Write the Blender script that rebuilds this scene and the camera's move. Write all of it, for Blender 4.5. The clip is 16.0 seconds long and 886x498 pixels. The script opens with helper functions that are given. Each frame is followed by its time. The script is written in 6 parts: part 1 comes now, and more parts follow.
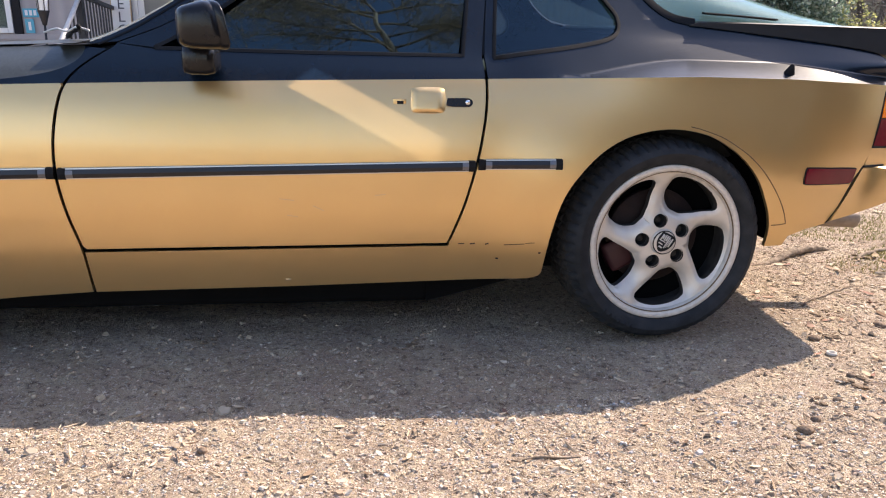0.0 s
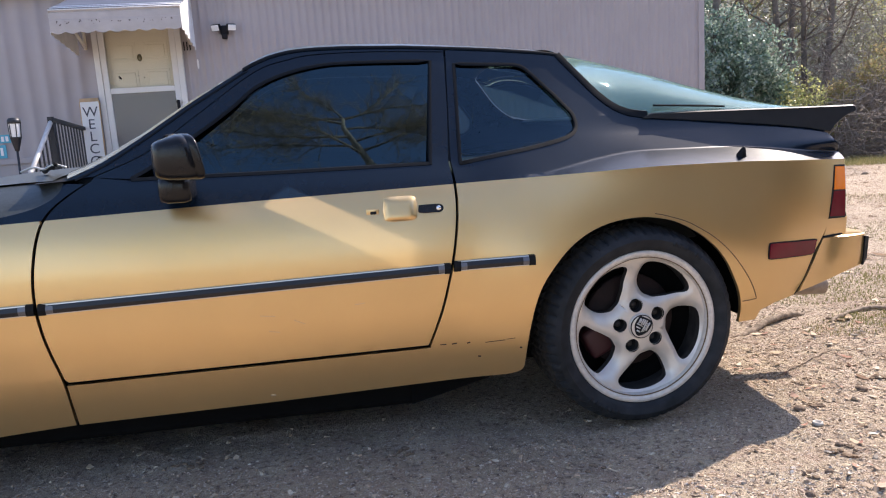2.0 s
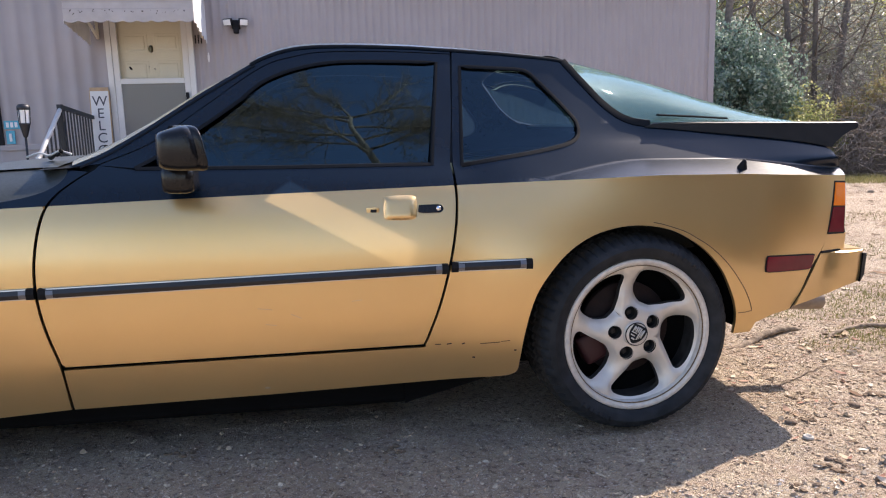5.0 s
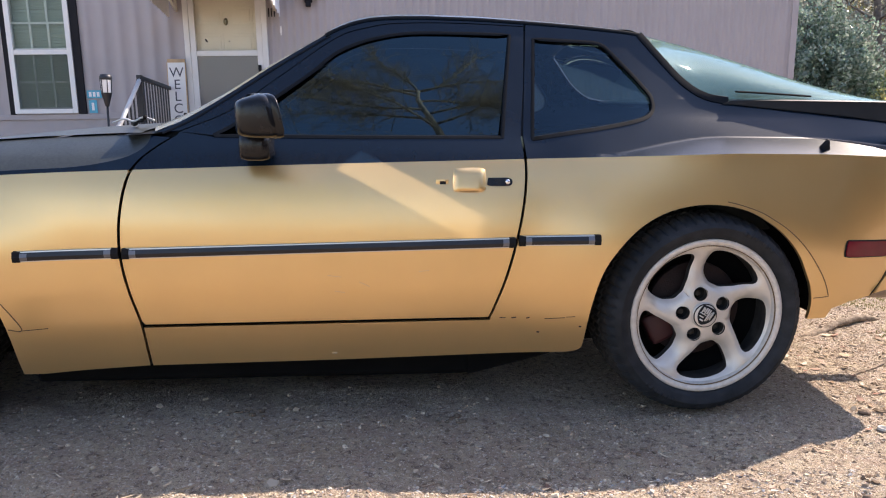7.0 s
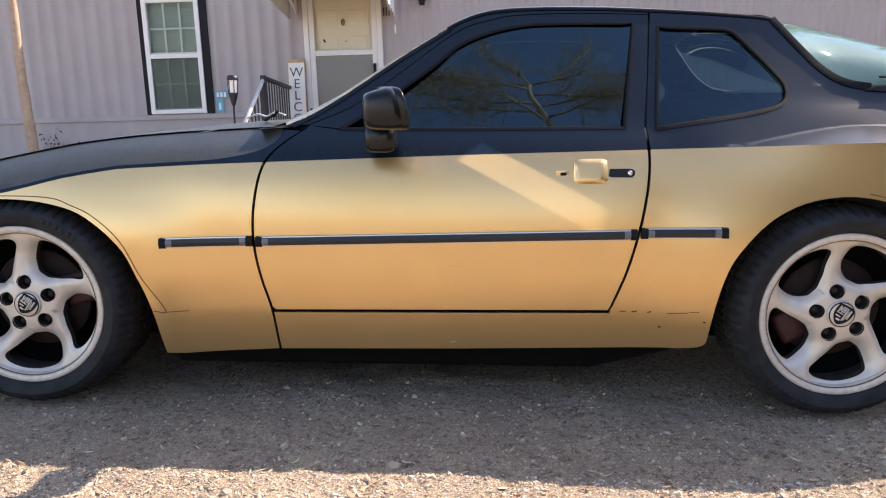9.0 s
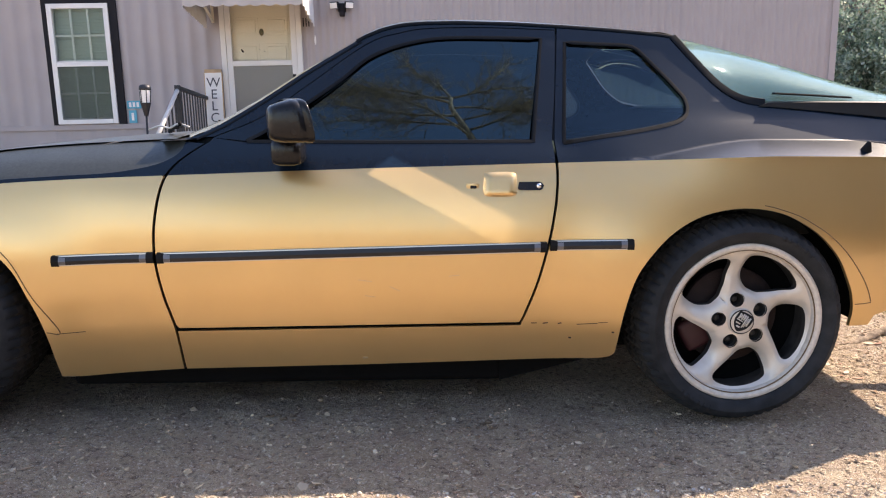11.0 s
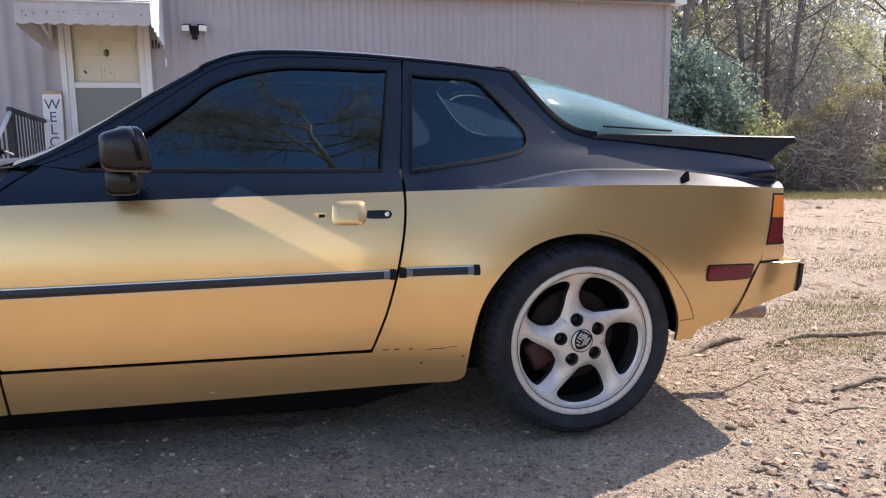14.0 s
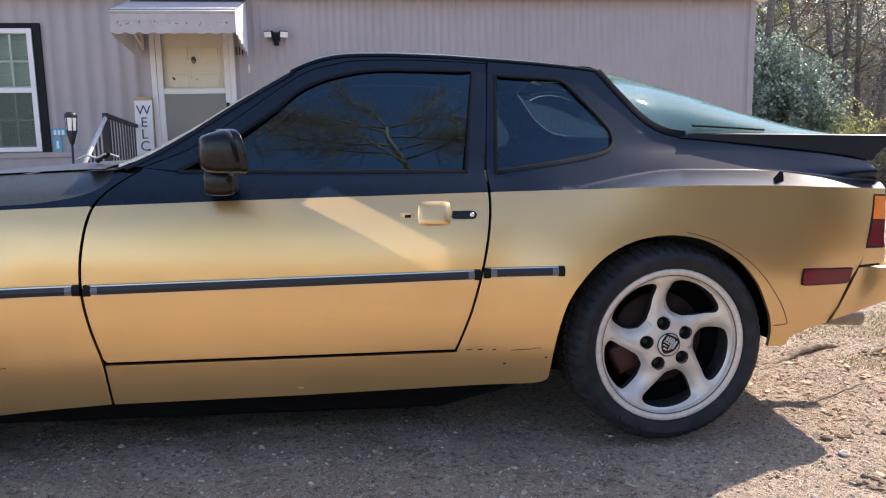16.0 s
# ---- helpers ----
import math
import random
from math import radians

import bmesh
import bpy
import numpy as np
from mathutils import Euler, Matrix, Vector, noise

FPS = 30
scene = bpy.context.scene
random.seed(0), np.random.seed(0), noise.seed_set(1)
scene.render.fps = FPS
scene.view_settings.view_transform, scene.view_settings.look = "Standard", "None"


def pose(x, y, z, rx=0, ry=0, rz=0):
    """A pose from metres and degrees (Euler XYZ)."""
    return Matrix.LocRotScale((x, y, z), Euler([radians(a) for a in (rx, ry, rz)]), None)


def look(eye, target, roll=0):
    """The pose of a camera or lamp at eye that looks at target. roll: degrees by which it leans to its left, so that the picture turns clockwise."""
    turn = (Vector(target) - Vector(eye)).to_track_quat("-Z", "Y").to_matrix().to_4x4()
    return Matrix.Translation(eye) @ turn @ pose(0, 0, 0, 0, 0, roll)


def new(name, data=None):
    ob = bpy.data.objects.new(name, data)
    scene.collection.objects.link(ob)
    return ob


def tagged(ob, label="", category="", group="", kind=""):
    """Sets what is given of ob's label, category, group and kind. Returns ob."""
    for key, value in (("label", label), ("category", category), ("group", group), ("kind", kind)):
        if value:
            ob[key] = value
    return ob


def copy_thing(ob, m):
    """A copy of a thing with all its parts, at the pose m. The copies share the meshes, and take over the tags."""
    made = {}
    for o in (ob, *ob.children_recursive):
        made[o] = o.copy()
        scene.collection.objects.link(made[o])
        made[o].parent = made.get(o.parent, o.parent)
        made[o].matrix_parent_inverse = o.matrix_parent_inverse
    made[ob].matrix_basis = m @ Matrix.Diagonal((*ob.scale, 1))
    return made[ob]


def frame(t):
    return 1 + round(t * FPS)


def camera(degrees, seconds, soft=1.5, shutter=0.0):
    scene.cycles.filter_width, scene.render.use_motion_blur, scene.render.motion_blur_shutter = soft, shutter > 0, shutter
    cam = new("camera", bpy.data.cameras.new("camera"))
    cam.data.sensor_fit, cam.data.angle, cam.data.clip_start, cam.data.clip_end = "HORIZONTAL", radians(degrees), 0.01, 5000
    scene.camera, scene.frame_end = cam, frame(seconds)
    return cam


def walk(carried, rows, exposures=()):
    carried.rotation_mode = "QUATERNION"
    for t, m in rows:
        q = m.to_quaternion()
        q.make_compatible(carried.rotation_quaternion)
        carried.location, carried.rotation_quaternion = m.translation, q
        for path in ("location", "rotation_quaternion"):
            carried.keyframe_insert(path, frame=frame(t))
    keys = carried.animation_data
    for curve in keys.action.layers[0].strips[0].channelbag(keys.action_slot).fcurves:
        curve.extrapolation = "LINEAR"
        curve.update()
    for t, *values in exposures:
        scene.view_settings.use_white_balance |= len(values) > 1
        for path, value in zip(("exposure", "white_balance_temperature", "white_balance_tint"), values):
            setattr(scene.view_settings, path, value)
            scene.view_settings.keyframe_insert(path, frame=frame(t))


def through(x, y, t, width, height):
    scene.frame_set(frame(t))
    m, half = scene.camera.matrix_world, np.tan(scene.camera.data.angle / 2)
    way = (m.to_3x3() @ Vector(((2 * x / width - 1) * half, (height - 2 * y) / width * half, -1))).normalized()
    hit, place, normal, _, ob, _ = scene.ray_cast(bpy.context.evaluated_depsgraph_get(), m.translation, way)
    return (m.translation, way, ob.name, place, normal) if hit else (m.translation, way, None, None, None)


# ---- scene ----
# Camera and its walk: a hand-held camera at chest height of a crouching person, panning along the car
cam = camera(61.8, 16.0, soft=1.1)
PATH = [
    (0.0, look((-1.033, -2.014, 0.892), (-0.704, -0.120, 0.341), 2.19)),
    (0.5, look((-1.045, -2.035, 0.906), (-0.732, -0.166, 0.267), 5.03)),
    (1.0, look((-1.079, -2.030, 0.921), (-0.720, -0.118, 0.457), 4.53)),
    (1.5, look((-1.070, -2.043, 0.940), (-0.712, -0.111, 0.569), 0.16)),
    (2.0, look((-1.035, -2.039, 0.950), (-0.643, -0.106, 0.622), -2.05)),
    (2.5, look((-1.014, -2.054, 0.953), (-0.608, -0.117, 0.665), -2.33)),
    (3.0, look((-1.017, -2.067, 0.964), (-0.619, -0.124, 0.711), -2.24)),
    (5.5, look((-1.028, -2.057, 0.941), (-0.660, -0.122, 0.596), 0.79)),
    (6.0, look((-1.035, -2.060, 0.936), (-0.701, -0.122, 0.572), 1.15)),
    (6.5, look((-1.033, -2.061, 0.933), (-0.745, -0.118, 0.557), 1.22)),
    (7.0, look((-1.042, -2.067, 0.934), (-0.824, -0.116, 0.551), 1.07)),
    (7.5, look((-1.048, -2.073, 0.933), (-0.927, -0.115, 0.545), 0.87)),
    (8.0, look((-1.067, -2.083, 0.927), (-1.071, -0.123, 0.533), 0.56)),
    (8.2, look((-1.080, -2.088, 0.923), (-1.135, -0.128, 0.528), 0.40)),
    (10.3, look((-1.076, -2.061, 0.919), (-1.148, -0.101, 0.529), 0.09)),
    (10.5, look((-1.061, -2.059, 0.919), (-1.077, -0.096, 0.535), 0.24)),
    (11.0, look((-1.033, -2.062, 0.923), (-0.905, -0.099, 0.560), 0.58)),
    (11.5, look((-1.019, -2.070, 0.929), (-0.768, -0.116, 0.584), 0.80)),
    (12.0, look((-1.022, -2.076, 0.930), (-0.681, -0.133, 0.601), 0.94)),
    (12.5, look((-1.000, -2.078, 0.928), (-0.590, -0.147, 0.607), 1.11)),
    (13.0, look((-0.992, -2.084, 0.931), (-0.531, -0.164, 0.617), 1.21)),
    (13.5, look((-0.990, -2.084, 0.930), (-0.501, -0.169, 0.628), 1.20)),
    (14.0, look((-0.987, -2.085, 0.934), (-0.504, -0.166, 0.644), 1.13)),
    (14.5, look((-0.995, -2.086, 0.934), (-0.550, -0.156, 0.655), 0.99)),
    (15.0, look((-1.016, -2.087, 0.931), (-0.626, -0.145, 0.657), 0.89)),
    (15.5, look((-1.022, -2.084, 0.931), (-0.688, -0.132, 0.652), 0.81)),
    (16.0, look((-1.028, -2.084, 0.929), (-0.732, -0.127, 0.642), 0.75)),
]
walk(cam, PATH, [(0.0, 1.68, 6500, 19.5), (0.5, 1.48, 6500, 19.5), (1.0, 1.52, 6350, 19.5), (1.5, 1.56, 6160, 19.0), (3.0, 1.56, 6130, 19.0), (5.5, 1.54, 6270, 19.5), (6.5, 1.62, 6320, 19.5), (8.0, 1.76, 6600, 19.5),
                 (11.0, 1.82, 6800, 19.5), (12.0, 1.64, 6500, 19.5), (13.5, 1.52, 6100, 19.5), (16.0, 1.58, 6200, 19.5)])

# World, sun, exposure
SUN = Vector((0.63, 0.37, 0.69)).normalized()
world = bpy.data.worlds.new("sky")
scene.world = world
world.use_nodes = True
wn = world.node_tree
sky = wn.nodes.new("ShaderNodeTexSky")
sky.sky_type = "NISHITA"
sky.sun_disc = False
sky.sun_elevation = math.asin(SUN.z)
sky.sun_rotation = math.atan2(SUN.x, SUN.y)
wn.links.new(sky.outputs[0], wn.nodes["Background"].inputs[0])
wn.nodes["Background"].inputs[1].default_value = 0.123
sun_data = bpy.data.lights.new("sun", "SUN")
sun_data.energy = 3.5
sun_data.angle = radians(0.53)
sun_data.color = (1.0, 0.89, 0.72)
sun = new("sun", sun_data)
sun.matrix_world = look(SUN * 40, (0, 0, 0))

# Materials
def mat(name, color, rough=0.5, metal=0.0, grain=0.0, scale=20.0, bump=0.0, bscale=60.0, dark=None, coat=0.0, blotch=0.0, spec=0.5, coat_rough=0.22):
    """A principled material with two scales of colour variation and a fine relief."""
    m = bpy.data.materials.new(name)
    m.use_nodes = True
    nt = m.node_tree
    b = nt.nodes["Principled BSDF"]
    b.inputs["Roughness"].default_value = rough
    b.inputs["Metallic"].default_value = metal
    b.inputs["Coat Weight"].default_value = coat
    b.inputs["Coat Roughness"].default_value = coat_rough
    b.inputs["Coat IOR"].default_value = 1.62
    b.inputs["Specular IOR Level"].default_value = spec
    b.inputs["Base Color"].default_value = (*color, 1)
    co = nt.nodes.new("ShaderNodeTexCoord")
    if grain > 0 or blotch > 0:
        n1 = nt.nodes.new("ShaderNodeTexNoise")
        n1.inputs["Scale"].default_value = scale
        n1.inputs["Detail"].default_value = 6
        n2 = nt.nodes.new("ShaderNodeTexNoise")
        n2.inputs["Scale"].default_value = scale * 0.12
        n2.inputs["Detail"].default_value = 4
        for n in (n1, n2):
            nt.links.new(co.outputs["Object"], n.inputs["Vector"])
        add = nt.nodes.new("ShaderNodeMath")
        add.operation = "MULTIPLY_ADD"
        nt.links.new(n1.outputs[0], add.inputs[0])
        add.inputs[1].default_value = grain
        mul = nt.nodes.new("ShaderNodeMath")
        mul.operation = "MULTIPLY"
        nt.links.new(n2.outputs[0], mul.inputs[0])
        mul.inputs[1].default_value = blotch
        nt.links.new(mul.outputs[0], add.inputs[2])
        ramp = nt.nodes.new("ShaderNodeMapRange")
        half = (grain + blotch) / 2
        ramp.inputs["From Min"].default_value = half - (grain + blotch) * 0.28
        ramp.inputs["From Max"].default_value = half + (grain + blotch) * 0.28
        nt.links.new(add.outputs[0], ramp.inputs["Value"])
        mix = nt.nodes.new("ShaderNodeMix")
        mix.data_type = "RGBA"
        d = dark or tuple(c * (1 - min(0.9, grain + blotch)) for c in color)
        mix.inputs["A"].default_value = (*d, 1)
        mix.inputs["B"].default_value = (*color, 1)
        nt.links.new(ramp.outputs[0], mix.inputs["Factor"])
        nt.links.new(mix.outputs["Result"], b.inputs["Base Color"])
    if bump > 0:
        n3 = nt.nodes.new("ShaderNodeTexNoise")
        n3.inputs["Scale"].default_value = bscale
        n3.inputs["Detail"].default_value = 5
        nt.links.new(co.outputs["Object"], n3.inputs["Vector"])
        bp = nt.nodes.new("ShaderNodeBump")
        bp.inputs["Strength"].default_value = bump
        bp.inputs["Distance"].default_value = 0.01
        nt.links.new(n3.outputs[0], bp.inputs["Height"])
        nt.links.new(bp.outputs[0], b.inputs["Normal"])
    return m


def glass(name, tint, gloss=0.0, ior=1.52, diffuse=0.0, diffuse_colour=(0.6, 0.6, 0.58), sheen=(1, 1, 1)):
    """A pane: it lets through tinted light and mirrors by Fresnel."""
    m = bpy.data.materials.new(name)
    m.use_nodes = True
    nt = m.node_tree
    nt.nodes.remove(nt.nodes["Principled BSDF"])
    out = nt.nodes["Material Output"]
    tr = nt.nodes.new("ShaderNodeBsdfTransparent")
    tr.inputs[0].default_value = (*tint, 1)
    gl = nt.nodes.new("ShaderNodeBsdfGlossy")
    gl.inputs["Roughness"].default_value = gloss
    gl.inputs["Color"].default_value = (*sheen, 1)
    fr = nt.nodes.new("ShaderNodeFresnel")
    fr.inputs[0].default_value = ior
    mx = nt.nodes.new("ShaderNodeMixShader")
    nt.links.new(fr.outputs[0], mx.inputs[0])
    if diffuse:
        df = nt.nodes.new("ShaderNodeBsdfDiffuse")
        df.inputs[0].default_value = (*diffuse_colour, 1)
        dm = nt.nodes.new("ShaderNodeMixShader")
        dm.inputs[0].default_value = diffuse
        nt.links.new(tr.outputs[0], dm.inputs[1])
        nt.links.new(df.outputs[0], dm.inputs[2])
        nt.links.new(dm.outputs[0], mx.inputs[1])
    else:
        nt.links.new(tr.outputs[0], mx.inputs[1])
    nt.links.new(gl.outputs[0], mx.inputs[2])
    nt.links.new(mx.outputs[0], out.inputs[0])
    return m


GOLD = mat("gold_paint", (0.735, 0.493, 0.207), 0.32, 0.82, 0.05, 6, 0.003, 900, coat=0.75, blotch=0.06, coat_rough=0.13)
NAVY = mat("dark_satin_paint", (0.0030, 0.0092, 0.0195), 0.25, 0.0, 0.2, 30, 0.006, 700, spec=0.33)
ROOF_PAINT = mat("dark_roof_paint", (0.008, 0.012, 0.020), 0.30, 0.0, 0.25, 30, 0.02, 700, spec=0.40)
HOODM = mat("grey_hood_and_sheen", (0.050, 0.055, 0.051), 0.38, 0.0, 0.5, 130, 0.06, 900, blotch=0.2)
SEALM = mat("black_window_seal", (0.0085, 0.0105, 0.0135), 0.5, 0, 0.3, 60, spec=0.06)
RUBBER = mat("black_rubber", (0.010, 0.010, 0.011), 0.65, 0, 0.3, 60, 0.05, 300, spec=0.15)
TYRE = mat("tyre_rubber", (0.036, 0.039, 0.044), 0.62, 0, 0.5, 25, 0.1, 200, blotch=0.4, spec=0.18)
GAPM = mat("gap_black", (0.006, 0.006, 0.006), 0.9)
UNDER = mat("underbody_black", (0.008, 0.008, 0.008), 0.95, 0, 0.3, 10, spec=0.03)
CHROME = mat("bright_trim", (0.75, 0.75, 0.77), 0.16, 1.0)
STRIP_EDGE = mat("dull_trim_edge", (0.48, 0.48, 0.49), 0.30, 1.0)
STRIP_END = mat("dark_grey_trim", (0.16, 0.16, 0.17), 0.4, 0.6)
STRIP_BLACK = mat("black_strip_insert", (0.012, 0.013, 0.016), 0.3, 0, 0.3, 40, spec=0.45)
ALLOY = mat("painted_alloy", (0.68, 0.63, 0.56), 0.42, 0.35, 0.12, 30, 0.02, 400, blotch=0.12)
ALLOY_LIP = mat("worn_alloy_lip", (0.72, 0.665, 0.59), 0.5, 0.2, 0.25, 60, 0.08, 300, blotch=0.12)
BARREL = mat("barrel_dust_and_shade", (0.075, 0.07, 0.066), 0.6, 0.3, 0.5, 30, blotch=0.3, spec=0.2)
RUST = mat("rusty_iron", (0.026, 0.012, 0.009), 0.8, 0.2, 0.5, 30, 0.2, 150)
CALIPER = mat("caliper_red", (0.05, 0.012, 0.013), 0.6)
MIRROR_BLACK = mat("gloss_black_plastic", (0.009, 0.009, 0.010), 0.22, 0, 0.3, 30, spec=0.3)
WINDOW_GLASS = glass("tinted_glass", (0.05, 0.07, 0.08), 0.0, 1.74, sheen=(0.55, 0.86, 1.0))
QUARTER_GLASS = glass("lighter_tinted_glass", (0.30, 0.38, 0.40), 0.0, 1.60, sheen=(0.55, 0.82, 1.0))
# hatch has a greenish dust share; the windscreen's pale share imitates sun glare
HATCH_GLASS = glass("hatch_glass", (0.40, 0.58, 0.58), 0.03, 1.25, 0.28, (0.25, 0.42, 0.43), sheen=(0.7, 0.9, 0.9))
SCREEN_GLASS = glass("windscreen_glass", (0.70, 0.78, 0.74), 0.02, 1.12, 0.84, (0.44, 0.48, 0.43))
RED_LENS = mat("red_lens", (0.19, 0.008, 0.02), 0.16, 0, 0.25, 20, spec=0.35, blotch=0.3)
AMBER_LENS = mat("amber_lens", (0.85, 0.20, 0.003), 0.16, 0, 0.1, 20, spec=0.35)
SEAT = mat("cabin_dark", (0.03, 0.027, 0.024), 0.8, 0, 0.3, 10)


def dirt_material():
    """Dry earth: pale sand, brown soil and grit at four scales, with a rough relief."""
    m = mat("dirt", (0.36, 0.262, 0.185), 0.97, spec=0.1)
    nt = m.node_tree
    b, co = nt.nodes["Principled BSDF"], nt.nodes["Texture Coordinate"]

    def field(scale, detail):
        n = nt.nodes.new("ShaderNodeTexNoise")
        n.inputs["Scale"].default_value, n.inputs["Detail"].default_value = scale, detail
        n.inputs["Roughness"].default_value = 0.7
        nt.links.new(co.outputs["Object"], n.inputs["Vector"])
        return n.outputs[0]

    def blend(f, lo, hi, a, c):
        k = nt.nodes.new("ShaderNodeMapRange")
        k.inputs["From Min"].default_value, k.inputs["From Max"].default_value = lo, hi
        nt.links.new(f, k.inputs["Value"])
        mx = nt.nodes.new("ShaderNodeMix")
        mx.data_type = "RGBA"
        nt.links.new(k.outputs[0], mx.inputs["Factor"])
        for key, v in (("A", a), ("B", c)):
            if isinstance(v, tuple):
                mx.inputs[key].default_value = (*v, 1)
            else:
                nt.links.new(v, mx.inputs[key])
        return mx.outputs["Result"]

    base = blend(field(1.6, 5), 0.36, 0.64, (0.46, 0.36, 0.245), (0.65, 0.54, 0.385))
    base = blend(field(11, 5), 0.40, 0.72, base, (0.46, 0.34, 0.26))
    base = blend(field(60, 4), 0.51, 0.61, base, (0.17, 0.12, 0.09))
    base = blend(field(120, 3), 0.54, 0.64, base, (0.80, 0.70, 0.58))
    base = blend(field(260, 2), 0.56, 0.66, base, (0.22, 0.17, 0.13))
    nt.links.new(base, b.inputs["Base Color"])
    last = None
    for scale, strength, depth in ((38, 0.85, 0.025), (120, 0.95, 0.016), (330, 0.95, 0.008)):
        bp = nt.nodes.new("ShaderNodeBump")
        bp.inputs["Strength"].default_value, bp.inputs["Distance"].default_value = strength, depth
        nt.links.new(field(scale, 4), bp.inputs["Height"])
        if last:
            nt.links.new(last, bp.inputs["Normal"])
        last = bp.outputs[0]
    nt.links.new(last, b.inputs["Normal"])
    return m


DIRT = dirt_material()
# Builders
from mathutils.geometry import delaunay_2d_cdt


def link_mesh(name, bm, materials, parent=None, label="", smooth_shade=True):
    me = bpy.data.meshes.new(name)
    if smooth_shade:
        for f in bm.faces:
            f.smooth = True
    bm.to_mesh(me)
    bm.free()
    for m in (materials if isinstance(materials, (list, tuple)) else [materials]):
        me.materials.append(m)
    ob = new(name, me)
    if parent is not None:
        ob.parent = parent
    if label:
        ob["label"] = label
    return ob


def part(name, bm, material, parent, label="", smooth_shade=True):
    return link_mesh(name, bm, material, parent, label, smooth_shade)


def thing(name, label, category, m=None, group="", kind=""):
    ob = new(name)
    if m is not None:
        ob.matrix_basis = m
    return tagged(ob, label, category, group, kind)


def spline(pts, n=6, closed=False):
    """Points along a smooth curve through pts."""
    pts = [Vector(p) for p in pts]
    out = []
    count = len(pts) if closed else len(pts) - 1
    for i in range(count):
        if closed:
            a, b, c, d = (pts[(i + k) % len(pts)] for k in (-1, 0, 1, 2))
        else:
            b, c = pts[i], pts[i + 1]
            a = pts[i - 1] if i else b * 2 - c
            d = pts[i + 2] if i + 2 < len(pts) else c * 2 - b
        for k in range(n):
            t = k / n
            out.append(0.5 * (2 * b + (c - a) * t + (2 * a - 5 * b + 4 * c - d) * t * t + (3 * b - 3 * c + d - a) * t ** 3))
    if not closed:
        out.append(pts[-1])
    return out


def box(bm, lo, hi, bevel=0.0, matrix=None, mi=0):
    """A bevelled box into bm; returns its faces."""
    tmp = bmesh.new()
    bmesh.ops.create_cube(tmp, size=1)
    for v in tmp.verts:
        v.co = Vector([lo[i] + (v.co[i] + 0.5) * (hi[i] - lo[i]) for i in range(3)])
    if bevel:
        bmesh.ops.bevel(tmp, geom=tmp.edges[:], offset=bevel, segments=2, affect="EDGES", profile=0.6)
    merge(bm, tmp, matrix, mi)


def merge(bm, tmp, matrix=None, mi=None):
    """Adds tmp to bm and frees tmp."""
    idx = {}
    for v in tmp.verts:
        idx[v] = bm.verts.new(matrix @ v.co if matrix else v.co)
    for f in tmp.faces:
        try:
            g = bm.faces.new([idx[v] for v in f.verts])
        except ValueError:
            continue
        g.smooth = f.smooth
        g.material_index = f.material_index if mi is None else mi
    tmp.free()


def lathe(profile, n=64, axis="y", close=False):
    """A turned shape: profile of (radius, along), round the axis."""
    bm = bmesh.new()
    rings = []
    for r, a in profile:
        ring = []
        for k in range(n):
            t = 2 * math.pi * k / n
            c, s = r * math.cos(t), r * math.sin(t)
            ring.append(bm.verts.new((c, a, s) if axis == "y" else (c, s, a)))
        rings.append(ring)
    pairs = list(zip(rings, rings[1:])) + ([(rings[-1], rings[0])] if close else [])
    for p, q in pairs:
        for k in range(n):
            bm.faces.new((p[k], p[(k + 1) % n], q[(k + 1) % n], q[k]))
    bmesh.ops.recalc_face_normals(bm, faces=bm.faces[:])
    return bm


def tube(bm, pts, radii, n=8, cap=True):
    """A tapered round bar along pts."""
    pts = [Vector(p) for p in pts]
    if not isinstance(radii, (list, tuple)):
        radii = [radii] * len(pts)
    rings = []
    up = Vector((0.13, 0.07, 1)).normalized()
    for i, p in enumerate(pts):
        d = (pts[min(i + 1, len(pts) - 1)] - pts[max(i - 1, 0)]).normalized()
        a = d.cross(up)
        if a.length < 0.05:
            a = d.cross(Vector((1, 0, 0)))
        a.normalize()
        b = d.cross(a)
        rings.append([bm.verts.new(p + radii[i] * (math.cos(2 * math.pi * k / n) * a + math.sin(2 * math.pi * k / n) * b)) for k in range(n)])
    for p, q in zip(rings, rings[1:]):
        for k in range(n):
            bm.faces.new((p[k], p[(k + 1) % n], q[(k + 1) % n], q[k]))
    if cap and n > 2:
        bm.faces.new(rings[0][::-1])
        bm.faces.new(rings[-1])


def grid_sheet(us, vs, f):
    """A sheet of quads: f(u, v) gives each place."""
    bm = bmesh.new()
    rows = [[bm.verts.new(f(u, v)) for v in vs] for u in us]
    for a, b in zip(rows, rows[1:]):
        for k in range(len(vs) - 1):
            bm.faces.new((b[k], b[k + 1], a[k + 1], a[k]))
    return bm


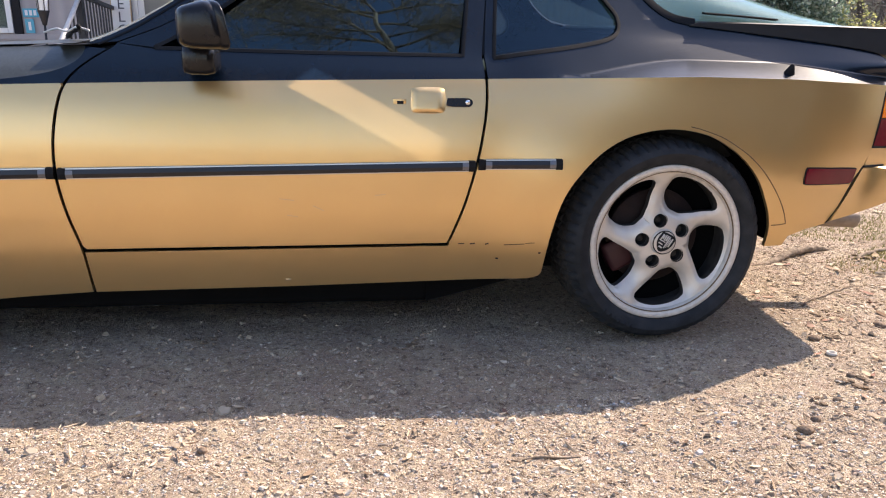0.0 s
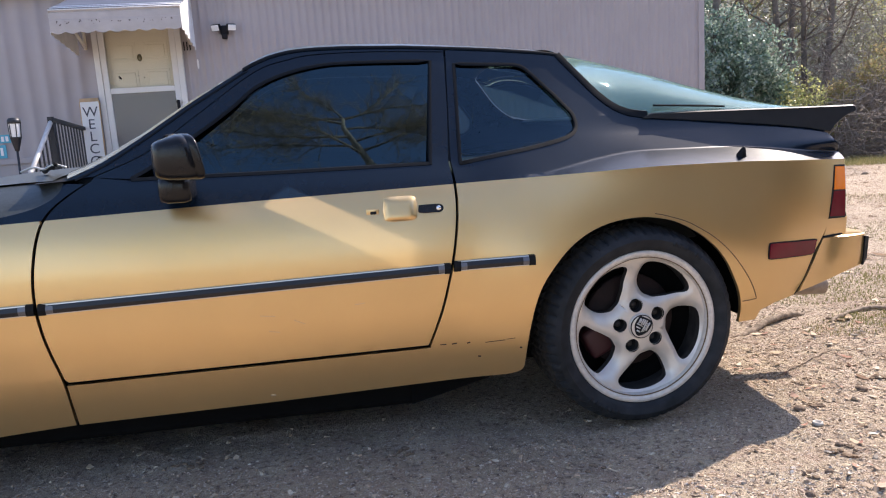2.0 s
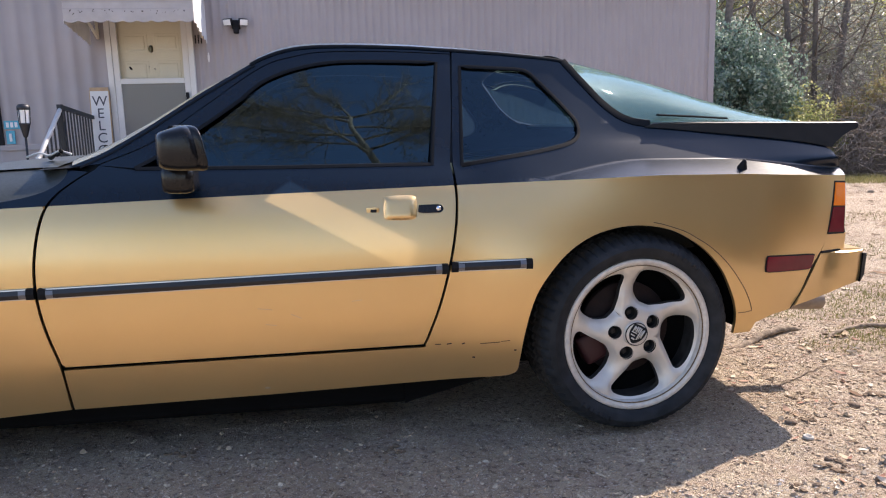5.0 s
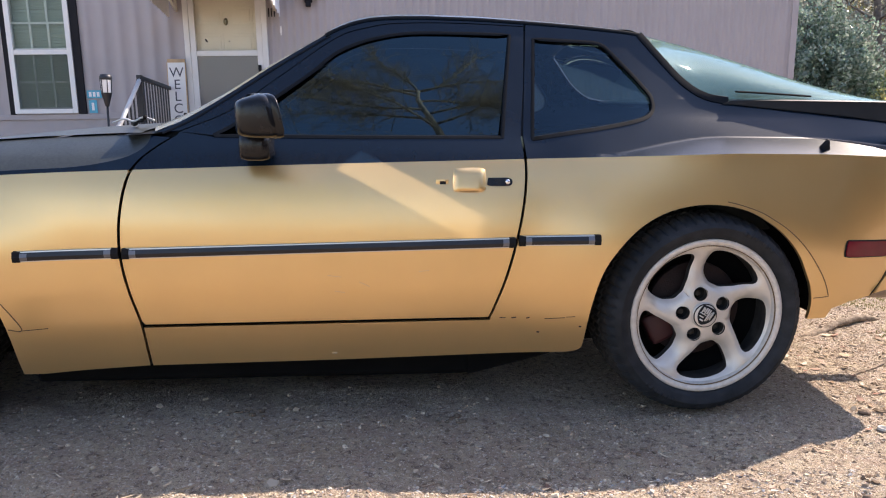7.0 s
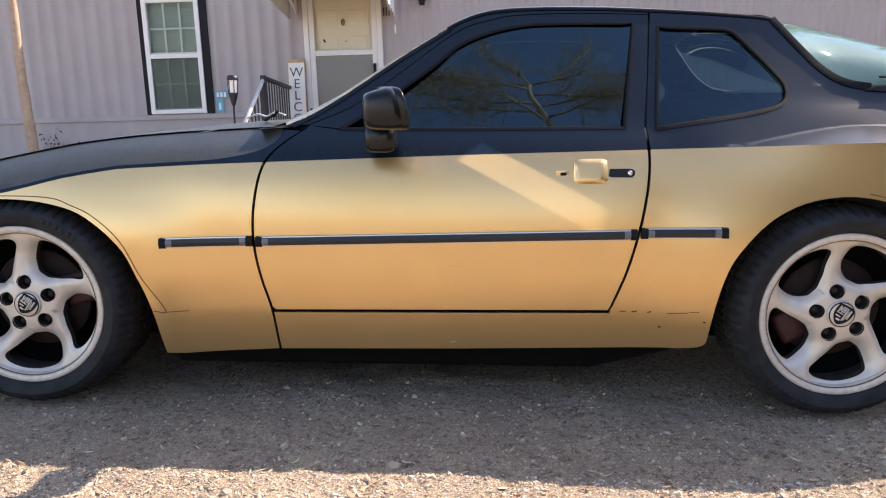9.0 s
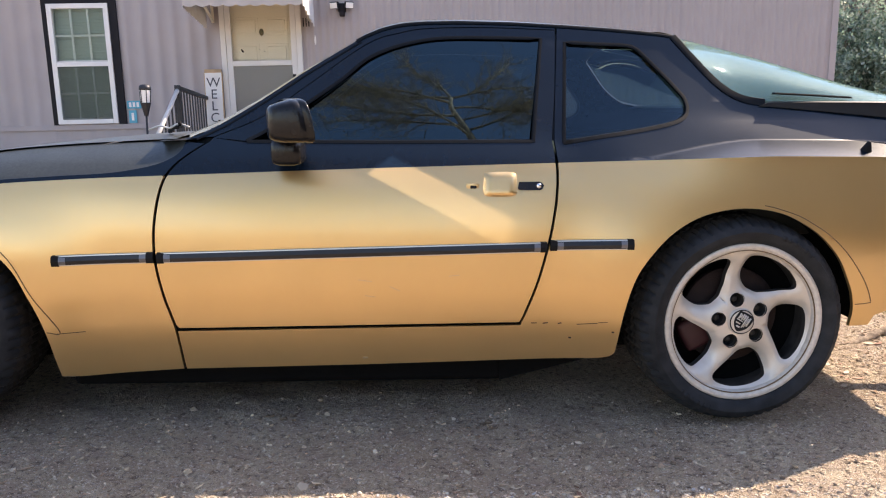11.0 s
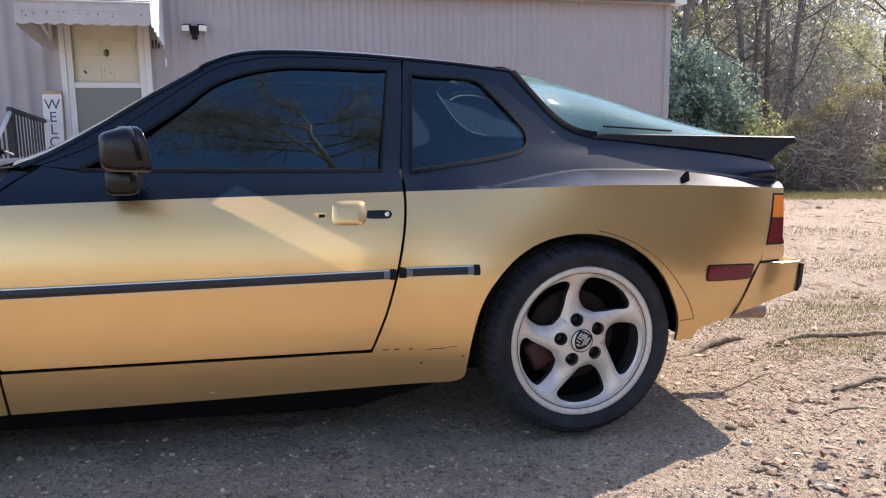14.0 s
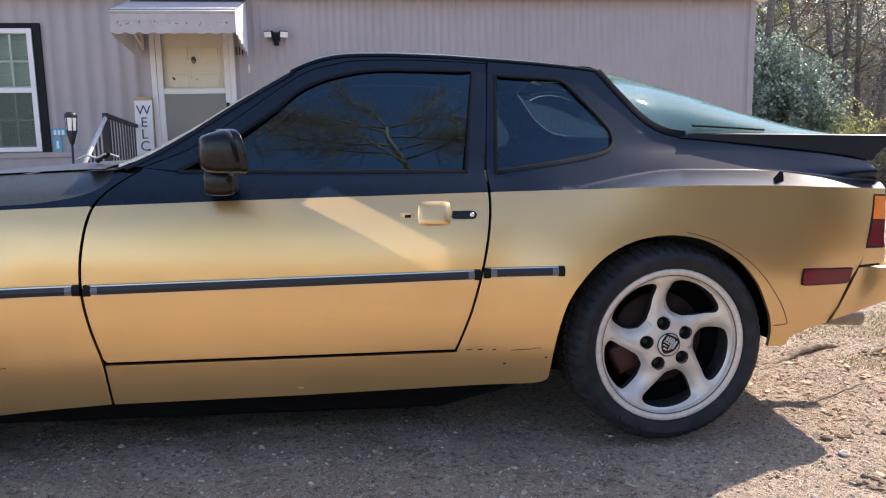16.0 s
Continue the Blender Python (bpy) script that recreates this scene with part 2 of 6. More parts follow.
def flat_panel(outline, xs, zs, shape, flange=0.014, holes=()):
    """A skin over an outline in (x, z): cut into a grid, laid on shape(x, z), with a folded edge.
    holes: circles (x, z, radius) left open."""
    bm = bmesh.new()
    if isinstance(outline[0], Vector):
        outline = [outline]
    points, loops = [], []
    for line in outline:
        clean = []
        for p in line:
            if not clean or (Vector(p) - clean[-1]).length > 6e-4:
                clean.append(Vector(p))
        if (clean[0] - clean[-1]).length < 6e-4:
            clean.pop()
        if sum(p.x * q.y - q.x * p.y for p, q in zip(clean, clean[1:] + clean[:1])) < 0:
            clean.reverse()
        loop = []
        for p, q in zip(clean, clean[1:] + clean[:1]):
            for k in range(max(1, math.ceil((q - p).length / 0.03))):
                loop.append(len(points))
                points.append(p.lerp(q, k / max(1, math.ceil((q - p).length / 0.03))))
        loops.append(loop)
    rim_pts = np.array([tuple(p) for p in points])
    lo, hi = rim_pts.min(0), rim_pts.max(0)
    for x in xs:
        for z in zs:
            if lo[0] < x < hi[0] and lo[1] < z < hi[1] and np.abs(rim_pts - (x, z)).max(1).min() > 0.004:
                points.append(Vector((x, z)))
    ties = []
    for hx, hz, hr in holes:
        points = points[:len(rim_pts)] + [p for p in points[len(rim_pts):] if math.hypot(p.x - hx, p.y - hz) > hr + 0.002]
    for hx, hz, hr in holes:
        b = len(points)
        points += [Vector((hx + hr * math.cos(a), hz + hr * math.sin(a))) for a in np.linspace(0, 2 * math.pi, 21)[:-1]]
        ties += [(b + k, b + (k + 1) % 20) for k in range(20)]
    got = delaunay_2d_cdt(points, ties, loops, 1, 1e-5)
    verts = [bm.verts.new((p.x, 0, p.y)) for p in got[0]]
    for f, source in zip(got[2], got[5]):
        c = sum((got[0][i] for i in f), Vector((0, 0))) / len(f)
        if source and all(math.hypot(c.x - hx, c.y - hz) > hr for hx, hz, hr in holes):
            bm.faces.new([verts[i] for i in f])
    bmesh.ops.delete(bm, geom=[v for v in bm.verts if not v.link_faces], context="VERTS")
    bmesh.ops.recalc_face_normals(bm, faces=bm.faces[:])
    if sum(f.normal.y * f.calc_area() for f in bm.faces) > 0:
        bmesh.ops.reverse_faces(bm, faces=bm.faces[:])
    for f in bm.faces:
        f.smooth = True
    for v in bm.verts:
        v.co.y = float(shape(v.co.x, v.co.z))
    if flange:
        rim = [e for e in bm.edges if e.is_boundary]
        for e in rim:
            e.smooth = False
        got = bmesh.ops.extrude_edge_only(bm, edges=rim)
        for g in got["geom"]:
            if isinstance(g, bmesh.types.BMVert):
                g.co.y += flange
            elif isinstance(g, bmesh.types.BMEdge):
                g.smooth = False
    return bm


def steps(a, b, d):
    return [a + (b - a) * k / max(1, round((b - a) / d)) for k in range(max(1, round((b - a) / d)) + 1)]


# The car's flank
def smooth(a, b, x):
    u = np.clip((x - a) / (b - a), 0, 1)
    return u * u * (3 - 2 * u)


def curve_table(xs, ys, blur):
    """A smoothed line through (xs, ys), as a function."""
    s = np.linspace(xs[0] - 0.2, xs[-1] + 0.2, 900)
    v = np.interp(s, xs, ys)
    k = np.exp(-0.5 * (np.arange(-60, 61) * (s[1] - s[0]) / blur) ** 2)
    v = np.convolve(np.pad(v, 60, "edge"), k / k.sum(), "valid")
    return lambda x: np.interp(x, s, v)


BODY = curve_table([0.12, 0.2, 0.3, 0.42, 0.52, 0.6, 0.68, 0.74, 0.79, 0.83, 0.87, 1.0, 1.16, 1.3],
                   [0.078, 0.052, 0.027, 0.0045, 0.0, 0.004, 0.016, 0.035, 0.062, 0.095, 0.125, 0.205, 0.30, 0.39], 0.015)
HAUNCH = curve_table([0.12, 0.2, 0.3, 0.42, 0.52, 0.6, 0.68, 0.74, 0.785, 0.80, 0.85],
                     [0.078, 0.052, 0.027, 0.0045, 0.0, 0.0, 0.004, 0.010, 0.016, 0.018, 0.024], 0.006)
SHOULDER = curve_table([0.80, 0.854, 0.9, 0.97, 1.05, 1.16, 1.3], [0.12, 0.165, 0.193, 0.228, 0.266, 0.31, 0.39], 0.006)

TWOTONE = curve_table([-3.2, -2.41, -2.255, -2.1, -1.85, -1.68, -1.38, -1.12, -0.571, -0.30, 0.06, 0.36, 0.80], [0.52, 0.656, 0.696, 0.722, 0.736, 0.743, 0.755, 0.765, 0.783, 0.793, 0.808, 0.809, 0.794], 0.02)


def side(x, z):
    """Depth of the car's flank, from its widest line inwards; the rear haunch carries a ledge above the tone line."""
    tone = TWOTONE(x)
    tail = 1 - 0.6 * smooth(0.3, 0.75, x)
    k = smooth(-0.6, 0.05, x)
    low = np.minimum(z, tone)
    y = BODY(low) * (1 - k) + HAUNCH(low + (0.808 - tone) * smooth(0.70, 0.78, low)) * k
    wide = 0.044 * smooth(-0.42, 0.05, x) * (1 - 0.45 * smooth(0.35, 0.8, x))
    y = y + 2.6 * np.clip(z - tone, 0, wide)
    up = np.maximum(z, 0.93)
    k = smooth(-0.25, 0.1, x) * tail
    wall = BODY(up) * (1 - k) + SHOULDER(up) * k
    rise = np.clip((z - tone - wide) / (0.93 - tone - wide), 0, 1)
    y = y + (wall - y) * rise
    m = smooth(-0.58, -0.45, x)
    y = BODY(z) * (1 - m) + y * m
    for cx in (0.0, -2.4):
        r = np.hypot(x - cx, (z - 0.316) * 0.95)
        y = y - 0.02 * (1 - smooth(0.34, 0.62, r)) * (1 - smooth(0.50, 0.82, z))
    y = y + 0.17 * smooth(0.25, 1.05, x) ** 1.5 * (1 - 0.65 * smooth(0.80, 0.86, z))
    return y + 0.25 * smooth(-2.45, -3.3, x) ** 1.5


# Outlines in metres from the rear hub: x rearwards, z up
def S2(pts, n=6):
    return [Vector((p.x, p.y)) for p in spline([(a, b, 0) for a, b in pts], n)]


DOOR_FRONT = S2([(-1.65, 0.174), (-1.660, 0.30), (-1.681, 0.393), (-1.697, 0.48), (-1.7015, 0.56), (-1.695, 0.64), (-1.678, 0.72), (-1.653, 0.765), (-1.61, 0.803), (-1.55, 0.843)])
DOOR_REAR = S2([(-0.666, 0.318), (-0.655, 0.345), (-0.622, 0.445), (-0.594, 0.56), (-0.577, 0.656), (-0.569, 0.734), (-0.568, 0.80), (-0.571, 0.842)])
REAR_ARCH = S2([(-0.377, 0.222), (-0.366, 0.34), (-0.345, 0.44), (-0.305, 0.515), (-0.233, 0.592), (-0.141, 0.641), (-0.028, 0.66), (0.083, 0.645), (0.165, 0.605), (0.219, 0.563), (0.263, 0.511), (0.294, 0.454), (0.319, 0.397), (0.330, 0.35), (0.329, 0.303)])
FRONT_ARCH = S2([(-2.80, 0.16), (-2.785, 0.31), (-2.73, 0.47), (-2.63, 0.575), (-2.50, 0.628), (-2.37, 0.634), (-2.244, 0.612), (-2.164, 0.571), (-2.088, 0.498), (-2.048, 0.413), (-2.017, 0.306), (-1.999, 0.158)])
# upper edge of the cabin's side (gutter), sill's lower edge, tops of fender and quarter
GUTTER = curve_table([-1.62, -1.52, -1.425, -1.294, -1.132, -1.072, -1.015, -0.949, -0.84, -0.661, -0.476, -0.363, -0.197, -0.145], [0.84, 0.889, 0.951, 1.043, 1.146, 1.173, 1.188, 1.195, 1.199, 1.198, 1.190, 1.184, 1.171, 1.162], 0.012)
HATCH_SIDE = S2([(-0.145, 1.15), (-0.10, 1.10), (-0.041, 1.036), (0.035, 0.983), (0.116, 0.967), (0.46, 0.965)])
FENDER_TOP = curve_table([-3.2, -2.6, -2.43, -2.27, -2.11, -1.95, -1.78, -1.62], [0.58, 0.715, 0.752, 0.785, 0.806, 0.819, 0.829, 0.838], 0.03)
XS = steps(-3.2, 1.0, 0.035)
ZS = steps(0.12, 0.77, 0.03) + steps(0.78, 0.81, 0.009) + steps(0.815, 0.865, 0.005) + steps(0.875, 0.90, 0.012) + steps(0.91, 1.2, 0.025)


def tone_line(x0, x1, n=14):
    return [Vector((x, float(TWOTONE(x)))) for x in np.linspace(x0, x1, n)]


def between(f, x0, x1, n=16):
    return [Vector((x, float(f(x)))) for x in np.linspace(x0, x1, n)]


def above(line):
    return [p for p in line if p.y > TWOTONE(p.x)]


def below(line):
    return [p for p in line if p.y < TWOTONE(p.x)]


def shifted(line, dx, dz=0.0):
    return [Vector((p.x + dx, p.y + dz)) for p in line]


def skin(name, outline, material, parent, label="", shape=side, flange=0.014):
    return part(name, flat_panel(outline, XS, ZS, shape, flange), material, parent, label)


def strip_of(line, width, shape, lift, inward=0.012):
    """A thin bead along a line of (x, z), lying on shape and proud by lift."""
    bm = bmesh.new()
    rows = []
    for i, p in enumerate(line):
        d = (line[min(i + 1, len(line) - 1)] - line[max(i - 1, 0)]).normalized()
        n = Vector((-d.y, d.x))
        row = []
        for a, b in ((-0.5, inward), (-0.42, -lift * 0.8), (0, -lift), (0.42, -lift * 0.8), (0.5, inward)):
            q = p + n * width * a
            row.append(bm.verts.new((q.x, float(shape(q.x, q.y)) + b, q.y)))
        rows.append(row)
    for a, b in zip(rows, rows[1:]):
        for k in range(4):
            bm.faces.new((a[k], a[k + 1], b[k + 1], b[k]))
    bm.faces.new(rows[0])
    bm.faces.new(rows[-1][::-1])
    bmesh.ops.recalc_face_normals(bm, faces=bm.faces[:])
    for e in bm.edges:
        if len(e.link_faces) == 2 and e.calc_face_angle(0) > 0.4:
            e.smooth = False
    return bm




def gold_side(x, z):
    """The flank's depth for the skins below the tone line, which end before the ledge bends in."""
    return side(x, np.minimum(z, TWOTONE(x) - 0.003))


def tone_skin(name, loops, material, parent, label=""):
    """A skin above the tone line, cut into rows that run along that line."""
    flat = [[Vector((p.x, p.y - float(TWOTONE(p.x)) + 0.8)) for p in loop] for loop in loops]
    rows = steps(0.801, 0.85, 0.0028) + steps(0.856, 0.90, 0.008) + steps(0.91, 1.2, 0.025)
    bm = flat_panel(flat, steps(-0.56, 0.86, 0.02), rows, lambda x, w: side(x, w - 0.8 + TWOTONE(x)), 0.014)
    for v in bm.verts:
        v.co.z += float(TWOTONE(v.co.x)) - 0.8
    return part(name, bm, material, parent, label)

# The car
car = thing("coupe_car", "gold and dark blue two-tone sports coupe parked on dirt", "car")
G = 0.004
V2 = lambda *pts: [Vector(p) for p in pts]
WIN = S2([(-1.457, 0.838), (-1.401, 0.869), (-1.288, 0.948), (-1.189, 1.020), (-1.122, 1.077), (-1.054, 1.111), (-0.985, 1.132), (-0.916, 1.145), (-0.846, 1.150), (-0.72, 1.152), (-0.582, 1.152)], 4)
WIN_FULL = WIN + V2((-0.606, 0.995), (-0.630, 0.840), (-1.05, 0.834))
QLOW = S2([(-0.540, 0.839), (-0.43, 0.857), (-0.32, 0.874), (-0.23, 0.891), (-0.178, 0.906), (-0.153, 0.924), (-0.145, 0.945)], 4)
QHIGH = S2([(-0.145, 0.945), (-0.151, 0.974), (-0.176, 1.006), (-0.202, 1.037), (-0.233, 1.071), (-0.264, 1.105), (-0.282, 1.123), (-0.305, 1.133), (-0.345, 1.136), (-0.42, 1.138), (-0.508, 1.141)], 4) + V2((-0.524, 0.98), (-0.540, 0.839))
FRAME = S2([(-1.55, 0.846), (-1.42, 0.903), (-1.29, 0.998), (-1.119, 1.124), (-1.016, 1.161), (-0.929, 1.176), (-0.752, 1.182), (-0.535, 1.178)], 5)


def mirrored(ob):
    """The same part on the car's other flank."""
    twin = copy_thing(ob, Matrix.Translation((0, 1.74, 0)) @ Matrix.Diagonal((1, -1, 1, 1)))
    return twin


# door
door = new("door")
door.parent = car
f_line = shifted([p for p in DOOR_FRONT if p.y > 0.311], G)
r_line = shifted(DOOR_REAR, -G)
fb, rb, fa, ra = below(f_line), below(r_line), above(f_line), above(r_line)
bottom = [Vector((x, 0.318 + (x + 0.666) * 0.0105)) for x in np.linspace(-0.672, -1.650, 14)]
skin("door_skin", fb + tone_line(fb[-1].x + 0.004, rb[-1].x - 0.002) + rb[::-1] + bottom, GOLD, door)
belt = tone_line(fb[-1].x + 0.004, rb[-1].x - 0.002) + ra + V2((-0.630, 0.840), (-1.05, 0.834), (-1.457, 0.833), (-1.55, 0.845)) + [p for p in fa if p.y < 0.838][::-1]
arch = FRAME + V2((-0.552, 1.0), (-0.575, 0.842), (-0.630, 0.840), (-0.606, 0.995)) + WIN[::-1]
skin("window_frame", [belt, arch], NAVY, door, "dark blue upper door and window frame")
inset = lambda d: (lambda x, z: side(x, z) + d)


def flat_glass(outline, d, bend=0.0):
    """A nearly flat pane through an outline on the flank, set in by d."""
    a = np.array([(p.x, p.y, 1.0) for p in outline])
    k = np.linalg.lstsq(a, np.array([float(side(p.x, p.y)) for p in outline]), rcond=None)[0]
    mx, mz = a[:, 0].mean(), a[:, 1].mean()
    return lambda x, z: (1 - bend) * (k[0] * x + k[1] * z + k[2]) + bend * side(x, z) + d - 0.07 * (z - mz) * (1 - bend) + 0.02 * (x - mx) ** 2 + 0.10 * (1 - bend) * (z - mz) ** 2


skin("door_window", WIN_FULL, WINDOW_GLASS, door, "dark tinted side window", flat_glass(WIN_FULL, 0.010), 0.004)
part("window_seal", strip_of(WIN + V2((-0.606, 0.995), (-0.630, 0.840)), 0.011, side, 0.002), SEALM, door)
part("belt_seal", strip_of(V2((-1.455, 0.836), (-1.05, 0.8375), (-0.632, 0.843)), 0.010, side, 0.002), SEALM, door)
part("divider", strip_of(V2((-1.372, 0.880), (-1.375, 0.838)), 0.016, side, 0.002), SEALM, door)


def moulding(x0, x1, z0, z1, parent, front_cap=False, rear_cap=False):
    """A side rub strip: bright edges round a dark ribbed insert, with end caps."""
    line = [Vector((x, z0 + (z1 - z0) * k / 9)) for k, x in enumerate(np.linspace(x0, x1, 10))]
    base = part("rub_strip", strip_of(line, 0.034, side, 0.010), STRIP_EDGE, parent, "bright-edged black rub strip")
    part("strip_insert", strip_of([p + Vector((0, 0)) for p in line], 0.0265, side, 0.0145), STRIP_BLACK, base)
    for end, on in ((line[0], True), (line[-1], True)):
        d = 0.012 if end is line[0] else -0.012
        part("strip_cap", strip_of([end + Vector((d * 1.2, 0)), end - Vector((d * 0.35, 0))], 0.0335, side, 0.0152), RUBBER, base)
        part("strip_end", strip_of([end + Vector((d * 1.25, 0)), end + Vector((d * 2.7, 0))], 0.024, side, 0.0154), STRIP_END, base, "dull grey strip end")
    return base


moulding(-1.688, -0.606, 0.518, 0.547, door)
handle = part("door_handle", flat_panel(S2([(-0.782, 0.742), (-0.774, 0.755), (-0.70, 0.757), (-0.688, 0.742), (-0.687, 0.708), (-0.70, 0.692), (-0.77, 0.691), (-0.783, 0.706), (-0.782, 0.742)], 4), steps(-0.79, -0.68, 0.008), steps(0.69, 0.76, 0.006),
              lambda x, z: side(x, z) - (0.013 + 0.06 * (z - 0.724)) * (1 - abs((x + 0.735) / 0.0505) ** 6) * (1 - abs((z - 0.724) / 0.0355) ** 8), 0.01), GOLD, door, "gold pull door handle")
bm = flat_panel(S2([(-0.681, 0.730), (-0.64, 0.731), (-0.618, 0.730), (-0.610, 0.72), (-0.618, 0.709), (-0.64, 0.708), (-0.681, 0.709), (-0.683, 0.72), (-0.681, 0.730)], 3), [], [], inset(-0.003), 0.006)
plate = part("lock_plate", bm, MIRROR_BLACK, door, "black lock plate")
bm = lathe([(0.0, -0.003), (0.006, -0.003), (0.0075, 0.0), (0.0075, 0.006)], 20)
bmesh.ops.translate(bm, verts=bm.verts[:], vec=(-0.625, side(-0.625, 0.72) - 0.005, 0.7195))
part("lock_barrel", bm, CHROME, plate)
bm = bmesh.new()
box(bm, (-0.821, side(-0.81, 0.716) - 0.003, 0.711), (-0.803, side(-0.81, 0.716) + 0.01, 0.720), 0.002)
part("latch_slot", bm, GAPM, door, "small black slot with a pale surround")
bm = bmesh.new()
box(bm, (-0.832, side(-0.81, 0.716) - 0.0015, 0.705), (-0.796, side(-0.81, 0.716) + 0.01, 0.726), 0.002)
part("slot_surround", bm, GOLD, door)

SEAM = mat("brown_seam", (0.15, 0.095, 0.045), 0.8)
# fixed skins of the flank
fd = shifted(DOOR_FRONT, -G)
fender = skin("front_fender", V2((-1.942, 0.156)) + FRONT_ARCH[::-1] + V2((-3.08, 0.19), (-3.16, 0.35)) + tone_line(-3.2, below(fd)[-1].x - 0.004, 30) + below(fd)[::-1], GOLD, car)


def fender_roll(x, z):
    """The flank's depth where the fender rolls over towards the hood."""
    t0 = float(TWOTONE(x))
    u = np.clip((z - t0) / max(float(FENDER_TOP(x)) - t0, 0.02), 0, 1)
    return float(side(x, z)) + 0.09 * float(u) ** 1.8 * (1 - float(smooth(-1.75, -1.60, x)))


# above this line the fender is coloured grey, for its sky sheen
SHEEN_EDGE = [Vector((x, float(TWOTONE(x)) + 0.010)) for x in np.linspace(-3.2, -2.1, 14)] + S2([(-1.95, 0.741), (-1.816, 0.750), (-1.715, 0.768), (-1.66, 0.79), (-1.635, 0.812), (-1.628, 0.834)], 4)
fender_top = skin("fender_band", tone_line(-3.2, below(fd)[-1].x - 0.004, 30) + [p for p in above(fd) if p.y < 0.836] + SHEEN_EDGE[::-1], NAVY, car, "dark blue band of the fender", fender_roll, 0.0)
sheen_top = skin("fender_top", SHEEN_EDGE + between(FENDER_TOP, -1.632, -3.2, 30), HOODM, car, "upper fender coloured grey for its sheen", fender_roll, 0.0)
strip_f = moulding(-1.966, -1.706, 0.512, 0.519, car)
strip_r = moulding(-0.587, -0.358, 0.5515, 0.557, car)
under = [Vector((x, 0.308 + (x + 0.666) * 0.0105)) for x in np.linspace(-1.656, -0.664, 14)]
dr = shifted(DOOR_REAR, G)
quarter = skin("rear_quarter", V2((-1.646, 0.174), (-1.111, 0.182), (-0.60, 0.195), (-0.425, 0.200), (-0.398, 0.205), (-0.384, 0.212)) + REAR_ARCH + V2((0.391, 0.305), (0.405, 0.335), (0.467, 0.354), (0.550, 0.366), (0.578, 0.403), (0.608, 0.46), (0.632, 0.507), (0.667, 0.547), (0.683, 0.575), (0.694, 0.608), (0.7165, 0.695), (0.728, 0.776), (0.784, 0.772)) + tone_line(0.786, below(dr)[-1].x + 0.002, 40) + below(dr)[::-1] + under[::-1], GOLD, car, "", gold_side)
edge = between(GUTTER, -0.527, -0.15, 10)
low = above(dr) + QLOW + [p for p in HATCH_SIDE if 0.03 < p.x < 0.10] + V2((0.12, 0.962), (0.24, 0.948), (0.385, 0.936), (0.514, 0.925), (0.668, 0.908), (0.735, 0.893), (0.757, 0.874), (0.772, 0.851), (0.79, 0.833), (0.802, 0.818), (0.803, 0.806), (0.79, 0.797)) + tone_line(0.786, below(dr)[-1].x + 0.002, 40)
high = V2((-0.567, 0.842), (-0.549, 1.0)) + edge + [p for p in HATCH_SIDE if p.x < 0.04] + QHIGH
quarter_top = tone_skin("upper_quarter", [low, high], NAVY, car, "dark blue upper rear quarter")
pillar = skin("roof_pillar", between(GUTTER, -1.62, -0.529, 40) + shifted(FRAME, 0, 0.003)[::-1], NAVY, car)
part("frame_gap", strip_of(shifted(FRAME, 0, 0.0015), 0.014, inset(0.010), 0.001), GAPM, car)
qglass = skin("quarter_window", QLOW + QHIGH, QUARTER_GLASS, car, "dark tinted quarter window", flat_glass(QLOW + QHIGH, 0.009, 0.8), 0.004)
qseal = part("quarter_seal", strip_of(QLOW + QHIGH + QLOW[:2], 0.012, side, 0.002), SEALM, car)
part("door_post_seal", strip_of(V2((-0.531, 1.165), (-0.551, 1.0), (-0.569, 0.846)), 0.012, side, -0.004), SEALM, car)
# thin brown strips mark the arch creases in place of a moulded step
crease = part("arch_lip", strip_of(S2([(0.03, 0.668), (0.066, 0.660), (0.131, 0.639), (0.178, 0.614), (0.218, 0.589), (0.26, 0.554), (0.299, 0.512), (0.342, 0.455), (0.368, 0.41), (0.383, 0.378)]) + V2((0.36, 0.3745), (0.332, 0.373)), 0.0032, side, 0.0012), SEAM, car)
part("front_arch_lip", strip_of(S2([(-2.6, 0.60), (-2.5, 0.638), (-2.41, 0.645), (-2.287, 0.640), (-2.228, 0.620), (-2.163, 0.589), (-2.086, 0.517), (-2.033, 0.406), (-1.977, 0.304), (-2.012, 0.302)]), 0.0032, side, 0.0012), SEAM, car)

# inner shell, so that no daylight shows through the gaps
shell = part("inner_shell", flat_panel([V2((-1.99, 0.2), (-0.40, 0.22)) + [p + Vector((-0.03, 0.03)) for p in REAR_ARCH if p.x < -0.2] + V2((-0.25, 0.78), (-0.55, 0.80), (-1.62, 0.80), (-2.0, 0.74), (-2.02, 0.5))], XS[::3], ZS[::3], inset(0.05), 0), GAPM, car)


def well(cx):
    """A dark wheel housing, open outwards."""
    bm = bmesh.new()
    rows = []
    for y in (0.03, 0.30):
        rows.append([bm.verts.new((cx + 0.385 * math.cos(a), y, 0.31 + 0.36 * math.sin(a))) for a in np.linspace(-0.02, math.pi + 0.02, 48)])
    for k in range(47):
        bm.faces.new((rows[0][k], rows[0][k + 1], rows[1][k + 1], rows[1][k]))
    bm.faces.new(rows[1])
    return bm


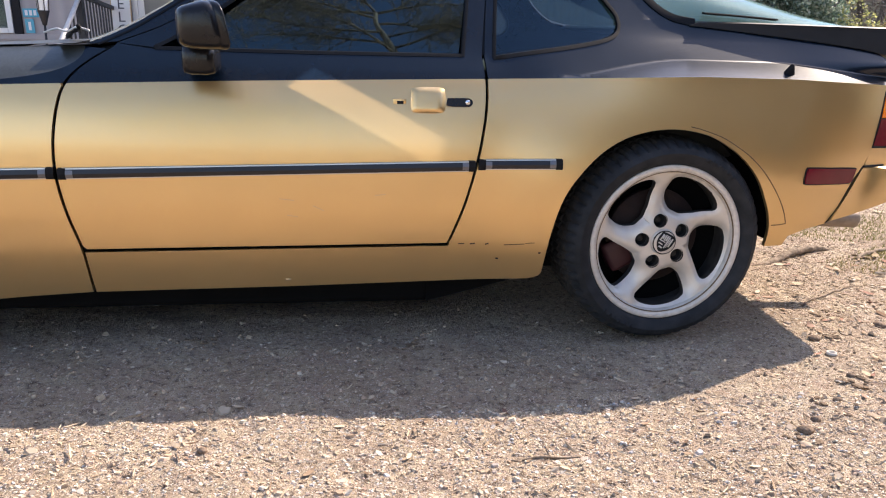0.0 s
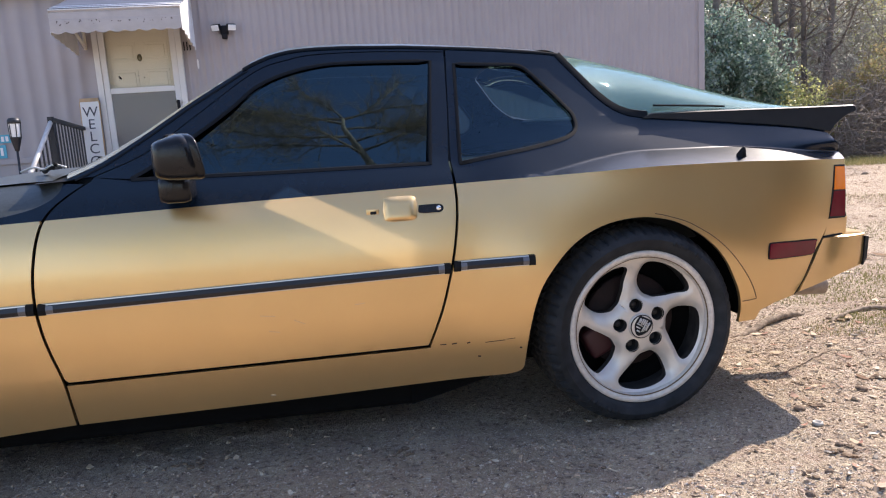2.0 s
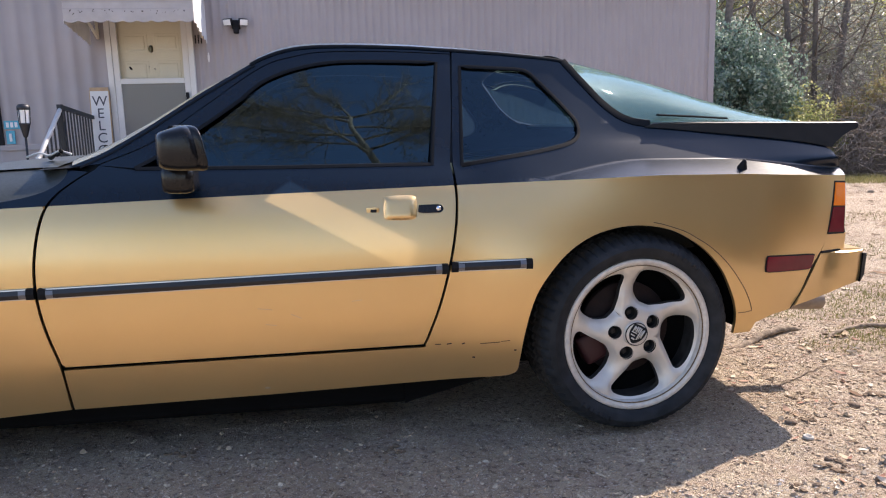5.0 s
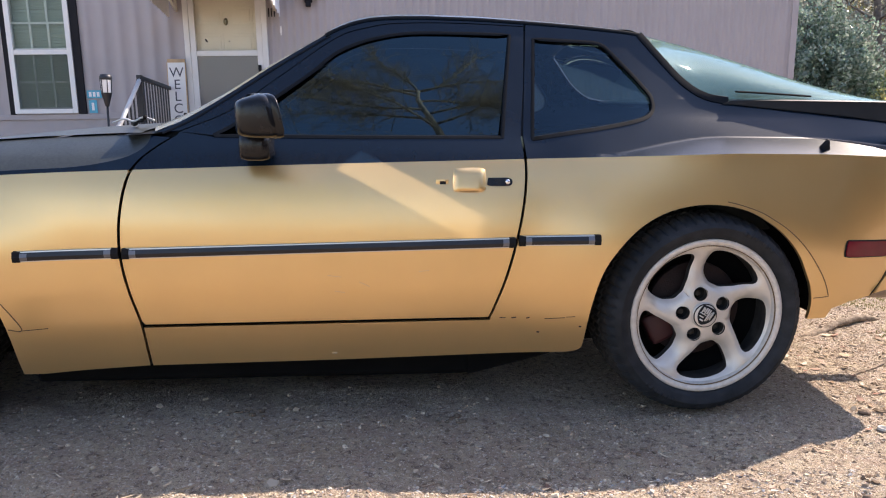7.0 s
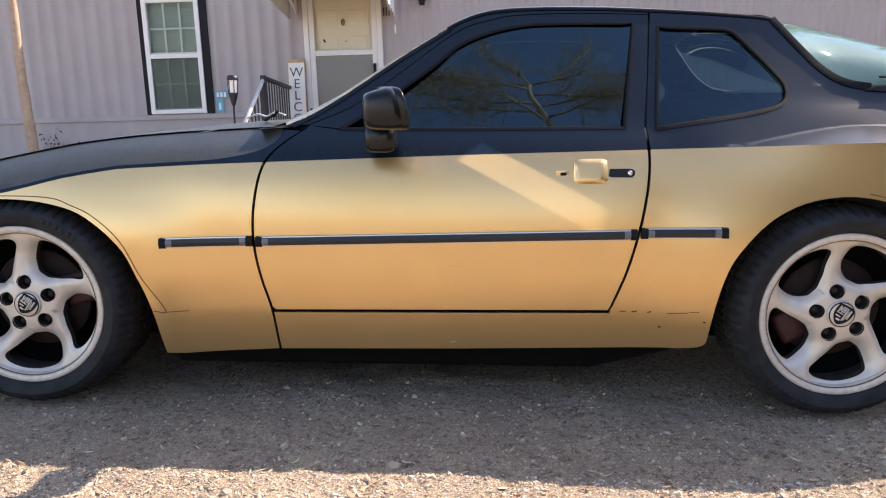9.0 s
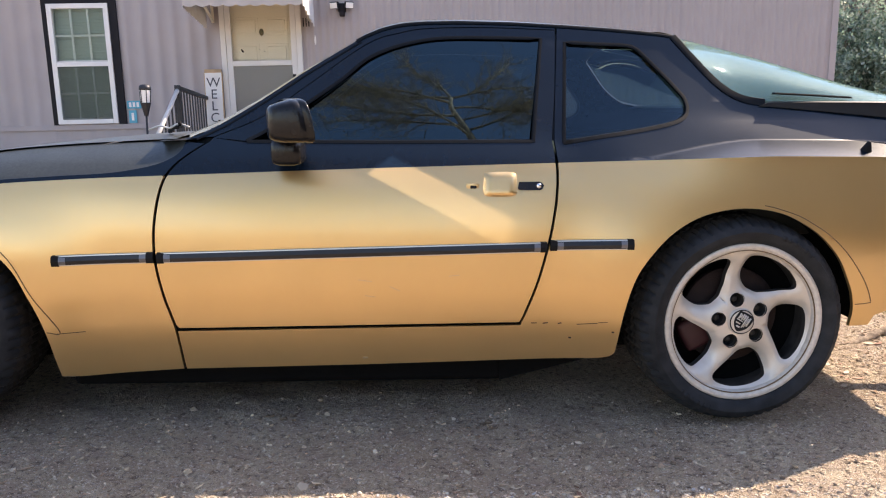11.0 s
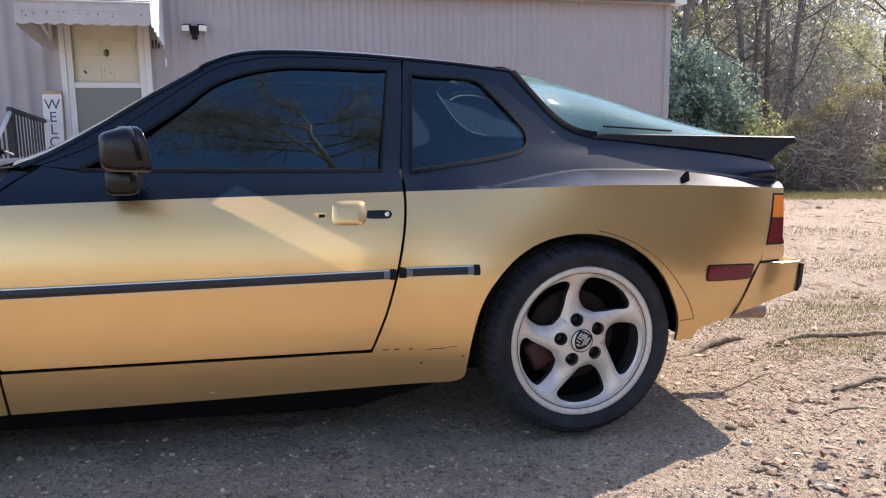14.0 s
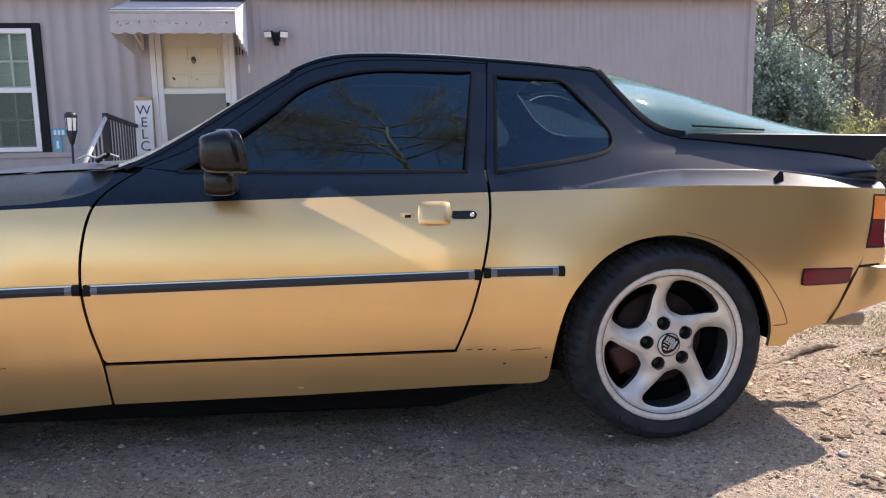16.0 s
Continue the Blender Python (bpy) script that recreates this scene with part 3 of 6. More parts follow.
wells = [part("wheel_housing", well(cx), UNDER, car) for cx in (0.0, -2.4)]
bm = lathe([(0.0, 0.0), (0.017, 0.0), (0.018, 0.004), (0.012, 0.02), (0.006, 0.036), (0.002, 0.04), (0.0, 0.04)], 20, "z")
antenna = part("antenna_base", bm, RUBBER, car, "black antenna stub")
antenna.location = (0.358, side(0.358, 0.822) + 0.012, 0.816)
antenna.rotation_euler = (radians(25), 0, 0)
marker = part("side_marker", flat_panel(S2([(0.421, 0.524), (0.425, 0.546), (0.44, 0.549), (0.53, 0.545), (0.626, 0.541), (0.631, 0.535), (0.625, 0.51), (0.612, 0.497), (0.52, 0.499), (0.432, 0.502), (0.421, 0.508), (0.421, 0.524)], 2), steps(0.43, 0.68, 0.02), [0.52], inset(-0.006), 0.012), RED_LENS, car, "faded red side marker lens")
amber = part("turn_signal", flat_panel(V2((0.720, 0.697), (0.731, 0.772), (0.781, 0.770), (0.781, 0.694)), steps(0.70, 0.79, 0.015), steps(0.69, 0.77, 0.02), inset(-0.003), 0.05), AMBER_LENS, car, "amber turn signal lens")
tail = part("tail_lamp", flat_panel(V2((0.698, 0.611), (0.719, 0.693), (0.780, 0.690), (0.780, 0.606)), steps(0.69, 0.79, 0.015), steps(0.6, 0.69, 0.02), inset(-0.003), 0.05), RED_LENS, car, "dark red tail lens")
gasket = part("lamp_gasket", flat_panel(V2((0.6935, 0.603), (0.7265, 0.778), (0.784, 0.776), (0.784, 0.600)), steps(0.70, 0.79, 0.02), steps(0.6, 0.77, 0.03), inset(-0.001), 0.02), GAPM, car, "black lamp gasket")
marker_rim = part("marker_rim", flat_panel(S2([(0.4175, 0.524), (0.4215, 0.549), (0.44, 0.5525), (0.53, 0.5485), (0.628, 0.5445), (0.635, 0.536), (0.6285, 0.508), (0.614, 0.4935), (0.52, 0.4955), (0.430, 0.4985), (0.4175, 0.506), (0.4175, 0.524)], 2), steps(0.43, 0.68, 0.02), [0.52], inset(-0.002), 0.01), GAPM, car, "black marker gasket")
band = skin("rear_apron", V2((0.674, 0.545), (0.686, 0.575), (0.694, 0.606), (0.797, 0.601), (0.793, 0.545)), GOLD, car, "", inset(0.002), 0.08)

for ob in (door, fender, fender_top, sheen_top, strip_f, strip_r, quarter, quarter_top, pillar, qglass, qseal, crease, shell, *wells, marker, marker_rim, gasket, amber, tail, band):
    mirrored(ob)

# tops, across the whole width
CY = 0.87


def across(n=24):
    return np.linspace(0, 1, n)


def roof_at(x, v, up):
    """Over the car from flank to flank at x; v from 0 to 1; up: height of the crown."""
    y0 = float(side(x, GUTTER(x)))
    y = y0 + (2 * CY - 2 * y0) * v
    return Vector((x, y, float(GUTTER(x)) + up * (1 - abs(2 * v - 1) ** 3.2)))


part("roof_drip_rail", strip_of(between(GUTTER, -1.15, -0.16, 40), 0.011, lambda x, z: side(x, z) + 0.002, 0.006), SEALM, car, "black roof drip moulding")
part("pillar_trim", strip_of(shifted(between(GUTTER, -1.60, -1.14, 24), 0.004, -0.009), 0.006, side, 0.002), SEALM, car, "black windscreen pillar moulding")
part("roof", grid_sheet(steps(-1.135, -0.146, 0.03), across(), lambda x, v: roof_at(x, v, 0.040)), ROOF_PAINT, car, "dark blue roof")


def screen_at(u, v):
    """The windscreen: its sides follow the pillars, and it bows between them."""
    k = 1 - abs(2 * v - 1) ** 2.4
    x = -1.62 + 0.485 * u
    y0 = float(side(x, GUTTER(x))) + 0.016
    return Vector((x - 0.09 * k * (1 - u), y0 + 2 * (CY - y0) * v, float(GUTTER(x)) + 0.003 + (0.013 + 0.024 * u) * k))


part("windscreen", grid_sheet(np.linspace(0, 1, 12), across(), screen_at), SCREEN_GLASS, car, "windscreen, pale to imitate sun glare")
part("hood", grid_sheet(steps(-3.2, -1.66, 0.04), across(30), lambda x, v: Vector((x - 0.05 * (1 - (2 * v - 1) ** 2) * smooth(-2.2, -1.66, x), fender_roll(x, float(FENDER_TOP(x))) + 2 * (CY - fender_roll(x, float(FENDER_TOP(x)))) * v, float(FENDER_TOP(x)) + 0.005 + 0.006 * (1 - (2 * v - 1) ** 4)))), HOODM, car, "dark grey hood")
part("cowl", grid_sheet(np.linspace(0, 1, 4), across(), lambda u, v: Vector((-1.70 - 0.07 * (1 - (2 * v - 1) ** 2) + 0.10 * u, 0.10 + (2 * CY - 0.2) * v, 0.835 + 0.006 * u))), RUBBER, car)

HATCH_LOW = curve_table([-0.146, -0.10, -0.041, 0.035, 0.116, 0.78], [1.164, 1.108, 1.040, 0.986, 0.968, 0.966], 0.01)
HATCH_TOP = curve_table([-0.146, -0.05, 0.10, 0.222, 0.35, 0.51, 0.66, 0.78], [1.212, 1.203, 1.173, 1.141, 1.102, 1.049, 1.001, 0.972], 0.03)


def hatch_at(x, v):
    lo, hi = float(HATCH_LOW(x)), max(float(HATCH_TOP(x)), float(HATCH_LOW(x)) + 0.004)
    y0 = float(side(min(x, 0.3), lo)) + 0.012
    k = abs(2 * v - 1)
    return Vector((x, y0 + 2 * (CY - y0) * v, lo + (hi - lo) * (1 - k ** 3.2) ** 0.8))


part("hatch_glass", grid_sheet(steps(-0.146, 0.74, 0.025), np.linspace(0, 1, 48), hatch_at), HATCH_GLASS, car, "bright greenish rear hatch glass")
part("hatch_seal", strip_of(S2([(-0.160, 1.166), (-0.148, 1.150), (-0.105, 1.098), (-0.046, 1.033), (0.004, 0.994), (0.05, 0.974), (0.095, 0.966), (0.118, 0.964)]), 0.026, side, 0.004), SEALM, car, "black hatch seal")


DECK = curve_table([0.44, 0.58, 0.66, 0.715, 0.738, 0.757, 0.77], [0.930, 0.918, 0.908, 0.897, 0.889, 0.872, 0.852], 0.006)
part("rear_deck", grid_sheet(steps(0.44, 0.768, 0.02), across(12), lambda x, v: Vector((x, float(side(x, DECK(x))) + 0.002 + 2 * (CY - float(side(x, DECK(x))) - 0.002) * v, float(DECK(x)) - 0.003))), NAVY, car)


SPOILER_LOW = curve_table([0.094, 0.24, 0.385, 0.514, 0.668, 0.762], [0.950, 0.939, 0.927, 0.916, 0.900, 0.883], 0.012)


def spoiler_bm():
    """A thick rubber spoiler: its ends lie flush on the quarters, its lip turns up at the tail."""
    low = [(x, float(SPOILER_LOW(x))) for x in (0.668, 0.514, 0.385, 0.24, 0.14)]
    sect = [(0.095, 0.955), (0.125, 0.967), (0.30, 0.970), (0.55, 0.971), (0.80, 0.972), (0.850, 0.973), (0.857, 0.969), (0.858, 0.950), (0.850, 0.945), (0.828, 0.939), (0.799, 0.921), (0.775, 0.901), (0.762, 0.883)] + low
    bm = bmesh.new()
    rows = []
    for v in [0, 0.006] + list(np.linspace(0.02, 0.98, 25)) + [0.994, 1]:
        k = 1 - (2 * v - 1) ** 2
        tuck = 0.004 if v in (0, 1) else 0.0
        row = []
        for x, z in sect:
            y0 = float(side(min(x, 0.72), SPOILER_LOW(min(x, 0.72)))) - 0.005 + 0.10 * max(0.0, z - 0.93)
            back = 0.13 * k if x > 0.6 else 0.36 * k
            row.append(bm.verts.new((x + back, y0 + 2 * (CY - y0) * v, z + (tuck if z < 0.955 else -tuck))))
        rows.append(row)
    for a, b in zip(rows, rows[1:]):
        for k in range(len(sect)):
            j = (k + 1) % len(sect)
            bm.faces.new((a[k], a[j], b[j], b[k]))
    bm.faces.new(rows[0][::-1])
    bm.faces.new(rows[-1])
    bmesh.ops.recalc_face_normals(bm, faces=bm.faces[:])
    for e in bm.edges:
        if len(e.link_faces) == 2 and e.calc_face_angle(0) > 0.9:
            e.smooth = False
    return bm


part("rear_spoiler", spoiler_bm(), mat("spoiler_black", (0.016, 0.017, 0.019), 0.5, 0, 0.3, 30, 0.03, 300, spec=0.3), car, "black rubber rear spoiler")


def bumper_bm():
    bm = bmesh.new()
    plan = [(x, None) for x in np.linspace(0.5545, 0.85, 12)]
    plan += [(0.868, 0.115), (0.880, 0.15), (0.895, 0.28), (0.935, 0.6), (0.945, 0.87)]
    plan += [(x, y) for x, y in plan[-2::-1]]
    rows = []
    for i, (x, y) in enumerate(plan):
        far = i > len(plan) // 2
        lo = 0.363 + 0.066 * smooth(0.50, 0.92, x)
        lean = 0.113 * (1 - smooth(0.56, 0.80, x))
        flank = y is None
        out = Vector((0.15, -1.0, 0)).normalized() * 0.02 if flank else Vector((x - 0.3, y - CY, 0)).normalized() * 0.02
        inn = -out.normalized()
        row = []
        for o, z in ((inn * 0.09, 0.537), (inn * 0.004, 0.543), (out * 0.1, 0.540), (out * 0.15, 0.49), (out * 0.15, 0.45), (out * 0.05, lo + 0.012), (inn * 0.02, lo), (inn * 0.10, lo + 0.01)):
            xa = x + lean * (z - 0.36) / 0.18
            ya = float(side(min(xa, 0.85), 0.46)) - 0.001 - 0.033 * float(smooth(0.58, 0.85, x)) if flank else y
            row.append(bm.verts.new((xa + o.x, 2 * CY - ya - o.y if far else ya + o.y, z)))
        rows.append(row)
    for a, b in zip(rows, rows[1:]):
        for k in range(7):
            bm.faces.new((a[k], a[k + 1], b[k + 1], b[k]))
    bm.faces.new(rows[0])
    bm.faces.new(rows[-1][::-1])
    bmesh.ops.recalc_face_normals(bm, faces=bm.faces[:])
    for e in bm.edges:
        if len(e.link_faces) == 2 and e.calc_face_angle(0) > 0.45:
            e.smooth = False
    return bm


bumper = part("rear_bumper", bumper_bm(), GOLD, car, "gold rear bumper with a black end pad")
part("bumper_seam", strip_of(V2((0.669, 0.549), (0.635, 0.507), (0.611, 0.46), (0.581, 0.403), (0.553, 0.367)), 0.0035, side, 0.0015), GAPM, bumper)
part("apron_gap", strip_of(V2((0.672, 0.5455), (0.72, 0.5455), (0.77, 0.5455)), 0.006, side, 0.003), GAPM, bumper)
bm = flat_panel(V2((0.857, 0.532), (0.884, 0.528), (0.877, 0.455), (0.848, 0.434)), [], [], lambda x, z: 0.091 + (x - 0.85) * 0.6, 0.22)
part("bumper_pad", bm, RUBBER, bumper)
bm = bmesh.new()
tube(bm, [(0.55, 0.45, 0.30), (0.80, 0.45, 0.287), (0.985, 0.45, 0.281)], [0.032, 0.034, 0.035], 24, False)
tube(bm, [(0.985, 0.45, 0.281), (0.80, 0.45, 0.287)], [0.031, 0.03], 24, False)
part("exhaust_pipe", bm, mat("worn_steel", (0.36, 0.29, 0.22), 0.65, 0.4, 0.4, 30), car, "dull steel exhaust tip")
# tail face, floor, bulkheads and cabin
bm = grid_sheet(np.linspace(0.30, 0.90, 12), across(20), lambda z, v: Vector((0.50 + 0.22 * smooth(0.3, 0.75, z) + 0.06 * (1 - (2 * v - 1) ** 2), 0.20 + 0.015 * smooth(0.80, 0.86, z) + 2 * (CY - 0.20 - 0.015 * smooth(0.80, 0.86, z)) * v, z)))
part("tail_panel", bm, NAVY, car)
for lo, hi, r in (((-2.0, 0.125, 0.100), (-0.70, 1.615, 0.24), 0.02), ((-0.44, 0.30, 0.15), (0.36, 1.44, 0.34), 0.02), ((0.36, 0.11, 0.345), (0.62, 1.63, 0.62), 0.03), ((0.55, 0.19, 0.425), (0.87, 1.55, 0.62), 0.03), ((-3.1, 0.32, 0.13), (-1.98, 1.42, 0.40), 0.02)):
    bm = bmesh.new()
    box(bm, lo, hi, r)
    part("floor_pan", bm, UNDER, car)
bm = bmesh.new()
box(bm, (-0.71, 0.127, 0.101), (-0.375, 1.613, 0.24))
for v in bm.verts:
    if v.co.x > -0.5 and v.co.z < 0.15:
        v.co.z = 0.185
part("floor_pan", bm, UNDER, car, "", False)
bm = bmesh.new()
box(bm, (-1.75, 0.16, 0.62), (-1.35, 1.58, 0.83), 0.05)
part("dashboard", bm, SEAT, car)
bm = bmesh.new()
box(bm, (-0.50, 0.17, 0.55), (0.55, 1.57, 0.80), 0.04)
part("load_floor", bm, SEAT, car)
for sy in (0.50, 1.24):
    bm = bmesh.new()
    box(bm, (-1.20, sy - 0.24, 0.36), (-0.72, sy + 0.24, 0.50), 0.06)
    box(bm, (-0.10, -0.23, 0), (0.06, 0.23, 0.48), 0.06, pose(-0.74, sy, 0.46, 0, 18, 0))
    box(bm, (-0.04, -0.13, 0.47), (0.05, 0.13, 0.66), 0.04, pose(-0.74, sy, 0.46, 0, 18, 0))
    part("seat", bm, SEAT, car)
bm = lathe([(0.18, 0), (0.19, 0.012), (0.18, 0.024), (0.17, 0.012)], 32, "z", True)
wheel_s = part("steering_wheel", bm, RUBBER, car)
wheel_s.matrix_basis = pose(-1.28, 0.50, 0.80, 0, 65, 0)
bm = bmesh.new()
box(bm, (-3.22, 0.30, 0.2), (-3.10, 1.44, 0.56), 0.05)
part("front_bumper", bm, GOLD, car)


# Door mirror
def mirror_bm():
    bm = bmesh.new()
    rows = []
    for x, k in ((-1.374, 0.30), (-1.371, 0.62), (-1.362, 0.80), (-1.345, 0.92), (-1.320, 0.985), (-1.285, 1.0), (-1.268, 1.0), (-1.266, 0.975), (-1.262, 0.975), (-1.260, 1.0), (-1.244, 1.0), (-1.240, 0.985), (-1.240, 0.92), (-1.252, 0.90)):
        ring = []
        for j in range(40):
            a = 2 * math.pi * j / 40
            c, s = math.cos(a), math.sin(a)
            y = math.copysign(abs(c) ** 0.45, c) * 0.098 * k
            z = math.copysign(abs(s) ** 0.5, s) * 0.056 * (0.45 + 0.55 * k) * (1 - 0.22 * (s > 0) * float(smooth(-1.27, -1.375, x)))
            slant = (-0.45 * y * 0.94 - 0.024) * float(smooth(-1.345, -1.26, x))
            ring.append(bm.verts.new((slant - 1.304 + (x + 1.307) * 0.76 + (0.03 if x > -1.30 else 0.0) * (-z / 0.056) * 0.40, -0.112 + y * 0.94, 0.898 + z)))
        rows.append(ring)
    for p, q in zip(rows, rows[1:]):
        for j in range(40):
            bm.faces.new((p[j], p[(j + 1) % 40], q[(j + 1) % 40], q[j]))
    bm.faces.new(rows[0])
    bmesh.ops.recalc_face_normals(bm, faces=bm.faces[:])
    return bm, [v.co.copy() for v in rows[-1]]


bm, ring = mirror_bm()
mirror = part("side_mirror", bm, MIRROR_BLACK, car, "gloss black door mirror, scuffed")
bm = bmesh.new()
bm.faces.new([bm.verts.new(p) for p in ring])
MIRROR = mat("mirror_silver", (0.9, 0.9, 0.9), 0.01, 1.0)
part("mirror_glass", bm, MIRROR, mirror, "", False)
bm = bmesh.new()
box(bm, (-1.366, -0.062, 0.778), (-1.283, 0.07, 0.852), 0.022)
part("mirror_foot", bm, MIRROR_BLACK, mirror)
twin = mirrored(mirror)

# added area lamp imitates the sun the mirror's glass throws onto the door
glint = bpy.data.lights.new("sunbeam_stand_in", "AREA")
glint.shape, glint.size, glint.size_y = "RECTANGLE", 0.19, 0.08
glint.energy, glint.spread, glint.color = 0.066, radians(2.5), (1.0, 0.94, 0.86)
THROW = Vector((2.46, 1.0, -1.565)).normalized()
beam = new("sunbeam_stand_in", glint)
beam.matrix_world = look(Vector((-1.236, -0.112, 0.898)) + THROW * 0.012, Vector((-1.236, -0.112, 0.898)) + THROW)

# wipers, scuffs and scratches
for y0, y1 in ((0.55, 0.22), (1.25, 0.72)):
    bm = bmesh.new()
    tube(bm, [(-1.80, y0, 0.852), (-1.74, (y0 + y1) / 2, 0.868), (-1.68, y1, 0.872)], [0.009, 0.007, 0.005], 8)
    arm = part("wiper_arm", bm, RUBBER, car)
    bm = bmesh.new()
    tube(bm, [(-1.76, y0 - 0.02, 0.868), (-1.66, y1 - 0.05, 0.884)], 0.006, 6)
    part("wiper_blade", bm, RUBBER, arm)
SCUFF = mat("scuff_dark", (0.05, 0.032, 0.02), 0.8)
SCR = mat("scratch_pale", (0.55, 0.40, 0.22), 0.6)
for a, b, w, m in (((-0.635, 0.315), (-0.617, 0.315), 0.003, SCUFF), ((-0.60, 0.314), (-0.585, 0.316), 0.004, SCUFF), ((-0.555, 0.313), (-0.545, 0.316), 0.004, SCUFF), ((-0.50, 0.312), (-0.44, 0.316), 0.0025, SCUFF), ((-0.437, 0.318), (-0.41, 0.320), 0.002, SCUFF), ((-0.395, 0.288), (-0.388, 0.287), 0.005, SCUFF), ((-0.52, 0.268), (-0.512, 0.267), 0.005, SCUFF), ((-1.14, 0.452), (-1.10, 0.447), 0.0022, SCR), ((-1.05, 0.432), (-1.02, 0.418), 0.0022, SCR), ((-1.12, 0.405), (-1.09, 0.40), 0.0022, SCR), ((-0.88, 0.462), (-0.85, 0.465), 0.0022, SCR), ((-1.99, 0.297), (-1.91, 0.302), 0.0022, SCUFF), ((-1.13, 0.205), (-1.115, 0.2045), 0.006, SCR)):
    part("scratch", strip_of(V2(a, tuple((p + q) / 2 for p, q in zip(a, b)), b), w, side, 0.0006, 0.0), m, car)
part("hatch_wiper_strip", strip_of(S2([(0.15, 0.992), (0.27, 0.988), (0.40, 0.982)]), 0.006, lambda x, z: 0.235, 0.008), RUBBER, car)


bm = bmesh.new()
tube(bm, [Vector(p) for p in spline([(-1.79, 0.30, 0.862), (-1.75, 0.28, 0.874), (-1.72, 0.27, 0.868), (-1.69, 0.26, 0.880), (-1.655, 0.25, 0.872)], 6)], 0.003, 8)
part("washer_hose", bm, mat("pale_hose", (0.5, 0.5, 0.48), 0.5), car, "pale curled hose at the windscreen base")
# Wheels
TREAD = mat("dusty_tread", (0.060, 0.054, 0.048), 0.9, 0, 0.6, 40, 0.2, 120, dark=(0.018, 0.017, 0.016), blotch=0.3, spec=0.1)
RR = 0.240


def opening():
    """One window of the wheel, in (radius, degrees) from the spoke line."""
    pts = [(0.406, 0), (0.44, 6), (0.52, 14), (0.64, 20.5), (0.76, 25), (0.83, 22), (0.858, 12), (0.863, 2), (0.858, -9), (0.845, -16.5), (0.81, -21), (0.70, -24), (0.588, -25.5), (0.50, -24), (0.42, -18), (0.402, -8)]
    return [(p.x, p.y * 57) for p in spline([(r, d / 50, 0) for r, d in pts], 4, True)]


OPEN = opening()
LUG_R, LUG_C = 0.0205, 0.066


def spoke_outlines():
    """Five sectors between the openings, each running round half of two openings."""
    n = len(OPEN)
    top = min((i for i in range(n) if OPEN[i][0] > 0.8), key=lambda i: abs(OPEN[i][1]))
    right, left = OPEN[: top + 1], [OPEN[0]] + OPEN[:top - 1:-1]
    outs = []
    for k in range(5):
        c0, c1 = 72 * k, 72 * (k + 1)
        polar = [(0.033, c0)] + [(r * RR, c0 + d) for r, d in right]
        polar += [(0.905 * RR, d) for d in np.linspace(c0, c1, 13)]
        polar += [(r * RR, c1 + d) for r, d in left[::-1]]
        polar += [(0.033, d) for d in np.linspace(c1, c0, 7)]
        outs.append([Vector((r * math.sin(radians(d)), r * math.cos(radians(d)))) for r, d in polar])
    return outs


LUGS = [(LUG_C * math.sin(radians(72 * k + 29)), LUG_C * math.cos(radians(72 * k + 29)), LUG_R) for k in range(5)]
EDGE = np.array([(r * RR * math.sin(radians(d + 72 * k)), r * RR * math.cos(radians(d + 72 * k))) for k in range(5) for r, d in OPEN])


def face_depth(x, z):
    """Depth of the wheel's face: a shallow dish with rounded spokes that twist."""
    r = math.hypot(x, z)
    near = float(np.sqrt(((EDGE - (x, z)) ** 2).sum(1)).min())
    a = math.degrees(math.atan2(x, z)) % 72
    y = 0.022 + 0.016 * smooth(0.05, 0.13, r) - 0.022 * smooth(0.14, 0.215, r)
    y += 0.011 * (1 - smooth(0.0, 0.015, near))
    y += 0.012 * math.sin(radians((a - 36) * 5)) * smooth(0.08, 0.13, r) * (1 - smooth(0.185, 0.214, r))
    return y


def tyre_bm():
    """A low-profile tyre with shoulder blocks."""
    prof = [(0.226, 0.03), (0.238, 0.006), (0.244, -0.002), (0.255, -0.012), (0.275, -0.016), (0.290, -0.008), (0.301, 0.006), (0.309, 0.026), (0.313, 0.045), (0.315, 0.072), (0.308, 0.074), (0.308, 0.084), (0.316, 0.086), (0.317, 0.125), (0.309, 0.127), (0.309, 0.139), (0.317, 0.141), (0.316, 0.18), (0.308, 0.182), (0.308, 0.192), (0.316, 0.194), (0.313, 0.235), (0.305, 0.255), (0.28, 0.265), (0.24, 0.26)]
    n = 240
    bm = bmesh.new()
    rings = []
    for i, (r, y) in enumerate(prof):
        ring = []
        for k in range(n):
            t = 2 * math.pi * k / n
            d = 0.0
            if 6 <= i <= 8 and k % 4 == 0:
                d = 0.0065
            if i >= 9 and k % 3 == 0:
                d = 0.0060
            if i in (3, 4):
                d += 0.0006 * math.sin(t * 7)
            ring.append(bm.verts.new(((r - d) * math.cos(t), y, (r - d) * math.sin(t))))
        rings.append(ring)
    for i, (p, q) in enumerate(zip(rings, rings[1:])):
        for k in range(n):
            bm.faces.new((p[k], p[(k + 1) % n], q[(k + 1) % n], q[k])).material_index = int(i >= 7)
    bmesh.ops.recalc_face_normals(bm, faces=bm.faces[:])
    for e in bm.edges:
        if len(e.link_faces) == 2 and e.calc_face_angle(0) > 0.6:
            e.smooth = False
    return bm


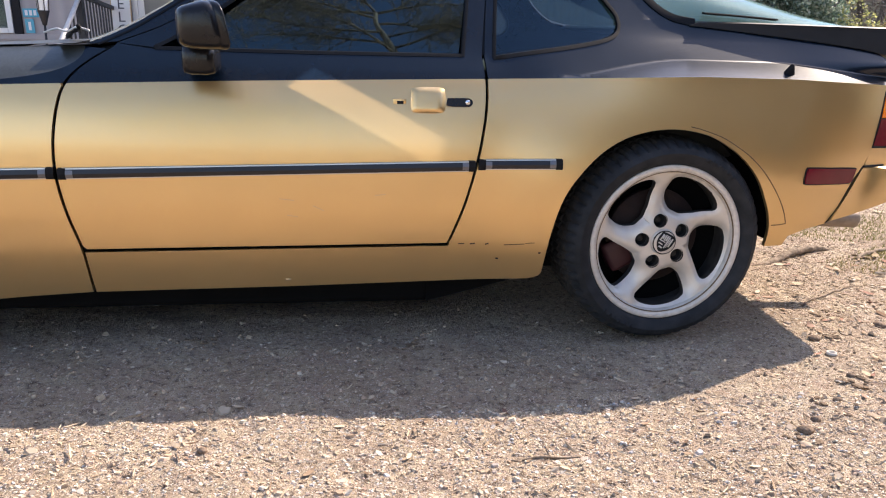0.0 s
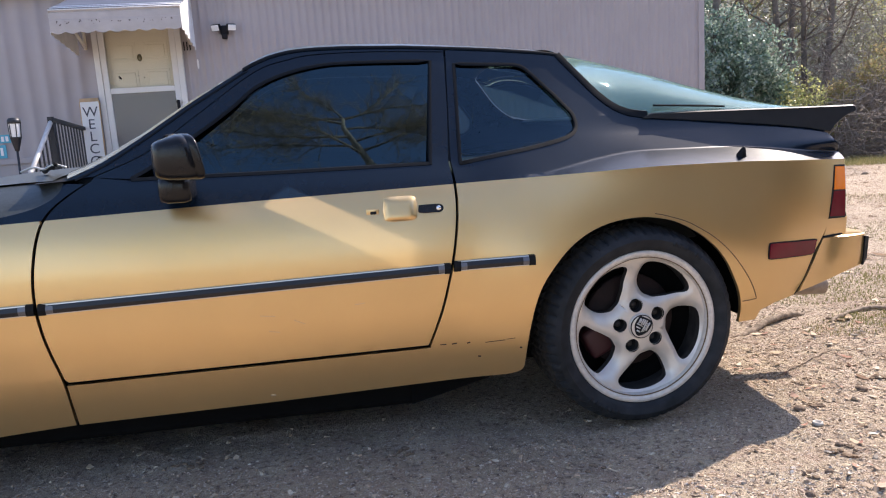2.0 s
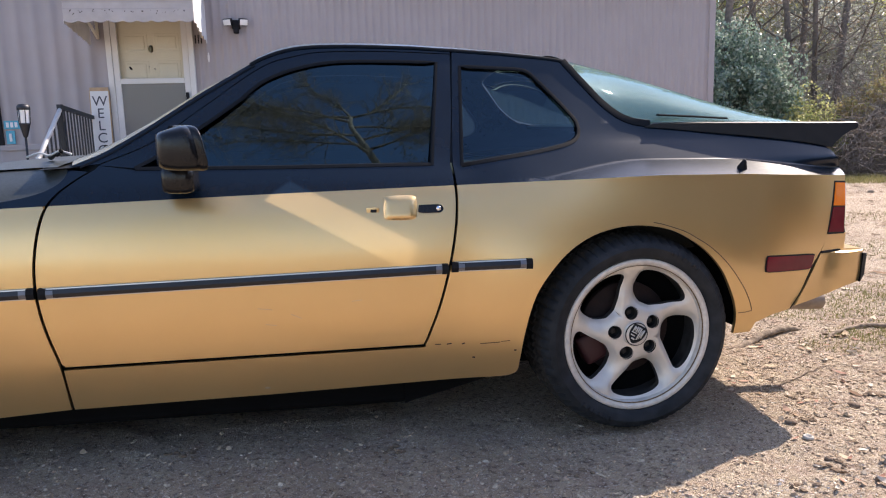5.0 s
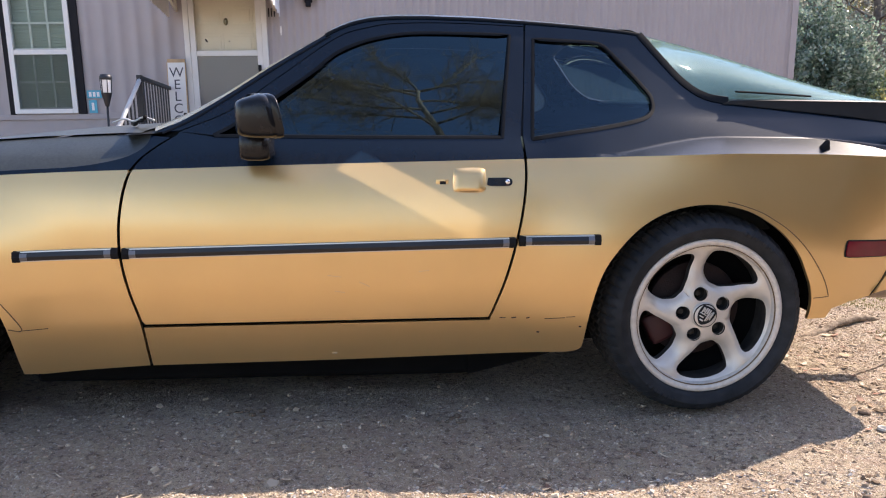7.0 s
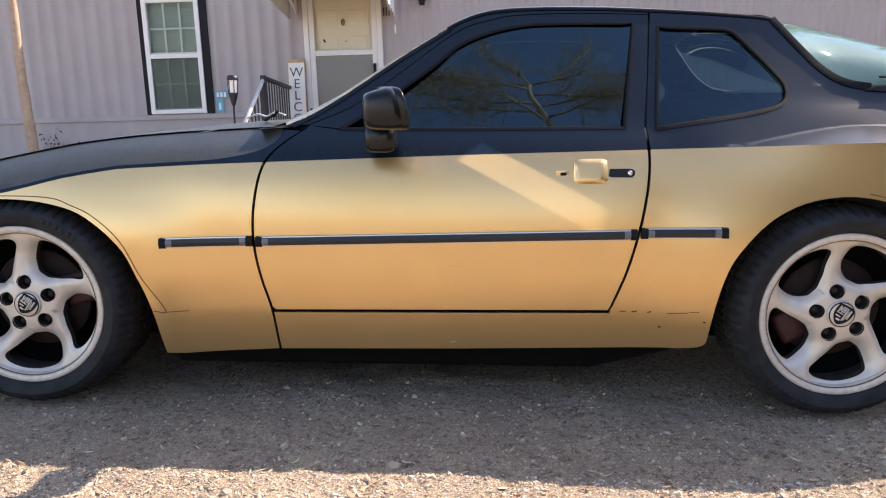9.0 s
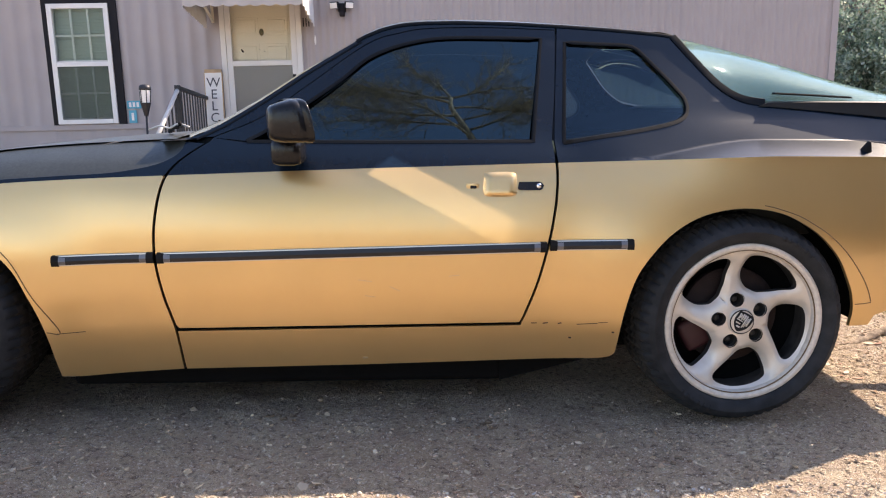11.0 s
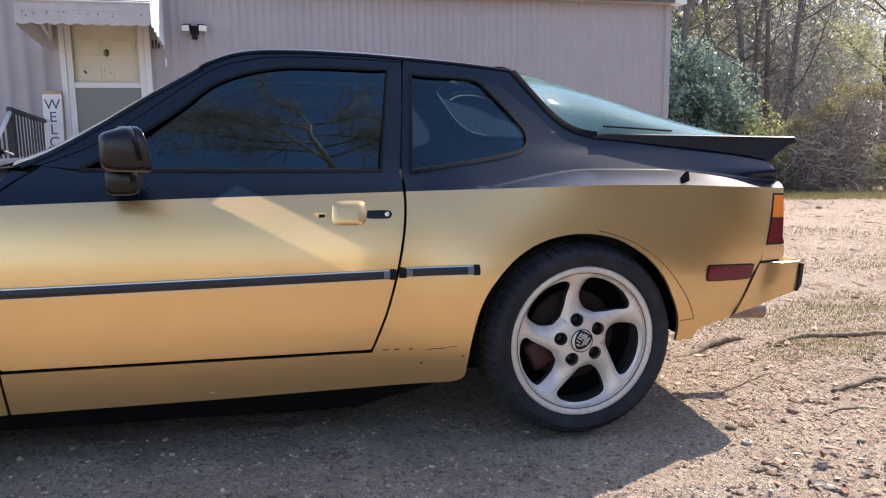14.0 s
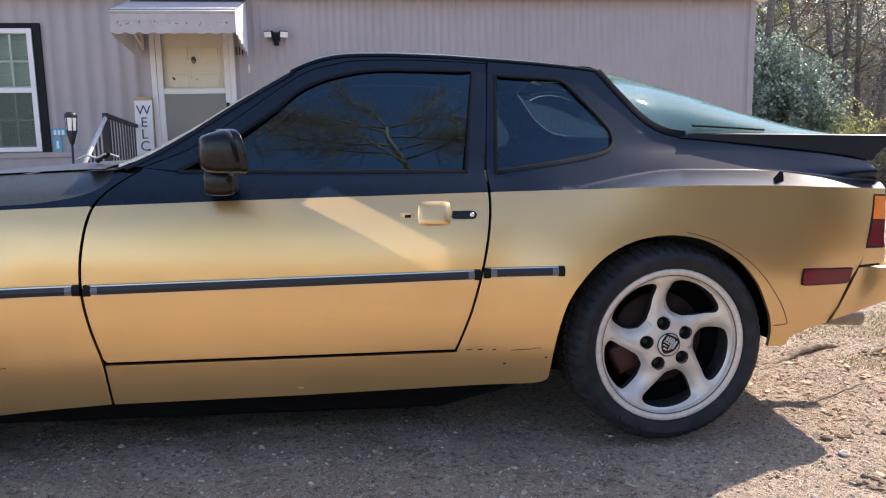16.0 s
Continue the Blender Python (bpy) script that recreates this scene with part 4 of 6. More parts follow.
def wheel(m, parent, spin, caliper):
    """Tyre, rim, twisted five-spoke face, cap, brake disc."""
    hub = new("wheel")
    hub.parent = parent
    hub.matrix_basis = m
    part("tyre", tyre_bm(), [TYRE, TREAD], hub, "black low-profile tyre, dusty tread")
    for a0 in (20, 200):
        for k, w in enumerate((0.012, 0.006, 0.010, 0.004, 0.011, 0.008)):
            bm = bmesh.new()
            box(bm, (-w / 2, -0.0166, 0.266), (w / 2, -0.008, 0.280), 0.0)
            bar = part("sidewall_bar", bm, TYRE, hub)
            bar.matrix_basis = pose(0, 0, 0, 0, a0 + 4.2 * k, 0)
    rim = part("rim", lathe([(0.2385, 0.012), (0.2405, 0.002), (0.238, -0.002), (0.228, -0.001), (0.2195, 0.004), (0.217, 0.010), (0.2145, 0.016), (0.214, 0.03)], 96), ALLOY_LIP, hub, "scuffed pale alloy rim lip")
    part("rim_barrel", lathe([(0.214, 0.028), (0.213, 0.05), (0.212, 0.12), (0.215, 0.19)], 64), BARREL, rim)
    part("rim_groove", lathe([(0.2205, 0.0028), (0.2190, 0.0012), (0.2178, 0.0062)], 96), SEAM, rim)
    bm = flat_panel(spoke_outlines(), steps(-0.22, 0.22, 0.0088), steps(-0.22, 0.22, 0.0088), face_depth, 0.022, LUGS)
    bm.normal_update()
    # spoke side walls take the dark barrel colour, as shade inside the openings
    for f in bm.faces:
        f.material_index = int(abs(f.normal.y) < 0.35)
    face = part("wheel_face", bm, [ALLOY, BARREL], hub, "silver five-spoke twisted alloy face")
    face.matrix_basis = pose(0, 0, 0, 0, spin, 0)
    bm = lathe([(0.0, 0.012), (0.034, 0.0125), (0.039, 0.015), (0.041, 0.020), (0.041, 0.035)], 40)
    cap = part("centre_cap", bm, ALLOY, face)
    bm = flat_panel(S2([(-0.024, 0.027), (0.0, 0.030), (0.024, 0.027), (0.026, 0.0), (0.017, -0.019), (0.0, -0.031), (-0.017, -0.019), (-0.026, 0.0), (-0.024, 0.027)], 3), [], [], lambda x, z: 0.0105, 0.004)
    shield = part("badge", bm, GAPM, cap, "dark shield badge")
    bm = bmesh.new()
    for x0, x1, z0, z1 in ((-0.019, -0.015, 0.004, 0.022), (-0.009, -0.005, 0.004, 0.024), (0.004, 0.008, -0.016, 0.024), (0.014, 0.019, -0.006, 0.022), (-0.018, -0.003, -0.010, -0.006), (-0.021, 0.001, 0.0, 0.003), (-0.011, 0.001, -0.020, -0.015), (0.010, 0.012, -0.012, 0.018), (-0.014, -0.011, 0.008, 0.02), (-0.003, 0.002, 0.006, 0.024)):
        box(bm, (x0, 0.0092, z0), (x1, 0.012, z1))
    part("cap_ring", lathe([(0.0345, 0.0115), (0.0365, 0.0112), (0.0375, 0.0138)], 40), GAPM, cap)
    part("badge_bar", bm, ALLOY, shield)
    for k in range(5):
        lx, lz, _ = LUGS[k]
        bm = lathe([(0.0222, 0.016), (0.0215, 0.03), (0.019, 0.05), (0.0, 0.05)], 20)
        cup = part("bolt_recess", bm, GAPM, face)
        cup.location = (lx, 0.006, lz)
        bm = lathe([(0.0, 0.036), (0.009, 0.036), (0.0105, 0.040), (0.0105, 0.055)], 6)
        bolt = part("wheel_bolt", bm, mat_bolt, face)
        bolt.location = cup.location
    part("brake_disc", lathe([(0.06, 0.10), (0.148, 0.10), (0.150, 0.103), (0.150, 0.125), (0.06, 0.125)], 48), RUST, hub, "rust-brown brake disc")
    bm = bmesh.new()
    box(bm, (-0.05, 0.085, 0.07), (0.05, 0.15, 0.165), 0.015)
    cal = part("brake_caliper", bm, caliper, hub)
    cal.matrix_basis = pose(0, 0, 0, 0, 242 if spin < 35 else 75, 0)
    part("barrel_back", lathe([(0.0, 0.16), (0.205, 0.16), (0.21, 0.10)], 40), UNDER, hub)
    return hub


mat_bolt = mat("dull_bolt", (0.035, 0.032, 0.03), 0.65, 0.3)
rear = wheel(pose(0, 0.0, 0.316), car, 30, CALIPER)
front = wheel(pose(-2.4, 0.0, 0.316), car, 37, CALIPER)
for w, cx in ((rear, 0.0), (front, -2.4)):
    copy_thing(w, Matrix.Translation((cx, 1.74, 0.316)) @ Matrix.Diagonal((1, -1, 1, 1)))


# Ground
def ground_z(x, y):
    d = math.hypot(x + 0.8, y - 0.2)
    z = 0.012 * noise.noise((x * 1.3, y * 1.3, 0)) + 0.008 * noise.noise((x * 5, y * 5, 3)) + 0.007 * noise.noise((x * 17, y * 17, 7)) + 0.005 * noise.noise((x * 45, y * 45, 2))
    z += 0.15 * noise.noise((x * 0.12, y * 0.12, 5)) * float(smooth(4, 14, d))
    near = min(math.hypot(x - cx, (y - cy) * 1.2) for cx in (0, -2.4) for cy in (0.1, 1.6))
    return z * float(smooth(0.05, 0.5, near)) - 0.004


def axis(lo, hi, near_lo, near_hi, fine):
    a = steps(near_lo, near_hi, fine)
    d, v = fine, near_hi
    while v < hi:
        d = min(d * 1.3, 200)
        v += d
        a.append(v)
    d, v = fine, near_lo
    while v > lo:
        d = min(d * 1.3, 200)
        v -= d
        a.insert(0, v)
    return a


gx, gy = axis(-900, 900, -2.6, 2.4, 0.018), axis(-900, 900, -1.3, 1.3, 0.018)
tagged(link_mesh("ground", grid_sheet(gx, gy, lambda x, y: Vector((x, y, ground_z(x, y)))), DIRT), "bare dry dirt yard with gravel and leaf litter", "ground", kind="structure")

# Mobile home, in its own frame: u along the front, y backwards, h up
HOME = Matrix.Translation((-3, 7, 0)) @ Euler((0, radians(-1.8), radians(-1.0))).to_matrix().to_4x4()
SIDING = mat("siding_grey", (0.405, 0.368, 0.370), 0.5, 0, 0.10, 2.5, 0.04, 40, blotch=0.14)
WHITE = mat("white_trim", (0.78, 0.77, 0.75), 0.45, 0, 0.06, 8, blotch=0.08)
CREAM = mat("cream_door_paint", (0.86, 0.80, 0.67), 0.5, 0, 0.08, 8, blotch=0.10)
BLACK_TRIM = mat("black_trim", (0.010, 0.010, 0.014), 0.6, 0, 0.2, 20, spec=0.2)
def roof_material():
    """Pale weathered coating over sheet metal, worn through to rust in patches, streaked down the slope."""
    m = mat("weathered_roof_metal", (0.60, 0.55, 0.48), 0.65, spec=0.3)
    nt = m.node_tree
    b, co = nt.nodes["Principled BSDF"], nt.nodes["Texture Coordinate"]
    colour = None
    for stretch, scale, lo, hi, under, over in (((1, 0.3, 0.3), 3.0, 0.40, 0.62, (0.52, 0.47, 0.41), (0.70, 0.66, 0.60)), ((6, 0.5, 0.5), 2.0, 0.50, 0.66, None, (0.46, 0.41, 0.36)),
                                                ((1, 1.6, 1.6), 0.9, 0.56, 0.68, None, (0.52, 0.30, 0.16)), ((1, 1, 1), 9.0, 0.60, 0.72, None, (0.34, 0.25, 0.18))):
        mp = nt.nodes.new("ShaderNodeMapping")
        mp.inputs["Scale"].default_value = stretch
        nt.links.new(co.outputs["Object"], mp.inputs["Vector"])
        n = nt.nodes.new("ShaderNodeTexNoise")
        n.inputs["Scale"].default_value, n.inputs["Detail"].default_value = scale, 6
        nt.links.new(mp.outputs[0], n.inputs["Vector"])
        k = nt.nodes.new("ShaderNodeMapRange")
        k.inputs["From Min"].default_value, k.inputs["From Max"].default_value = lo, hi
        nt.links.new(n.outputs[0], k.inputs["Value"])
        mx = nt.nodes.new("ShaderNodeMix")
        mx.data_type = "RGBA"
        nt.links.new(k.outputs[0], mx.inputs["Factor"])
        mx.inputs["B"].default_value = (*over, 1)
        if colour is None:
            mx.inputs["A"].default_value = (*under, 1)
        else:
            nt.links.new(colour, mx.inputs["A"])
        colour = mx.outputs["Result"]
    nt.links.new(colour, b.inputs["Base Color"])
    return m


ROOFM = roof_material()
DRIP = mat("grey_drip_edge", (0.20, 0.19, 0.19), 0.5, 0.2, 0.4, 8, blotch=0.3)
AWN = mat("aged_white_awning", (0.50, 0.47, 0.45), 0.5, 0, 0.5, 9, dark=(0.34, 0.30, 0.28), blotch=0.4)
AWN_SIDE = mat("white_pleated_awning", (0.74, 0.73, 0.72), 0.5, 0, 0.2, 9, blotch=0.1)
AWN_TOP = mat("bluish_awning_metal", (0.11, 0.12, 0.15), 0.5, 0.0, 0.4, 6, dark=(0.07, 0.075, 0.09), blotch=0.3, spec=0.3)
AWN_EDGE = mat("bright_awning_fold", (0.72, 0.72, 0.74), 0.4, 0.0, 0.2, 20)
PANE = glass("window_pane", (0.86, 0.90, 0.88), 0.0, 1.22)
SCREEN = glass("insect_screen", (0.80, 0.83, 0.82), 0.2, 1.05, 0.12, (0.30, 0.32, 0.31))
IRON = mat("dark_painted_iron", (0.02, 0.022, 0.028), 0.45, 0.2, 0.2, 20)
house = thing("mobile_home", "grey mobile home with vertical ribbed metal siding", "house", HOME)


def ribs(u0, u1, h0, h1, depth=0.008, pitch=0.125):
    """Rolled metal siding: soft upright ribs."""
    us = [u for u in np.arange(-11.0, 7.3, pitch / 8) if u0 < u < u1]
    bm = bmesh.new()
    rows = [[bm.verts.new((u, -depth * (0.5 + 0.5 * math.cos(2 * math.pi * u / pitch)) ** 1.6, h)) for h in (h0, h1)] for u in [u0] + us + [u1]]
    for p, q in zip(rows, rows[1:]):
        bm.faces.new((p[0], q[0], q[1], p[1]))
    return bm


# front skin round the door and the window
for u0, u1, h0, h1 in ((-11, -1.945, 0.79, 2.62), (-1.945, -1.245, 0.79, 0.81), (-1.945, -1.245, 2.15, 2.62), (-1.245, 0.0, 0.79, 2.62), (0.0, 0.93, 2.27, 2.62), (0.93, 2.8, 0.79, 2.62), (2.8, 7.28, 0.79, 2.62)):
    part("siding", ribs(u0, u1, h0, h1, 0.020 if u0 < 0.9 else 0.015, 0.18 if u0 < 0.9 else 0.09), SIDING, house)
part("skirting", ribs(-11, 7.28, -0.3, 0.73, 0.008, 0.20), SIDING, house, "", False)


def boxpart(name, lo, hi, material, parent, bevel=0.004, label=""):
    bm = bmesh.new()
    box(bm, lo, hi, bevel)
    return part(name, bm, material, parent, label, False)


boxpart("skirt_rail", (-11, -0.025, 0.73), (7.29, 0.03, 0.79), SIDING, house)
boxpart("corner_trim", (7.26, -0.02, 0.0), (7.34, 0.06, 2.62), SIDING, house)
boxpart("side_wall", (7.27, 0.0, -0.2), (7.32, 4.2, 2.675), SIDING, house)
boxpart("back_wall", (-11, 4.2, -0.2), (7.32, 4.26, 2.69), SIDING, house)
boxpart("side_wall", (-11.05, 0.0, -0.2), (-11, 4.2, 2.675), SIDING, house)
boxpart("floor_deck", (-11, 0.05, 0.3), (7.3, 4.2, 0.4), UNDER, house)
ROOF_ROWS = ((-0.172, 2.545), (-0.10, 2.615), (-0.02, 2.685), (0.30, 2.76), (2.1, 2.97), (4.4, 2.68))
bm = grid_sheet(steps(-11.2, 7.45, 0.15), list(range(6)), lambda u, k: Vector((u, ROOF_ROWS[k][0] + 0.010 * noise.noise((u * 3, 4, 0)) * (k < 2), ROOF_ROWS[k][1] + (0.010 * noise.noise((u * 1.5, 0, 0)) + 0.006 * noise.noise((u * 7, 2, 0))) * (k < 4))))
part("roof", bm, ROOFM, house, "weathered pale metal roof with rust", False)
bm = grid_sheet(steps(-11.2, 7.45, 0.15), [0, 1, 2], lambda u, k: Vector((u, (-0.155, -0.166, -0.164)[k], (2.503, 2.515, 2.548)[k] + 0.006 * noise.noise((u * 5, 8, 0)) * (k > 0))))
part("drip_edge", bm, DRIP, house, "dark bent metal drip edge", False)
boxpart("soffit", (-11.2, -0.15, 2.497), (7.44, -0.012, 2.512), SIDING, house)
boxpart("gutter_end", (7.30, -0.178, 2.49), (7.46, 0.02, 2.60), WHITE, house)


def sash_window(parent, u0, u1, h0, h1):
    """A two-sash white window with grilles and dark side trim."""
    w = new("window")
    w.parent = parent
    f = 0.055
    for n, lo, hi in (("frame_side", (u0, -0.045, h0), (u0 + f, 0.03, h1)), ("frame_side", (u1 - f, -0.045, h0), (u1, 0.03, h1)), ("frame_head", (u0 + f, -0.044, h1 - f), (u1 - f, 0.03, h1)), ("sill", (u0 + f, -0.05, h0), (u1 - f, 0.03, h0 + 0.05)), ("meeting_rail", (u0 + f, -0.042, 1.455), (u1 - f, 0.02, 1.505))):
        boxpart(n, lo, hi, WHITE, w)
    a, b = u0 + f, u1 - f
    for lo, hi in ((h0 + 0.05, 1.455), (1.505, h1 - f)):
        boxpart("pane", (a, -0.012, lo), (b, -0.008, hi), PANE, w, 0)
        boxpart("lower_track", (a, -0.03, lo), (b, -0.014, lo + 0.018), mat_grey, w, 0.002)
        for k in (1, 2):
            boxpart("grille_bar", (a + (b - a) * k / 3 - 0.011, -0.007, lo), (a + (b - a) * k / 3 + 0.011, 0.006, hi), WHITE, w, 0.001)
        boxpart("grille_bar", (a, -0.006, (lo + hi) / 2 - 0.011), (b, 0.007, (lo + hi) / 2 + 0.011), WHITE, w, 0.001)
    boxpart("insect_screen", (a, -0.034, h0 + 0.05), (b, -0.031, 1.455), SCREEN, w, 0, "dark insect screen over the lower sash")
    blind = new("blind")
    blind.parent = w
    for k in range(44):
        h = h0 + 0.03 + k * (h1 - h0) / 44
        bm = bmesh.new()
        box(bm, (a - 0.02, -0.016, -0.001), (b + 0.02, 0.016, 0.001), 0, pose(0, 0.06, h, 62, 0, 0))
        part("slat", bm, BLIND, blind, "", False)
    for x0, x1 in ((u0 - 0.060, u0 - 0.002), (u1 + 0.002, u1 + 0.088)):
        boxpart("side_trim", (x0, -0.03, h0 - 0.01), (x1, 0.01, h1 + 0.06), BLACK_TRIM, w, 0.003, "black shutter trim")
    boxpart("head_trim", (u0 - 0.001, -0.03, h1 + 0.002), (u1 + 0.001, 0.01, h1 + 0.06), BLACK_TRIM, w, 0.003)
    return w


mat_grey = mat("dull_aluminium", (0.4, 0.4, 0.4), 0.4, 0.7)
BLIND = mat("pale_green_blind", (0.50, 0.54, 0.47), 0.6, 0, 0.1, 10)
sash_window(house, -1.940, -1.250, 0.80, 2.155)

# entrance: white frame, storm door over a cream panelled door
entry = new("entrance_door")
entry.parent = house
for n, lo, hi in (("jamb", (0.0, -0.05, 0.32), (0.06, 0.05, 2.27)), ("jamb", (0.875, -0.05, 0.32), (0.935, 0.05, 2.27)), ("door_head", (0.06, -0.05, 2.21), (0.875, 0.05, 2.27)),
                  ("storm_stile", (0.062, -0.04, 0.34), (0.125, -0.005, 2.21)), ("storm_stile", (0.81, -0.04, 0.34), (0.873, -0.005, 2.21)), ("storm_bar", (0.125, -0.041, 1.425), (0.81, -0.006, 1.485)), ("storm_head", (0.125, -0.04, 2.16), (0.81, -0.005, 2.21)), ("storm_foot", (0.125, -0.04, 0.34), (0.81, -0.005, 0.50))):
    boxpart(n, lo, hi, WHITE, entry)
leaf = boxpart("door_leaf", (0.07, 0.035, 0.33), (0.865, 0.075, 2.22), CREAM, entry, 0.004, "cream panelled door")
for a, b, lo, hi in ((0.16, 0.43, 1.78, 1.98), (0.50, 0.77, 1.78, 1.98), (0.16, 0.43, 1.10, 1.68), (0.50, 0.77, 1.10, 1.68), (0.16, 0.43, 0.45, 0.95), (0.50, 0.77, 0.45, 0.95)):
    bm = bmesh.new()
    box(bm, (a, 0.030, lo), (b, 0.038, hi), 0.003)
    box(bm, (a + 0.03, 0.022, lo + 0.03), (b - 0.03, 0.034, hi - 0.03), 0.006)
    part("raised_panel", bm, CREAM, leaf, "", False)
bm = lathe([(0.0, 0.0), (0.022, 0.002), (0.026, 0.008), (0.022, 0.016), (0.014, 0.012)], 16)
knock = part("door_knocker", bm, mat("aged_brass", (0.20, 0.17, 0.10), 0.4, 0.8), leaf)
knock.location, knock.scale = (0.465, 0.012, 1.81), (1.0, 1.0, 1.6)
for u, h, w in ((0.225, 1.61, 0.022), (0.43, 1.615, 0.011), (0.49, 1.59, 0.014), (0.235, 1.595, 0.03)):
    bm = flat_panel(S2([(u - w / 2, h), (u - w * 0.1, h + w * 0.7), (u + w * 0.3, h + w * 0.2), (u + w / 2, h - w * 0.3), (u, h - w * 0.4), (u - w / 2, h)], 2), [], [], lambda x, z: 0.0205, 0.004)
    part("rust_fleck", bm, RUST, leaf)
boxpart("storm_pane", (0.125, -0.022, 1.485), (0.81, -0.018, 2.16), glass("storm_glass", (0.97, 0.97, 0.95), 0.0, 1.14), entry, 0)
boxpart("storm_pane", (0.125, -0.022, 0.50), (0.81, -0.018, 1.425), glass("storm_glass_lower", (0.6, 0.6, 0.6), 0.05, 1.3, 0.3, (0.5, 0.49, 0.48)), entry, 0)
bm = grid_sheet(steps(0.13, 0.805, 0.02), steps(1.24, 1.42, 0.03), lambda u, h: Vector((u, 0.0 + 0.006 * math.sin(u * 60), h + 0.012 * math.sin(u * 19) * (h < 1.26))))
part("valance", bm, mat("pale_cloth", (0.6, 0.6, 0.57), 0.8, 0, 0.2, 20), entry)
bm = bmesh.new()
box(bm, (0.815, -0.07, 1.20), (0.85, -0.04, 1.32), 0.006)
part("storm_latch", bm, BLACK_TRIM, entry)

# awning over the entrance
awning = thing("door_awning", "aged white metal awning with a scalloped edge, fixed over the door", "awning", HOME)
AU0, AU1, AY = -0.14, 1.09, -0.95
rng_awn = random.Random(5)
us = steps(AU0, AU1, 0.0205)
def awning_rib(u, k):
    """Overlapping slats that run along the awning, each stepping down to the next."""
    return Vector((u, -0.004 + AY * k, 2.47 - 0.27 * k + 0.016 * (1 - (k * 7) % 1.0) - 0.004))


bm = grid_sheet([AU0, (AU0 + AU1) / 2, AU1], sorted([a / 7 for a in range(8)] + [a / 7 - 0.004 for a in range(1, 8)]), awning_rib)
part("awning_top", bm, AWN_TOP, awning, "bluish slatted metal top", False)
for k, r in ((0.80, 0.005), (0.93, 0.006), (1.0, 0.007)):
    bm = bmesh.new()
    tube(bm, [awning_rib(AU0, k * 0.999) + Vector((0, 0, 0.002)), awning_rib(AU1, k * 0.999) + Vector((0, 0, 0.002))], r, 6)
    part("fold", bm, AWN_EDGE, awning, "bright folded slat edge")
FRONT = ((0.0, 2.203), (0.006, 2.172), (-0.004, 2.168), (-0.006, 2.105), (-0.014, 2.101), (-0.016, 2.045), (-0.016, 1.990))
bm = grid_sheet(us, list(range(7)), lambda u, k: Vector((u, AY + FRONT[k][0], FRONT[k][1] - (0.024 * abs(math.sin((u - AU0) * math.pi / 0.137)) if k == 6 else 0))))
part("valance_front", bm, AWN, awning, "aged white scalloped front", False)
for k in range(34):
    u, h, r = AU0 + 0.06 + rng_awn.uniform(0, 1.1), 2.075 + rng_awn.gauss(0, 0.012), rng_awn.uniform(0.002, 0.006)
    bm = lathe([(0.0, 0.0), (r, 0.0005), (r * 1.1, 0.003)], 7)
    fleck = part("rust_fleck", bm, RUST, awning)
    fleck.location = (u, AY - 0.018, h)
for u, out in ((AU0, -1), (AU1, 1)):
    bm = grid_sheet(steps(0, 1, 1 / 44), [0, 0.5, 1], lambda s, k: Vector((u + out * 0.014 * ((s * 11) % 1.0) * (0.3 + 0.7 * k), AY * s - 0.005 - 0.05 * k * (1 - s), (2.468 - 0.265 * s) * (1 - k) + (1.86 + 0.125 * s - 0.022 * abs(math.sin(s * math.pi * 5.5))) * k)))
    part("valance_side", bm, AWN_SIDE, awning, "white pleated side of the awning", False)
for u in (AU0 + 0.06, AU1 - 0.06):
    bm = bmesh.new()
    tube(bm, [(u, 0, 1.93), (u, -0.12, 1.98), (u, -0.42, 2.10), (u, -0.80, 2.17)], 0.016, 8)
    tube(bm, [(u, -0.005, 1.92), (u, -0.005, 2.40)], 0.018, 8)
    part("bracket", bm, CREAM, awning)

# porch with iron rails
# the left stair rail is coloured pale to look lit
PALE_RAIL = mat("pale_lit_rail", (0.55, 0.54, 0.52), 0.5, 0, 0.2, 20)
porch = thing("porch_steps", "wooden entrance steps in front of the door", "steps", HOME)
WOODG = mat("grey_timber", (0.26, 0.23, 0.20), 0.8, 0, 0.4, 12, 0.1, 60, blotch=0.3)
for k in range(9):
    boxpart("deck_board", (-0.22, -0.135 - 0.131 * k, 0.29), (1.15, -0.012 - 0.131 * k, 0.325), WOODG, porch, 0.003)
boxpart("porch_skirt", (-0.20, -1.17, -0.1), (1.13, -0.05, 0.288), WOODG, porch, 0.003)
for k in (1, 2):
    boxpart("tread", (-0.22, -1.20 - 0.28 * k, 0.32 - 0.15 * k), (1.15, -1.21 - 0.28 * (k - 1), 0.355 - 0.15 * k), WOODG, porch, 0.003)
